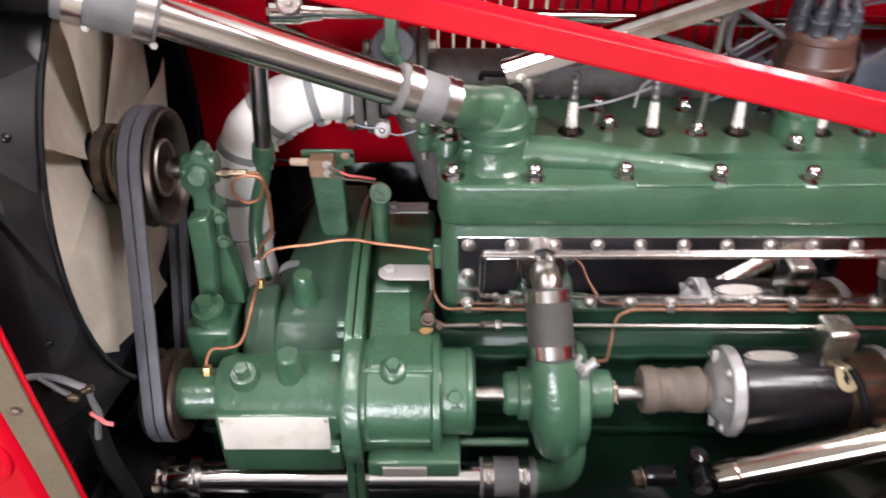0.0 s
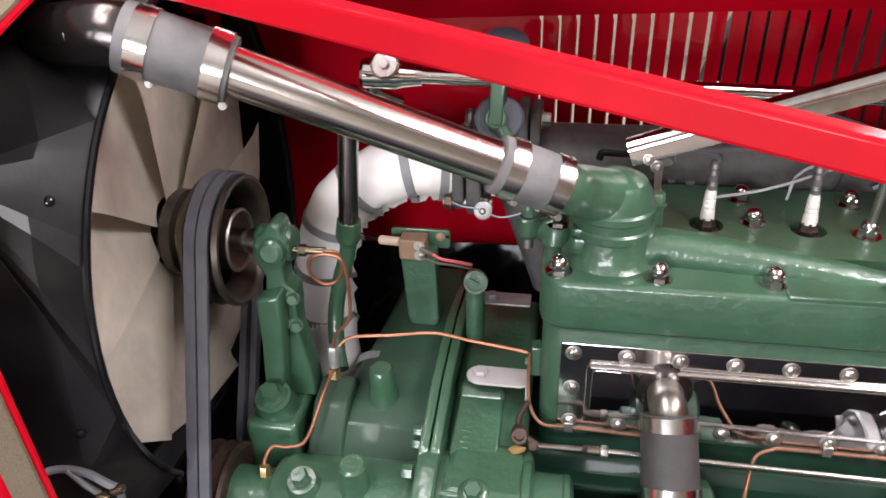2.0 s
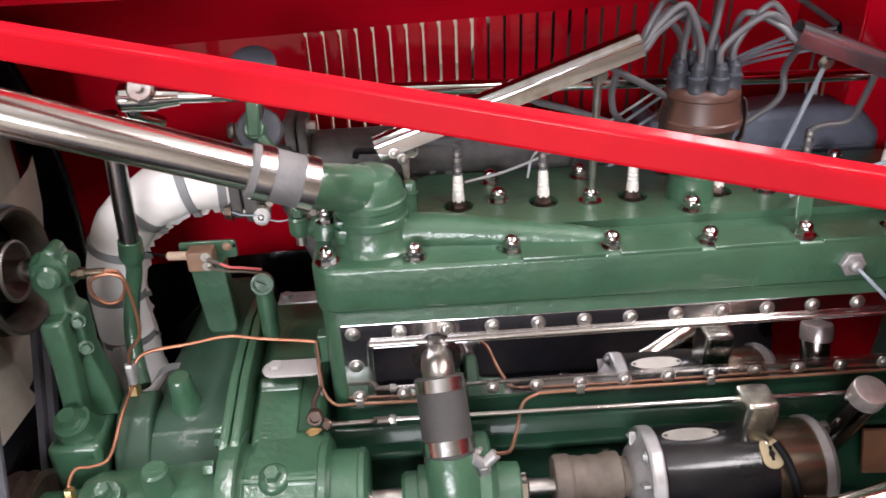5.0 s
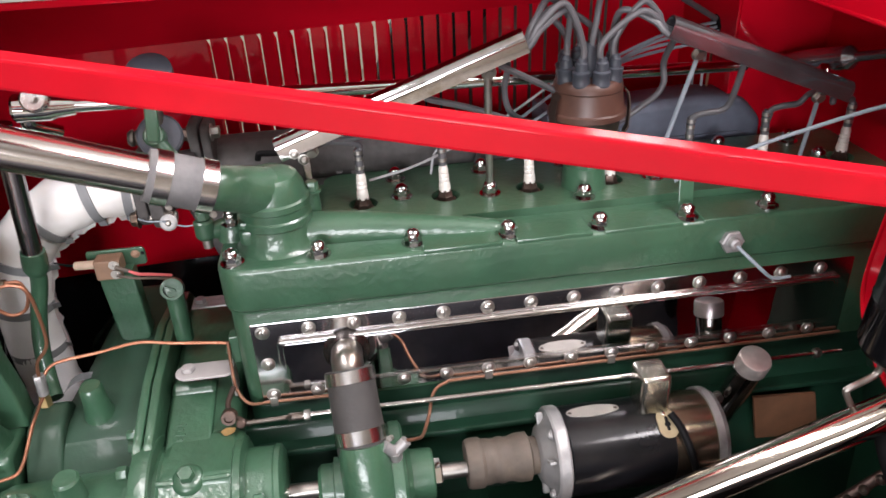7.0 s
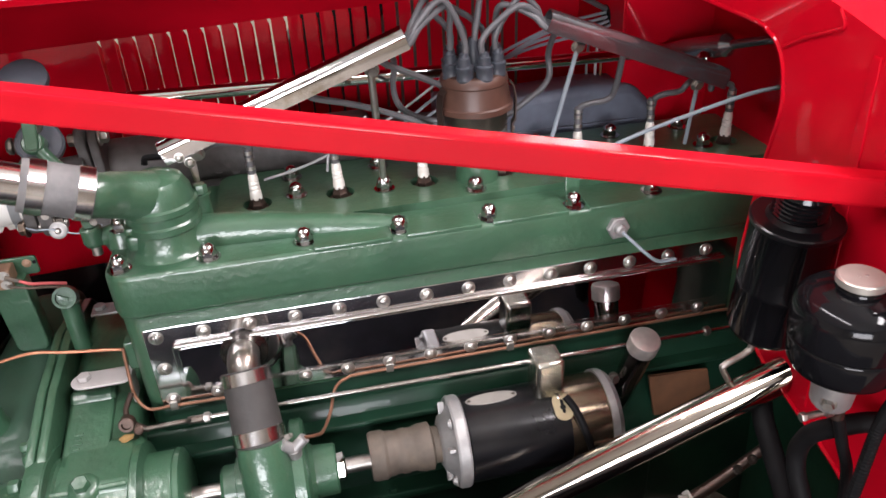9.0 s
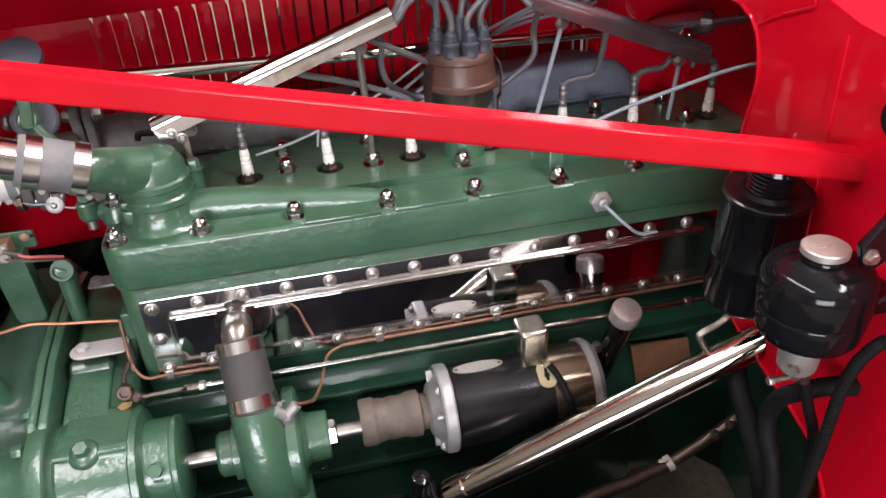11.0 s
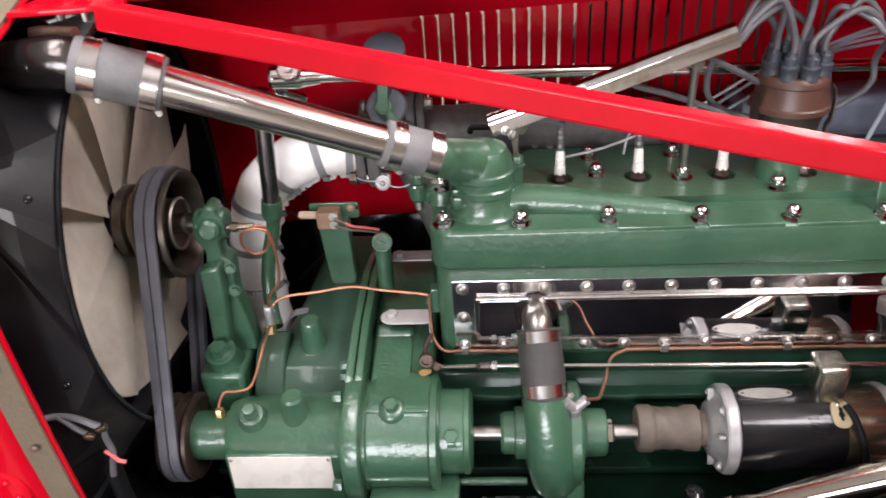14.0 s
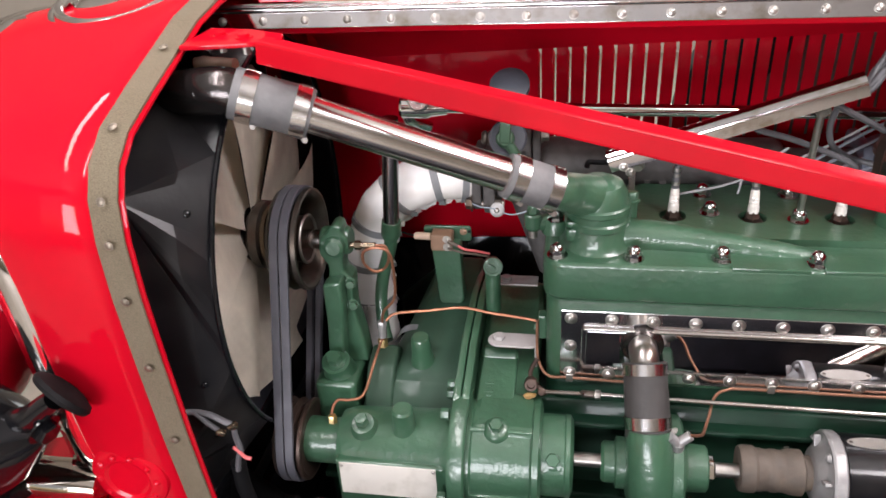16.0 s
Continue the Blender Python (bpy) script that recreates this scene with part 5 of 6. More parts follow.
arm = thing("fan_bracket", (-0.25, 0.72, 0.68), "green cast fan bracket arm", "bracket")
part("upper_arm", prism([(-0.287, 0.945), (-0.284, 0.957), (-0.274, 0.963), (-0.27, 0.971), (-0.263, 0.975), (-0.256, 0.971), (-0.255, 0.963), (-0.249, 0.956), (-0.253, 0.935), (-0.259, 0.927), (-0.259, 0.906), (-0.249, 0.898), (-0.252, 0.852), (-0.244, 0.805), (-0.241, 0.765), (-0.297, 0.765), (-0.281, 0.89), (-0.278, 0.915), (-0.288, 0.932)], "y", 0.718, 0.746, 0.003, 3), GREEN, arm)
part("front_plate", prism([(-0.283, 0.899), (-0.258, 0.905), (-0.259, 0.865), (-0.269, 0.765), (-0.29, 0.765), (-0.284, 0.843)], "y", 0.697, 0.72, 0.004, 3), GREEN, arm)
part("bearing", lathe((-0.286, *PC), X, [(0, 0.016), (0.003, 0.018), (0.034, 0.018), (0.037, 0.016), (0.037, 0)], 28), GREEN, arm)
part("bearing_cap", lathe((-0.265, 0.722, 0.945), (0, -1, 0.15), [(0, 0.015), (0.012, 0.013), (0.015, 0.009), (0.015, 0)], 20), GREEN, arm)
part("boss", lathe((-0.276, 0.70, 0.757), (0, -0.4, 0.9), [(0, 0.024), (0.034, 0.019), (0.034, 0)], 24), GREEN, arm)
part("bolt", hexbolt((-0.276, 0.686, 0.788), (0, -0.4, 0.9), 0.0105, 0.014), GREEN, arm)
part("foot", box(-0.304, -0.248, 0.668, 0.75, 0.68, 0.765, 0.007, 3), GREEN, arm)
for z in (0.891, 0.858):
    part("screw", hexbolt((-0.253, 0.718, z), (0.3, -1, 0.2), 0.0058, 0.007), GREEN, arm)
part("oil_union", join(rod((-0.248, 0.726, 0.943), (-0.215, 0.725, 0.944), 0.004, 12), hexbolt((-0.243, 0.726, 0.943), (1, 0, 0), 0.0062, 0.009, False)), BRONZE, arm, "dull bronze oil union")

# ---- front timing case ----
timing = thing("timing_case", (-0.12, 0.8, 0.5), "green cast timing case with a bolted joint", "timing case")
bm = prism([(0.63, 0.60), (0.648, 0.70), (0.675, 0.742), (0.71, 0.768), (0.80, 0.785), (0.88, 0.806), (0.95, 0.805), (0.99, 0.70), (0.98, 0.55), (0.62, 0.55)], "x", -0.255, -0.105, 0.02, 4)
for v in bm.verts:
    v.co.x = -0.105 + (v.co.x + 0.105) * (1 - 0.62 * min(1, max(0, (v.co.z - 0.715) / 0.09)))
part("front_cover", bm, DUSTYGREEN, timing)
for x0, x1 in ((-0.112, -0.1025), (-0.1008, -0.091)):
    part("joint_flange", prism([(0.565, 0.60), (0.585, 0.74), (0.64, 0.785), (0.72, 0.806), (0.82, 0.815), (0.92, 0.80), (1.0, 0.72), (1.0, 0.55), (0.565, 0.55)], "x", x0, x1, 0.002, 2), GREEN, timing)
part("rear_cover", prism([(0.60, 0.60), (0.61, 0.735), (0.64, 0.755), (0.74, 0.777), (0.90, 0.79), (0.98, 0.70), (0.98, 0.55), (0.60, 0.55)], "x", -0.092, -0.01, 0.01, 3), GREEN, timing)
part("lug", lathe((-0.167, 0.726, 0.753), (0, -0.10, 1), [(0, 0.024), (0.010, 0.0185), (0.020, 0.0155), (0.028, 0.0142), (0.038, 0.0132), (0.054, 0.0125), (0.057, 0.0105), (0.057, 0)], 28), GREEN, timing)
part("rib", prism([(0.637, 0.66), (0.648, 0.705), (0.674, 0.746), (0.70, 0.774), (0.735, 0.782), (0.75, 0.77), (0.75, 0.66)], "x", -0.238, -0.200, 0.005, 3), DUSTYGREEN, timing)
part("window_boss", obox((-0.062, 0.692, 0.7675), (0.048, 0.085, 0.008), (12, 0, 0), 0.003), GREEN, timing)
part("window_arch", lathe((-0.086, 0.736, 0.774), (1, 0, 0), [(0, 0.010), (0.004, 0.0125), (0.044, 0.0125), (0.048, 0.010)], 20), GREEN, timing)
for y, z in ((0.655, 0.792), (0.60, 0.752)):
    part("bolt", hexbolt((-0.112, y + 0.01, z - 0.012), (-1, 0, 0), 0.006, 0.01), GREEN, timing)
for k in range(4):
    part("cast_bar", obox((-0.071, 0.664 + 0.0062 * k, 0.7656 + 0.0013 * k), (0.010 if k % 2 else 0.006, 0.0028, 0.003), (12, 0, 0), 0.0008), GREEN, timing)
part("filler_pipe", join(rod((-0.078, 0.80, 0.80), (-0.078, 0.803, 0.885), 0.0105, 20, 0.004), lathe((-0.078, 0.805, 0.872), (0.1, -0.8, 0.4), [(0, 0.0125), (0.016, 0.0135), (0.022, 0.0125), (0.022, 0.0095), (0.018, 0.0095), (0.018, 0)], 24), obox((-0.078, 0.788, 0.8805), (0.012, 0.003, 0.004), (-25, 25, 0), 0.0005)), GREEN, timing)
solid("pipe_lug", join(box(-0.012, -0.0015, 0.722, 0.738, 0.815, 0.850, 0.002), hexbolt((-0.012, 0.730, 0.829), (-1, 0, 0), 0.005, 0.006, False)), GREEN, "green lug holding the copper pipe at the block corner", "lug")
tab = thing("lifting_tab", (-0.03, 0.72, 0.79), "pale metal strap bolted to the timing case", "strap")
part("strap", prism(arc(-0.063, 0.727, 0.0145, 90, 270, 10) + arc(-0.022, 0.7205, 0.008, 270, 360, 4) + [(-0.014, 0.7415)], "z", 0.805, 0.808, 0.001), STRAP, tab)
part("bolt", hexbolt((-0.063, 0.728, 0.808), (0, 0, 1), 0.0075, 0.006, False), STRAP, tab)
part("hook", box(-0.016, -0.013, 0.714, 0.74, 0.775, 0.808, 0.001), STRAP, tab)
solid("stay_clip", join(box(-0.075, -0.02, 0.845, 0.87, 0.815, 0.818, 0.001), hexbolt((-0.065, 0.857, 0.818), (0, 0, 1), 0.007, 0.006)), ALU, "grey metal clip behind the block corner", "clip")

relay = thing("resistor_box", (-0.15, 0.84, 0.78), "green bracket box with a tan fibre terminal block", "terminal box")
part("box", prism([(-0.167, 0.895), (-0.1615, 0.806), (-0.1595, 0.800), (-0.155, 0.797), (-0.131, 0.797), (-0.1265, 0.800), (-0.1245, 0.806), (-0.127, 0.895)], "y", 0.827, 0.85, 0.003), GREEN, relay)
part("top_plate", prism(rounded(-0.18, -0.113, 0.892, 0.915, 0.004), "y", 0.845, 0.849, 0.001), GREEN, relay)
part("terminal_block", box(-0.167, -0.137, 0.823, 0.845, 0.887, 0.912, 0.002), TAN, relay, "tan fibre block")
for z in (0.906, 0.894):
    part("terminal_screw", roundbolt((-0.142, 0.823, z), (0, -1, 0), 0.0036, 0.003), TINPLATE, relay)
part("lead", sweep([(-0.130, 0.8195, 0.8995), (-0.118, 0.818, 0.894), (-0.105, 0.825, 0.888), (-0.088, 0.84, 0.876)], 0.0019, 8), REDWIRE, relay)
part("lead_sleeve", rod((-0.142, 0.820, 0.905), (-0.128, 0.819, 0.8985), 0.0026, 10), PERISHED, relay)
part("lead", sweep([(-0.142, 0.819, 0.894), (-0.122, 0.816, 0.890), (-0.105, 0.825, 0.883), (-0.088, 0.84, 0.871)], 0.0017, 8), PERISHED, relay)
for z in (0.9065, 0.8945):
    part("terminal_ring", lathe((-0.144, 0.8222, z), (0, -1, 0), [(0, 0.003), (0, 0.0056), (0.001, 0.0056), (0.001, 0.003)], 18), TINPLATE, relay)
part("plate_screw", roundbolt((-0.124, 0.845, 0.907), (0, -1, 0), 0.0042, 0.003), TAN, relay)
part("plate_hole", lathe((-0.1155, 0.8447, 0.9075), (0, -1, 0), [(0, 0.0022), (0.0005, 0.0022), (0.0005, 0)], 12), BLACKRUBBER, relay)
part("connector", rod((-0.192, 0.838, 0.9025), (-0.168, 0.834, 0.904), 0.0052, 14, 0.001), TANSLEEVE, relay)
part("feed_wire", sweep([(-0.191, 0.838, 0.9025), (-0.205, 0.842, 0.903), (-0.222, 0.85, 0.904), (-0.24, 0.86, 0.90)], 0.0016, 8), BLACKRUBBER, relay)
relay.location += V((0.001, 0, -0.0055))

# ---- exhaust with its wrapping ----
ex = thing("exhaust_pipe", (-0.2, 0.87, 0.7), "exhaust elbow wrapped in white heat cloth", "exhaust pipe")
EXP = [(-0.266, 0.86, 0.66), (-0.267, 0.855, 0.76), (-0.264, 0.85, 0.85), (-0.243, 0.85, 0.922), (-0.202, 0.856, 0.962), (-0.15, 0.865, 0.977), (-0.104, 0.875, 0.976)]
ER = 0.0325
bm = sweep(EXP, lambda s: ER + 0.0007 * math.sin(s * 37) + 0.0008 * (s * 9 % 1), 40, 14)
for v in bm.verts:
    v.co += 0.0011 * noise.noise_vector(v.co * 45) + 0.0006 * noise.noise_vector(v.co * 130)
part("wrapped_elbow", bm, WRAP, ex, sharp=0.9)
epath = spline(EXP, 14)
for k in (17, 27, 38, 51, 66, 77):
    p, q = epath[k], epath[k + 1]
    e = (q - p).normalized()
    band = part("binding_band", lathe(p, e, [(0, ER - 0.002), (0.0005, ER + 0.0016), (0.010, ER + 0.0016), (0.0105, ER - 0.002)], 32), WRAPSEAM, ex, "grey binding band")
    inner = (V((-0.15, 0.83, 0.86)) - p)
    inner = (inner - e * inner.dot(e)).normalized()
    part("band_tail", obox(p + e * 0.005 + inner * (ER + 0.0045), (0.009, 0.0012, 0.009), (math.degrees(math.atan2(-inner.y, 0.4)), 0, math.degrees(0.4 * math.sin(k))), 0.0004), WRAPSEAM, band)
# torn edge of the cloth along the inside of the bend
bm = bmesh.new()
tear = random.Random(3)
rows = []
for k in range(16, 80, 2):
    p, e = epath[k], (epath[k + 1] - epath[k]).normalized()
    inner = V((-0.15, 0.84, 0.86)) - p
    inner = (inner - e * inner.dot(e)).normalized()
    out = e.cross(inner)
    w = tear.uniform(0.0, 0.0075) if k % 4 else tear.uniform(0.003, 0.0095)
    rows.append([bm.verts.new(p + inner * (ER - 0.003)), bm.verts.new(p + inner * (ER + w) + out * tear.uniform(-0.003, 0.003) + e * tear.uniform(-0.003, 0.003))])
for lo, hi in zip(rows, rows[1:]):
    bm.faces.new((lo[0], lo[1], hi[1], hi[0]))
bmesh.ops.solidify(bm, geom=bm.faces[:], thickness=0.001)
part("torn_seam", bm, WRAP, ex, "ragged seam of the cloth", sharp=0.4)
flange = thing("manifold_flange", (-0.06, 0.89, 0.92), "dark cast flange with bolts at the manifold", "flange")
part("plate", prism(rounded(0.838, 0.925, 0.934, 1.012, 0.018), "x", -0.108, -0.095, 0.003), CAST, flange)
part("plate", prism(rounded(0.835, 0.925, 0.930, 1.016, 0.018), "x", -0.0925, -0.077, 0.003), CAST, flange)
part("neck", lathe((-0.078, 0.88, 0.975), (1, 0.1, 0.02), [(0, 0.036), (0.012, 0.033), (0.04, 0.034)], 28), CAST, flange)
for y, z in ((0.845, 0.946), (0.845, 1.003)):
    part("bolt", rod((-0.118, y, z), (-0.065, y, z), 0.005, 12), STEEL, flange)
    part("nut", hexbolt((-0.108, y, z), (-1, 0, 0), 0.0085, 0.009, True), DARKSTEEL, flange)
    part("nut", hexbolt((-0.077, y, z), (1, 0, 0), 0.0085, 0.009, True), DARKSTEEL, flange)
eye = thing("wire_eyelet", (-0.076, 0.842, 0.94), "pale eyelet bolt with a thin twisted wire", "fitting")
part("eyelet", lathe((-0.074, 0.838, 0.9415), (0.1, -0.9, 0.3), [(0, 0.0042), (0, 0.0095), (0.008, 0.0098), (0.009, 0.008), (0.009, 0.0042)], 24), ALU, eye)
part("screw", roundbolt((-0.074, 0.832, 0.943), (0.1, -0.9, 0.3), 0.0042, 0.005), STEEL, eye)
part("thin_wire", sweep([(-0.108, 0.838, 0.949), (-0.095, 0.830, 0.948), (-0.078, 0.828, 0.947), (-0.055, 0.835, 0.935), (-0.03, 0.845, 0.937)], 0.0009, 6), LIGHTWIRE, eye)
manifold = thing("exhaust_manifold", (0.3, 0.93, 0.9), "dark grey cast exhaust manifold along the head", "manifold")
part("log", prism([(0.905, 0.90), (0.905, 0.965), (0.915, 0.985), (0.95, 0.99), (0.975, 0.965), (0.975, 0.90)], "x", -0.04, 0.40, 0.008, 3), CAST, manifold)
part("neck", prism([(0.90, 0.95), (0.895, 0.985), (0.912, 1.004), (0.95, 1.006), (0.96, 0.98), (0.95, 0.94)], "x", -0.045, 0.30, 0.012, 3), CAST, manifold)
part("clamp_plate", prism(rounded(0.878, 0.935, 0.965, 1.040, 0.014), "x", -0.043, -0.031, 0.003), CAST, manifold)
part("clamp_plate", prism(rounded(0.878, 0.935, 0.965, 1.038, 0.014), "x", -0.029, -0.018, 0.003), CAST, manifold)
part("bolt", hexbolt((-0.018, 0.892, 1.026), X, 0.0075, 0.010), STEEL, manifold)
part("bolt", hexbolt((-0.043, 0.892, 1.026), (-1, 0, 0), 0.0075, 0.009), DARKSTEEL, manifold)
for i in range(6):
    part("cast_bar", box(0.104 + 0.0072 * i, 0.1055 + 0.0072 * i + 0.003 * (i % 2), 0.9035, 0.9055, 0.949, 0.958, 0.0006), CAST, manifold)
for i in range(3):
    part("port_nut", hexbolt((0.105 + 0.02 * i, 0.905, 0.962 - 0.003 * i), (0, -1, 0.3), 0.006, 0.006), CAST, manifold)
inlet = thing("inlet_manifold", (0.54, 0.95, 0.90), "slate grey inlet casting behind the head", "manifold")
part("casting", prism([(0.40, 0.90), (0.40, 0.985), (0.43, 1.0), (0.60, 1.008), (0.66, 1.002), (0.69, 0.97), (0.69, 0.90)], "y", 0.915, 0.985, 0.012, 3), SLATE, inlet)
part("joint_flange", prism(rounded(0.905, 0.99, 0.89, 1.005, 0.014), "x", 0.392, 0.404, 0.003), SLATE, inlet)
part("parting_line", box(0.43, 0.665, 0.9125, 0.916, 0.953, 0.957, 0.001), SLATE, inlet)
for x in (0.45, 0.56, 0.655):
    part("stud", hexbolt((x, 0.915, 0.925), (0, -1, 0.2), 0.0075, 0.008), DARKSTEEL, inlet)
solid("manifold_pipe", sweep([(-0.05, 0.885, 0.975), (-0.04, 0.885, 0.945), (-0.025, 0.89, 0.90), (-0.012, 0.895, 0.86), (0.0, 0.90, 0.82)], 0.022, 20), CAST, "dark pipe dropping behind the block corner", "pipe")

# ---- ignition ----
dist = thing("distributor", (0.407, 0.80, 0.95), "distributor with a brown bakelite cap and grey leads", "distributor")
DX, DY = 0.407, 0.80
part("stem", lathe((DX, DY, 0.951), (0, 0, 1), [(0, 0.026), (0.03, 0.024), (0.032, 0.018), (0.065, 0.018)], 28), GREEN, dist)
part("body", lathe((DX, DY, 0.996), (0, 0, 1), [(0, 0.022), (0.012, 0.026), (0.02, 0.034), (0.042, 0.038), (0.046, 0.039)], 36), DARKSTEEL, dist)
part("cap", lathe((DX, DY, 1.040), (0, 0, 1), [(0, 0.0415), (0.001, 0.0435), (0.007, 0.0435), (0.0085, 0.0415), (0.012, 0.0405), (0.026, 0.0385), (0.030, 0.0375), (0.0315, 0.0385), (0.034, 0.0382), (0.038, 0.0372), (0.041, 0.0345), (0.042, 0.031), (0.042, 0)], 44), BAKELITE, dist, "brown bakelite cap")
TOWERS = []
for k in range(8):
    a = radians(45 * k + 11)
    p = V((DX + 0.0270 * math.cos(a), DY + 0.0270 * math.sin(a), 1.078))
    TOWERS.append(p)
    part("lead_boot", lathe(p, (0.05 * math.cos(a), 0.05 * math.sin(a), 1), [(0, 0.0099), (0.003, 0.0102), (0.004, 0.0096), (0.013, 0.0094), (0.0145, 0.0100), (0.0165, 0.0098), (0.018, 0.0072), (0.026, 0.0066), (0.027, 0.0054), (0.031, 0.0042)], 18), BOOTRUBBER, dist)
part("lead_boot", lathe((DX, DY, 1.083), (0, 0, 1), [(0, 0.0095), (0.014, 0.0095), (0.03, 0.007), (0.036, 0.0045)], 16), BOOTRUBBER, dist)
for a in (200, -8):
    n = V((math.cos(radians(a)), math.sin(radians(a)), 0))
    bm = prism([(0.0435, 1.005), (0.0435, 1.018), (0.0470, 1.024), (0.0475, 1.050), (0.0450, 1.064), (0.0405, 1.069), (0.0400, 1.0675), (0.0437, 1.063), (0.0460, 1.050), (0.0455, 1.025), (0.0420, 1.019), (0.0420, 1.005)], "y", -0.006, 0.006)
    bm.transform(pose(DX, DY, 0, 0, 0, a))
    part("spring_clip", bm, BROWNSTEEL, dist)
    part("clip_screw", roundbolt(V((DX, DY, 1.011)) + n * 0.043, n, 0.0042, 0.003), STEEL, dist)


def channel(name, p, q, w, h, label, metal):
    """A folded sheet-metal cable trough, open below, on two posts."""
    p, q = V(p), V(q)
    d = (q - p).normalized()
    side = V((0, 1, 0))
    side = (side - d * side.dot(d)).normalized()
    up = d.cross(side)
    if up.z < 0:
        up = -up
    n = (q - p).length
    arch = [(-w * math.cos(math.pi * i / 14), 0.5 * h + 0.95 * w * math.sin(math.pi * i / 14)) for i in range(15)]
    outline = [(-w * 0.98, -h)] + arch + [(w * 0.98, -h)]
    inner = [(u * 0.9, v - 0.0015 if v > 0 else v) for u, v in reversed(outline)]
    ring = outline + inner
    bm = bmesh.new()
    lo = [bm.verts.new(p + side * u + up * v) for u, v in ring]
    hi = [bm.verts.new(q + side * u + up * v) for u, v in ring]
    bm.faces.new(lo)
    bm.faces.new(hi)
    for i in range(len(ring)):
        j = (i + 1) % len(ring)
        bm.faces.new((lo[i], lo[j], hi[j], hi[i]))
    ob = thing(name, (p + q) / 2, label, "wire conduit", "ignition conduits")
    part("trough", bm, metal, ob)
    return ob, d, up


LA, LB = V((0.068, 0.778, 1.037)), V((0.329, 0.772, 1.1315))
left_loom, ld, lu = channel("ignition_conduit", LA, LB, 0.0115, 0.0085, "long chrome ignition lead conduit rising to the distributor", DIRTYCHROME)
for at in (LA + ld * 0.03, LB - ld * 0.045):
    part("lug", hexbolt(at - lu * 0.014, (0, -1, -0.3), 0.006, 0.006), STEEL, left_loom)
part("post", rod((0.296, 0.80, 0.96), LB - ld * 0.045 - lu * 0.01, 0.004, 10), STEEL, left_loom)
part("post_plate", prism([(0.089, 1.030), (0.096, 1.034), (0.099, 1.028), (0.0985, 1.004), (0.092, 1.004), (0.091, 1.016)], "y", 0.7725, 0.7745, 0.0006), AGED, left_loom, "thin steel post plate")
part("post_screw", roundbolt((0.0925, 0.7725, 1.0275), (0, -1, 0), 0.0048, 0.004), STEEL, left_loom)
part("end_screw", roundbolt((0.084, 0.766, 1.0365), (0, -1, 0.1), 0.0042, 0.003), STEEL, left_loom)
part("hooked_lead", sweep([(0.08, 0.79, 1.033), (0.062, 0.80, 1.0275), (0.05, 0.80, 1.028), (0.044, 0.80, 1.0275), (0.042, 0.80, 1.021)], 0.0035, 10), BLACKRUBBER, left_loom)
RA, RB = V((0.482, 0.775, 1.133)), V((0.70, 0.775, 1.045))
right_loom, rd, ru = channel("ignition_conduit", RA, RB, 0.0112, 0.0080, "dark tarnished ignition lead conduit sloping towards the firewall", TARNISHED)
for at in (RA + rd * 0.045, RB - rd * 0.03):
    part("lug", hexbolt(at - ru * 0.013, (0, -1, -0.3), 0.006, 0.006), STEEL, right_loom)
part("post", rod((0.492, 0.80, 0.96), RA + rd * 0.045 - ru * 0.01, 0.0025, 10), LIGHTWIRE, right_loom)
part("post", rod((0.675, 0.80, 0.96), RB - rd * 0.03 - ru * 0.01, 0.0025, 10), LIGHTWIRE, right_loom)

for k, p in enumerate(TOWERS):
    top = p + V((0, 0, 0.030))
    j = (k % 4 - 1.5) * 0.004
    if p.x < DX - 0.001 or k in (1,):
        end, dirn = LB + V((0.0, j, -0.003 + j * 0.5)), ld
        mid = V((DX - 0.03 - 0.006 * (k % 4), p.y * 0.6 + 0.4 * end.y, 1.150 + 0.008 * (k % 3)))
    else:
        end, dirn = RA + V((0.0, j, -0.003 + j * 0.5)), -rd
        mid = V((DX + 0.03 + 0.006 * (k % 4), p.y * 0.6 + 0.4 * end.y, 1.152 + 0.008 * (k % 3)))
    solid("ignition_lead", sweep([top - V((0, 0, 0.01)), top + V((0, 0, 0.016)), mid, end.lerp(mid, 0.35) + V((0, 0, 0.006)), end, end - dirn * 0.04], 0.0034, 10, 8), WIRE, "grey ignition lead from distributor cap to conduit", "ignition lead", "ignition leads")
solid("ignition_lead", sweep([(DX, DY, 1.09), (DX + 0.005, DY, 1.135), (DX + 0.03, DY + 0.03, 1.175), (DX + 0.12, DY + 0.10, 1.15), (0.645, 0.985, 1.088)], 0.0036, 10), WIRE, "grey coil lead running to the firewall", "ignition lead")

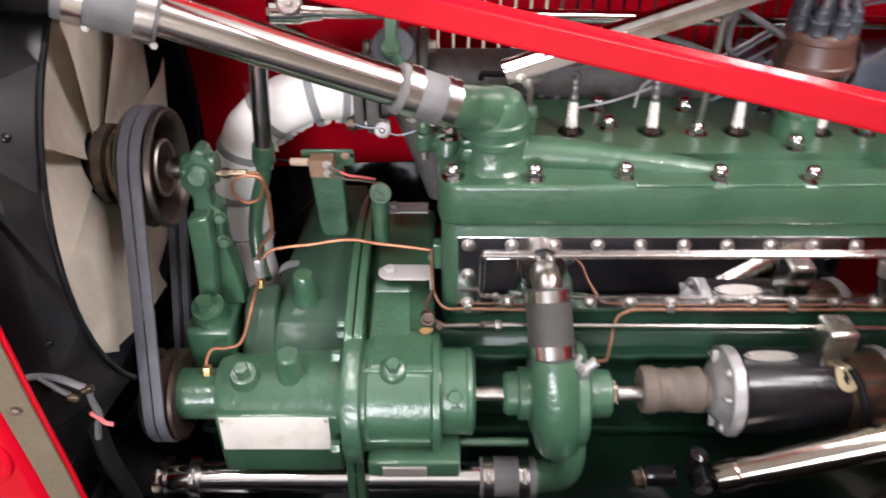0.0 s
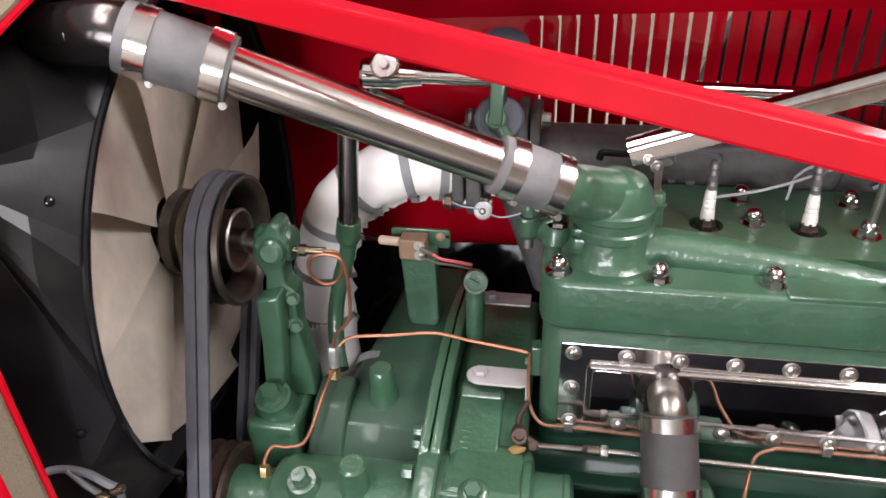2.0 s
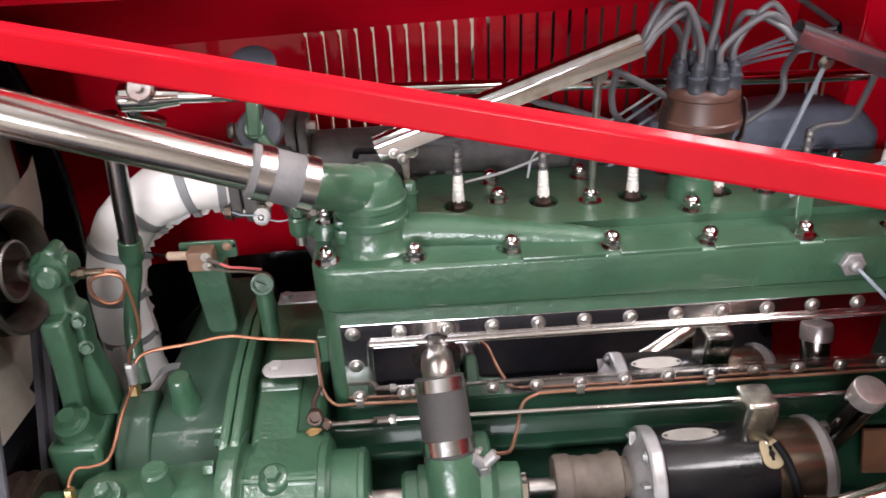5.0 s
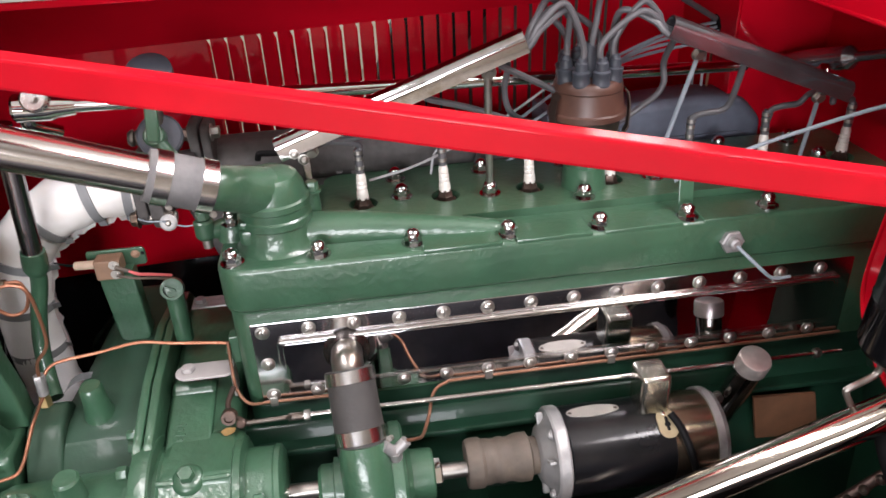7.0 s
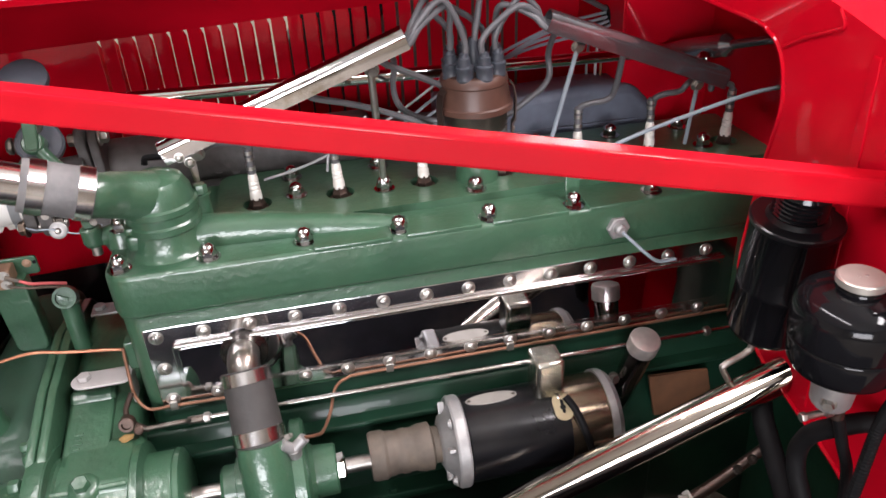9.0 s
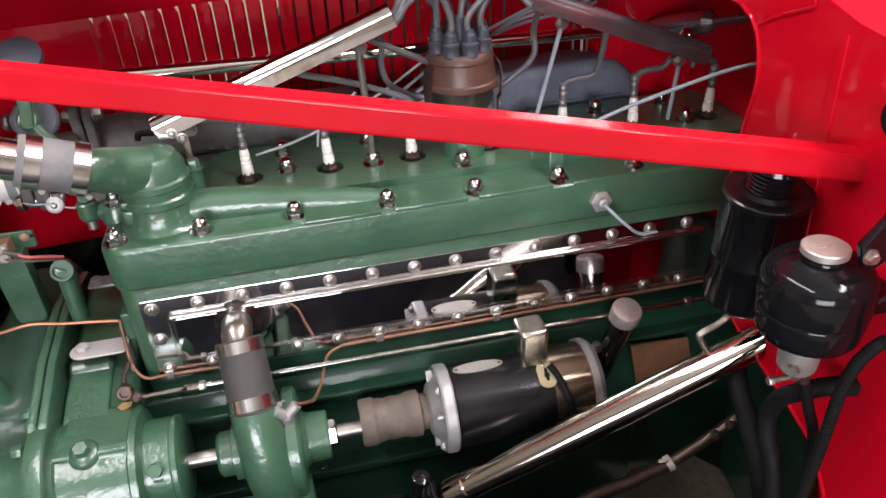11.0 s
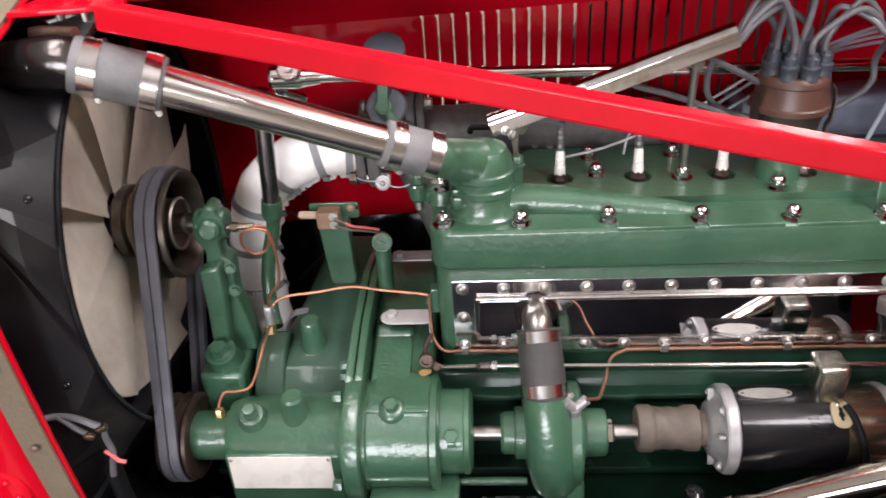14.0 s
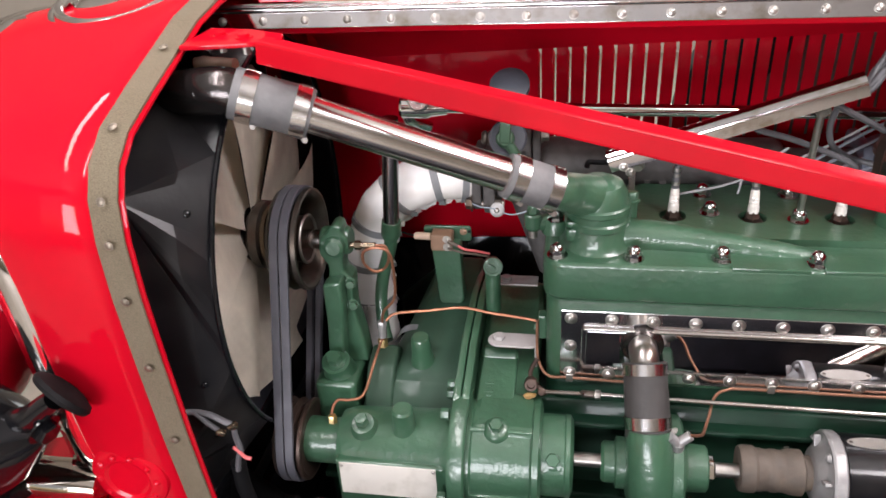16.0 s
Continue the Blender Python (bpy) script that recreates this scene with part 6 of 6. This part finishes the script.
PLUGX = (0.15, 0.245, 0.345, 0.44, 0.536, 0.631, 0.733)
plug = thing("spark_plug", (PLUGX[0], 0.807, 0.947), "spark plug with a white ceramic insulator", "spark plug", "spark plugs")
part("hex_body", join(lathe((PLUGX[0], 0.807, 0.945), (0, 0, 1), [(0, 0.0098), (0.010, 0.0098), (0.012, 0.0082), (0.018, 0.0074)], 6), lathe((PLUGX[0], 0.807, 0.945), (0, 0, 1), [(0, 0.0125), (0.004, 0.0125), (0.005, 0.011)], 20)), BROWNSTEEL, plug, "browned steel body")
part("insulator", lathe((PLUGX[0], 0.807, 0.961), (0, 0, 1), [(0, 0.0070), (0.008, 0.0066), (0.0105, 0.0062), (0.0118, 0.0051), (0.0130, 0.0061), (0.0155, 0.0061), (0.0168, 0.0050), (0.0180, 0.0060), (0.0205, 0.0059), (0.0218, 0.0049), (0.023, 0.0057), (0.027, 0.0054), (0.031, 0.0044), (0.033, 0)], 20), CERAMIC, plug, "white ceramic insulator")
part("terminal", lathe((PLUGX[0], 0.807, 0.99), (0, 0, 1), [(0, 0.0036), (0.003, 0.0048), (0.030, 0.0045), (0.032, 0.003)], 16), WIRE, plug, "grey cable shoe")
for z in (0.997, 1.008, 1.015):
    part("shoe_band", lathe((PLUGX[0], 0.807, z), (0, 0, 1), [(0, 0.0042), (0, 0.0051), (0.004, 0.0051), (0.004, 0.0042)], 16), STEEL, plug)
tilt = random.Random(4)
for x in PLUGX[1:]:
    copy_thing(plug, pose(x, 0.807, 0.947, tilt.uniform(-2, 2), tilt.uniform(-2, 2), tilt.uniform(0, 60)))
for i, x in enumerate(PLUGX):
    if i < 4:
        p = LA.lerp(LB, min(0.9, max(0.08, (x - 0.12 - LA.x) / (LB.x - LA.x)))) - lu * 0.008
    else:
        p = RA.lerp(RB, min(0.95, max(0.05, (x - 0.03 - RA.x) / (RB.x - RA.x)))) - ru * 0.008
    path = [(x, 0.807, 1.012), (x, 0.807, 1.026), ((x + p.x) / 2 - 0.004, 0.80, max(1.034, (1.025 + p.z) / 2)), p - V((0, 0, 0.006)), p]
    if i in (4, 5):
        q = RA.lerp(RB, (x + 0.038 - RA.x) / (RB.x - RA.x)) - ru * 0.004
        path = [(x, 0.807, 1.012), (x + 0.002, 0.806, 1.022), (x + 0.014, 0.802, 1.027), (x + 0.030, 0.80, 1.029), (x + 0.039, 0.797, min(1.040, q.z - 0.012)), q - V((0, 0, 0.004)), q]
    solid("plug_lead", sweep(path, 0.0036, 8, 8), WIRE, "thin grey lead onto a spark plug", "plug lead", "plug leads")
solid("link_wire", sweep([(0.16, 0.84, 0.968), (0.21, 0.85, 0.975), (0.26, 0.86, 0.99), (0.33, 0.87, 1.02), (0.40, 0.88, 1.06)], 0.0016, 8), THINWIRE, "pale wire behind the spark plugs", "wire")
solid("link_wire", sweep([(0.235, 0.86, 0.96), (0.242, 0.865, 0.985), (0.265, 0.87, 1.0), (0.29, 0.87, 1.02)], 0.0016, 8), THINWIRE, "pale wire behind the spark plugs", "wire")
solid("choke_cable", sweep([(0.50, 0.76, 0.965), (0.57, 0.745, 1.0), (0.63, 0.72, 1.03), (0.70, 0.70, 1.055), (0.77, 0.69, 1.06)], 0.0023, 10), LIGHTWIRE, "pale grey control cable over the head", "cable")
for k in range(4):
    e = V((0.648, 0.985 - 0.004 * k, 1.085 - 0.004 * k))
    solid("dash_wire", sweep([e, e + V((-0.03, -0.012, 0.001 - 0.002 * k)), e + V((-0.10 - 0.02 * k, -0.03, -0.006 - 0.006 * k)), e + V((-0.22, -0.06, -0.045 - 0.012 * k)), e + V((-0.32, -0.08, -0.10 - 0.008 * k))], 0.0021, 8), LIGHTWIRE, "thin wire running to the firewall grommet", "wire", "dash wires")
for dx, dy, tone in ((0.0, 0.0, THINWIRE), (0.006, -0.004, DULLCOPPER), (-0.012, 0.003, WIRE)):
    solid("down_wire", sweep([(0.645, 0.985, 1.078), (0.632 + dx, 0.978 + dy, 1.068), (0.625 + dx, 0.97 + dy, 1.045), (0.623 + dx, 0.968 + dy, 1.0), (0.625 + dx, 0.965 + dy, 0.95)], 0.0018, 8), tone, "thin wire dropping from the firewall grommet", "wire", "dropping wires")
solid("wire_grommet", lathe((0.648, 0.985, 1.08), (-1, 0, 0), [(0, 0.016), (0.006, 0.016), (0.008, 0.012), (0.008, 0)], 20), BLACKRUBBER, "black grommet where wires enter the firewall", "grommet")
solid("lead_drop", sweep([(0.312, 0.79, 1.115), (0.322, 0.82, 1.095), (0.320, 0.83, 1.065), (0.326, 0.83, 1.041), (0.345, 0.83, 1.026), (0.366, 0.83, 1.019), (0.39, 0.82, 1.016)], 0.0036, 10), WIRE, "grey wire looping beside the distributor", "wire")
solid("lead_drop", sweep([(0.425, 0.81, 1.010), (0.458, 0.82, 1.022), (0.478, 0.82, 1.035), (0.495, 0.82, 1.047), (0.503, 0.82, 1.062), (0.501, 0.82, 1.086), (0.498, 0.79, 1.120)], 0.0036, 10), WIRE, "grey wire looping beside the distributor", "wire")

# ---- throttle rod, dashpot and pipes ----
throttle = thing("cross_rod", (0.2, 0.85, 1.08), "chrome control rod with a clamped end", "control rod")
R0, R1 = V((-0.168, 0.80, 1.0985)), V((0.648, 0.905, 1.048))
rdir = (R1 - R0).normalized()
part("rod", rod(R0, R1, 0.0075, 20), CHROME, throttle)
part("clamp_end", lathe(R0 - rdir * 0.018, rdir, [(0, 0.012), (0.003, 0.0145), (0.034, 0.0145), (0.04, 0.012), (0.058, 0.0095)], 24), CHROME, throttle)
part("clamp_lug", join(lathe(R0 + V((0.008, -0.004, 0.008)), (0, -0.9, 0.45), [(0, 0.0138), (0.009, 0.0138), (0.011, 0.0115), (0.011, 0)], 24), hexbolt(R0 + V((0.008, -0.014, 0.013)), (0, -0.9, 0.45), 0.005, 0.004, False)), SATINCHROME, throttle)
part("clamp_tail", sweep([R0 - rdir * 0.008 + V((0, 0, -0.008)), R0 - rdir * 0.006 + V((0, 0.004, -0.02)), R0 + V((0.012, 0.02, -0.034))], 0.008, 14), CHROME, throttle)
horn = thing("dashpot", (-0.055, 0.80, 0.98), "round grey discs carried on a green lever", "dashpot")
part("disc", lathe((-0.052, 0.815, 1.115), (0, -0.6, 0.8), [(0, 0.021), (0.003, 0.024), (0.010, 0.024), (0.013, 0.016), (0.013, 0)], 36), DARKSLATE, horn)
part("disc", lathe((-0.056, 0.815, 1.050), (0.15, -0.8, 0.6), [(0, 0.021), (0.003, 0.0235), (0.010, 0.0235), (0.012, 0.021), (0.012, 0)], 36), DARKSLATE, horn)
part("stem", rod((-0.052, 0.815, 1.117), (-0.056, 0.818, 1.05), 0.006, 12), STEEL, horn)
part("lever", join(obox((-0.0565, 0.7985, 1.079), (0.0135, 0.006, 0.052), (-22, 2, 0), 0.002), rod((-0.057, 0.795, 1.059), (-0.036, 0.79, 1.028), 0.0065, 14), lathe((-0.057, 0.803, 1.055), (0, -0.85, 0.5), [(0, 0.0115), (0.011, 0.0115), (0.0135, 0.0095), (0.0135, 0.005), (0.0155, 0.0045), (0.0155, 0)], 22)), GREEN, horn)
part("side_knob", lathe((-0.070, 0.815, 1.052), (-1, -0.1, 0.1), [v for i in range(3) for v in ((0.006 * i, 0.0065), (0.006 * i + 0.001, 0.0088), (0.006 * i + 0.004, 0.0088))] + [(0.019, 0.006), (0.019, 0)], 20), DARKSTEEL, horn, "ridged dark steel knob")

breather = thing("breather_pipe", (-0.23, 0.80, 0.78), "steel upright pipe in a green bent socket", "pipe")
part("steel_pipe", rod((-0.1975, 0.789, 1.088), (-0.2105, 0.7906, 0.938), 0.0105, 24), AGED, breather)
part("socket", lathe((-0.2095, 0.7906, 0.945), (-0.024, 0.02, -0.155), [(0, 0.0125), (0.012, 0.0135), (0.022, 0.0135), (0.03, 0.010)], 24), GREEN, breather)
part("green_pipe", sweep([(-0.2125, 0.793, 0.925), (-0.217, 0.797, 0.90), (-0.230, 0.80, 0.86), (-0.237, 0.795, 0.82), (-0.234, 0.78, 0.785), (-0.225, 0.76, 0.77)], 0.009, 16), GREEN, breather)

# copper oil pipes
solid("copper_oil_pipe", sweep([(-0.216, 0.725, 0.944), (-0.203, 0.726, 0.942), (-0.200, 0.728, 0.925), (-0.208, 0.729, 0.908), (-0.222, 0.727, 0.905), (-0.233, 0.725, 0.918), (-0.230, 0.722, 0.936), (-0.213, 0.721, 0.943), (-0.199, 0.722, 0.937), (-0.195, 0.724, 0.915), (-0.198, 0.727, 0.866), (-0.216, 0.73, 0.84), (-0.222, 0.735, 0.812)], 0.0019, 10), COPPER, "looped copper oil pipe to the fan bearing", "oil pipe", "copper oil pipes")
solid("copper_oil_pipe", sweep([(-0.222, 0.735, 0.812), (-0.205, 0.742, 0.829), (-0.158, 0.745, 0.835), (-0.113, 0.745, 0.842), (-0.076, 0.745, 0.836), (-0.021, 0.739, 0.8325), (-0.006, 0.735, 0.829)], 0.0019, 10), COPPER, "copper oil pipe crossing the timing case", "oil pipe", "copper oil pipes")
solid("copper_oil_pipe", sweep([(-0.223, 0.732, 0.795), (-0.225, 0.694, 0.786), (-0.234, 0.660, 0.758), (-0.251, 0.652, 0.753), (-0.267, 0.650, 0.753), (-0.273, 0.640, 0.744), (-0.271, 0.630, 0.734)], 0.0019, 10), COPPER, "copper oil pipe to the accessory drive", "oil pipe", "copper oil pipes")
solid("union_nut", hexbolt((-0.271, 0.631, 0.730), (0, 0.2, 1), 0.006, 0.012, False), BRASS, "brass union nut on the accessory drive", "fitting")
solid("copper_oil_pipe", sweep([(-0.013, 0.722, 0.845), (-0.013, 0.714, 0.815), (-0.010, 0.703, 0.793), (0.002, 0.694, 0.779), (0.025, 0.694, 0.7775), (0.07, 0.694, 0.7765), (0.12, 0.694, 0.7755)], 0.0019, 10), DULLCOPPER, "copper oil pipe along the chrome cover", "oil pipe", "copper oil pipes")
solid("copper_oil_pipe", sweep([(0.70, 0.6945, 0.7755), (0.45, 0.6945, 0.7755), (0.25, 0.6945, 0.7755), (0.22, 0.691, 0.7755), (0.205, 0.684, 0.769), (0.196, 0.66, 0.757), (0.186, 0.63, 0.759), (0.178, 0.612, 0.771), (0.167, 0.604, 0.778)], 0.0019, 10), DULLCOPPER, "copper oil pipe to the water pump", "oil pipe", "copper oil pipes")
tee = thing("pipe_tee", (-0.223, 0.734, 0.78), "silver tee joining thin copper pipes", "fitting")
part("tee_body", join(rod((-0.2225, 0.734, 0.796), (-0.222, 0.735, 0.818), 0.0058, 12), hexbolt((-0.222, 0.735, 0.812), (0, 0.1, 1), 0.0065, 0.009, False)), ALU, tee)
part("tee_nut", hexbolt((-0.223, 0.732, 0.780), (0, 0.1, 1), 0.007, 0.013, False), BRASS, tee, "brass nut")
for i in (0, 5, 8):
    solid("pipe_clip", box(0.0245 + 0.0483 * i, 0.0335 + 0.0483 * i, 0.6915, 0.6945, 0.7725, 0.784, 0.0010), STEEL, "small bright clip holding a copper pipe", "clip", "pipe clips")

control = thing("throttle_rod", (0.3, 0.672, 0.75), "thin steel throttle rod with forked ends", "control rod")
part("rod", rod((0.05, 0.672, 0.7715), (0.69, 0.672, 0.765), 0.0027, 12), NICKEL, control)
part("fork", join(sweep([(0.048, 0.6725, 0.7705), (0.043, 0.6665, 0.7755), (0.036, 0.6655, 0.7765), (0.0, 0.6655, 0.776), (-0.006, 0.666, 0.7755)], 0.0024, 10), sweep([(0.048, 0.6725, 0.7705), (0.043, 0.6785, 0.7655), (0.036, 0.6795, 0.7645), (0.0, 0.6795, 0.764), (-0.006, 0.679, 0.7645)], 0.0024, 10), rod((0.044, 0.6725, 0.7705), (0.06, 0.6725, 0.7705), 0.0045, 12)), DARKSTEEL, control, "worn steel clevis")
part("clevis_pin", join(rod((-0.004, 0.660, 0.7805), (-0.004, 0.684, 0.7605), 0.0036, 12), lathe((-0.004, 0.6605, 0.7800), (0, -0.77, 0.64), [(0, 0.0050), (0.002, 0.0050), (0.003, 0.0035), (0.003, 0)], 16)), BROWNSTEEL, control)
part("lever", sweep([(-0.012, 0.70, 0.80), (-0.02, 0.69, 0.785), (-0.015, 0.682, 0.775), (0.003, 0.672, 0.768)], 0.003, 10), BROWNSTEEL, control)
part("joint", lathe((-0.018, 0.68, 0.778), (0, -1, 0.3), [(0, 0.0085), (0.010, 0.0085), (0.011, 0.0075), (0.011, 0.005), (0.008, 0.0045), (0.008, 0)], 20), BROWNSTEEL, control)
part("nut", hexbolt((0.06, 0.6725, 0.7705), X, 0.006, 0.008, False), STEEL, control)
part("nut", hexbolt((0.655, 0.672, 0.7655), X, 0.006, 0.008, False), STEEL, control)
bm = bmesh.new()
rim = [bm.verts.new((0.0085 * math.cos(a) * (1 + 0.12 * math.sin(5 * a)), 0.004 * math.sin(a) * (1 + 0.2 * math.cos(3 * a)), 0.0012 * math.cos(2 * a))) for a in (2 * math.pi * i / 16 for i in range(16))]
mid = bm.verts.new((0, 0, 0.0018))
for i in range(16):
    bm.faces.new((rim[i], rim[(i + 1) % 16], mid))
bmesh.ops.solidify(bm, geom=bm.faces[:], thickness=0.0004)
bm.transform(pose(-0.019, 0.664, 0.7695, 40, -12, 0))
solid("dry_leaf", bm, OCHRE, "small dried ochre leaf caught below the throttle joint", "leaf")
bm = bmesh.new()
strip = [[bm.verts.new((-0.212 + 0.030 * i / 7 + 0.002 * j, 0.747 + 0.014 * (j - 0.5) * (1.1 - 0.1 * i) + 0.02 * i / 7, 0.781 + 0.006 * math.sin(i * 0.5) + 0.0045 * j * (i > 1) + 0.010 * i / 7)) for j in (0, 1)] for i in range(8)]
for lo, hi in zip(strip, strip[1:]):
    bm.faces.new((lo[0], lo[1], hi[1], hi[0]))
bmesh.ops.solidify(bm, geom=bm.faces[:], thickness=0.0006)
solid("torn_tape", bm, WRAPSEAM, "curled scrap of grey tape on the timing case", "tape")

temp = thing("temperature_probe", (0.54, 0.68, 0.91), "hexagon temperature probe with a pale wire", "probe")
part("hex_nut", join(hexbolt((0.541, 0.695, 0.918), (0.05, -1, 0.1), 0.0135, 0.008, False), lathe((0.541, 0.687, 0.919), (0.05, -1, 0.1), [(0, 0.007), (0.006, 0.0065), (0.008, 0.004), (0.008, 0)], 14)), ALU, temp)
part("wire", sweep([(0.541, 0.686, 0.919), (0.545, 0.675, 0.915), (0.565, 0.665, 0.895), (0.585, 0.672, 0.878), (0.61, 0.68, 0.872)], 0.002, 8), LIGHTWIRE, temp)

solid("brown_board", prism([(0.582, 0.720), (0.661, 0.714), (0.676, 0.650), (0.595, 0.655)], "y", 0.660, 0.664), BROWNCARD, "brown rectangular board low beside the crankcase", "board")

wires = thing("loose_wires", (-0.357, 0.510, 0.710), "loose cut wires with taped ends", "wires")
part("grey_wire", sweep([(-0.402, 0.49, 0.853), (-0.383, 0.505, 0.851), (-0.36, 0.507, 0.848), (-0.34, 0.505, 0.840), (-0.33, 0.505, 0.836)], 0.0036, 10), WIRE, wires)
part("thin_wire", sweep([(-0.375, 0.505, 0.851), (-0.362, 0.504, 0.838), (-0.348, 0.505, 0.825)], 0.003, 8), WIRE, wires)
part("dark_wire", sweep([(-0.332, 0.505, 0.838), (-0.334, 0.506, 0.82), (-0.332, 0.506, 0.80), (-0.338, 0.508, 0.785), (-0.343, 0.508, 0.765)], 0.0034, 8), WIRE, wires)
for x, z, a in ((-0.349, 0.826, 20), (-0.333, 0.837, -15)):
    part("taped_end", obox((x, 0.504, z), (0.012, 0.008, 0.008), (10, a, 10), 0.0025), BRONZE, wires)
part("red_end", sweep([(-0.338, 0.503, 0.806), (-0.332, 0.503, 0.799), (-0.327, 0.503, 0.792), (-0.320, 0.503, 0.790)], 0.0022, 8), REDWIRE, wires)
solid("lower_hose", sweep([(-0.345, 0.515, 0.77), (-0.348, 0.52, 0.72), (-0.345, 0.53, 0.64), (-0.35, 0.54, 0.54)], 0.009, 14), BLACKRUBBER, "dark flexible hose below the radiator", "hose")

steering = thing("steering_arm", (0.55, 0.565, 0.56), "rusty steel arm with a pale clip ring", "steering arm")
part("arm", sweep([(0.40, 0.505, 0.475), (0.42, 0.53, 0.53), (0.48, 0.56, 0.572), (0.55, 0.566, 0.584), (0.606, 0.57, 0.600), (0.65, 0.57, 0.628), (0.70, 0.572, 0.662)], lambda s: 0.0105 - 0.004 * s, 14), BROWNSTEEL, steering)
part("clip_ring", lathe((0.598, 0.5695, 0.5975), (1, 0.05, 0.45), [(0, 0.0078), (0, 0.0102), (0.008, 0.0102), (0.008, 0.0078)], 24), PLATE, steering, "pale clip ring")
part("clip_tail", obox((0.592, 0.567, 0.6085), (0.014, 0.005, 0.0025), (0, 10, 0), 0.001), PLATE, steering)
for x, z in ((0.655, 0.640), (0.672, 0.652), (0.690, 0.664)):
    part("grease_nipple", roundbolt((x, 0.563, z), (0, -0.5, 0.8), 0.005, 0.007), DARKSTEEL, steering)
solid("floor_mat", prism([(0.53, 0.60), (0.56, 0.63), (0.60, 0.655), (0.69, 0.662), (0.72, 0.62), (0.71, 0.56), (0.56, 0.57)], "z", 0.485, 0.50, 0.003), DUSTMAT, "dusty grey-brown felt pad low in the bay", "pad")

# tube and lever in the firewall recess
motor = thing("wiper_drive", (0.72, 0.85, 1.0), "dark glossy drive tube in the firewall recess", "wiper drive")
part("barrel", lathe((0.70, 0.925, 1.038), (0.03, -0.14, 0.045), [(0, 0.006), (0.004, 0.012), (0.05, 0.015), (0.12, 0.014), (0.13, 0.006), (0.22, 0.005)], 24), TARNISHED, motor)
part("ball", lathe((0.70, 0.825, 1.036), (0, -0.3, 1), [(0, 0.006), (0.012, 0.006), (0.014, 0.01), (0.022, 0.012), (0.03, 0.008), (0.032, 0)], 20), CHROME, motor)

# headlamp and wing ahead of the radiator shell
lamp = thing("headlamp", (-0.69, 0.55, 0.8), "red headlamp bowl with a chrome rim beside the shell", "headlamp")
part("bowl", lathe((-0.612, 0.55, 0.872), (-1, -0.05, 0.05), [(0, 0.0), (0.006, 0.03), (0.02, 0.055), (0.05, 0.08), (0.10, 0.095), (0.13, 0.098)], 40), RED, lamp)
part("rim", lathe((-0.742, 0.544, 0.879), (-1, -0.05, 0.05), [(0, 0.096), (0, 0.104), (0.012, 0.104), (0.018, 0.096)], 40), CHROME, lamp)
stand = thing("lamp_stand", (-0.5, 0.43, 0.7), "glossy black cast lamp stand with a round knob", "lamp stand")
part("bowl", lathe((-0.498, 0.43, 0.879), (-1, 0, -0.25), [(0, 0), (0.002, 0.010), (0.02, 0.026), (0.045, 0.046), (0.08, 0.064), (0.12, 0.072), (0.16, 0.068), (0.2, 0.04), (0.21, 0)], 36), BLACK, stand)
part("arm", sweep([(-0.470, 0.43, 0.927), (-0.485, 0.43, 0.916), (-0.510, 0.43, 0.898), (-0.55, 0.435, 0.884), (-0.60, 0.44, 0.88)], lambda s: 0.011 + 0.006 * s, 16), BLACK, stand)
part("cap", lathe((-0.468, 0.43, 0.926), (0.5, 0.62, 0.48), [(0, 0.011), (0.003, 0.014), (0.004, 0.031), (0.008, 0.033), (0.012, 0.031), (0.016, 0.021), (0.018, 0.010), (0.018, 0)], 32), BLACKRUBBER, stand, "dull black mushroom cap")
part("nut", hexbolt((-0.492, 0.425, 0.891), (0.8, -0.3, -0.4), 0.013, 0.012), BLACK, stand)
part("foot", lathe((-0.60, 0.43, 0.64), (0, 0, 1), [(0, 0.05), (0.03, 0.035), (0.15, 0.03), (0.18, 0.02)], 24), BLACK, stand)
solid("front_wing", prism([(-0.78, 0.52), (-0.73, 0.66), (-0.64, 0.74), (-0.54, 0.77), (-0.47, 0.74), (-0.47, 0.725), (-0.54, 0.755), (-0.63, 0.725), (-0.72, 0.65), (-0.77, 0.52)], "y", 0.10, 0.55, 0.002), RED, "glossy red front wing beside the shell", "wing")
solid("bumper", lathe((-0.72, 0.46, 0.782), (1, 0.02, -0.05), [(0, 0.02), (0.2, 0.026), (0.235, 0.022), (0.24, 0.0)], 24), STAYPLATE, "chrome bar before the radiator shell", "bar")
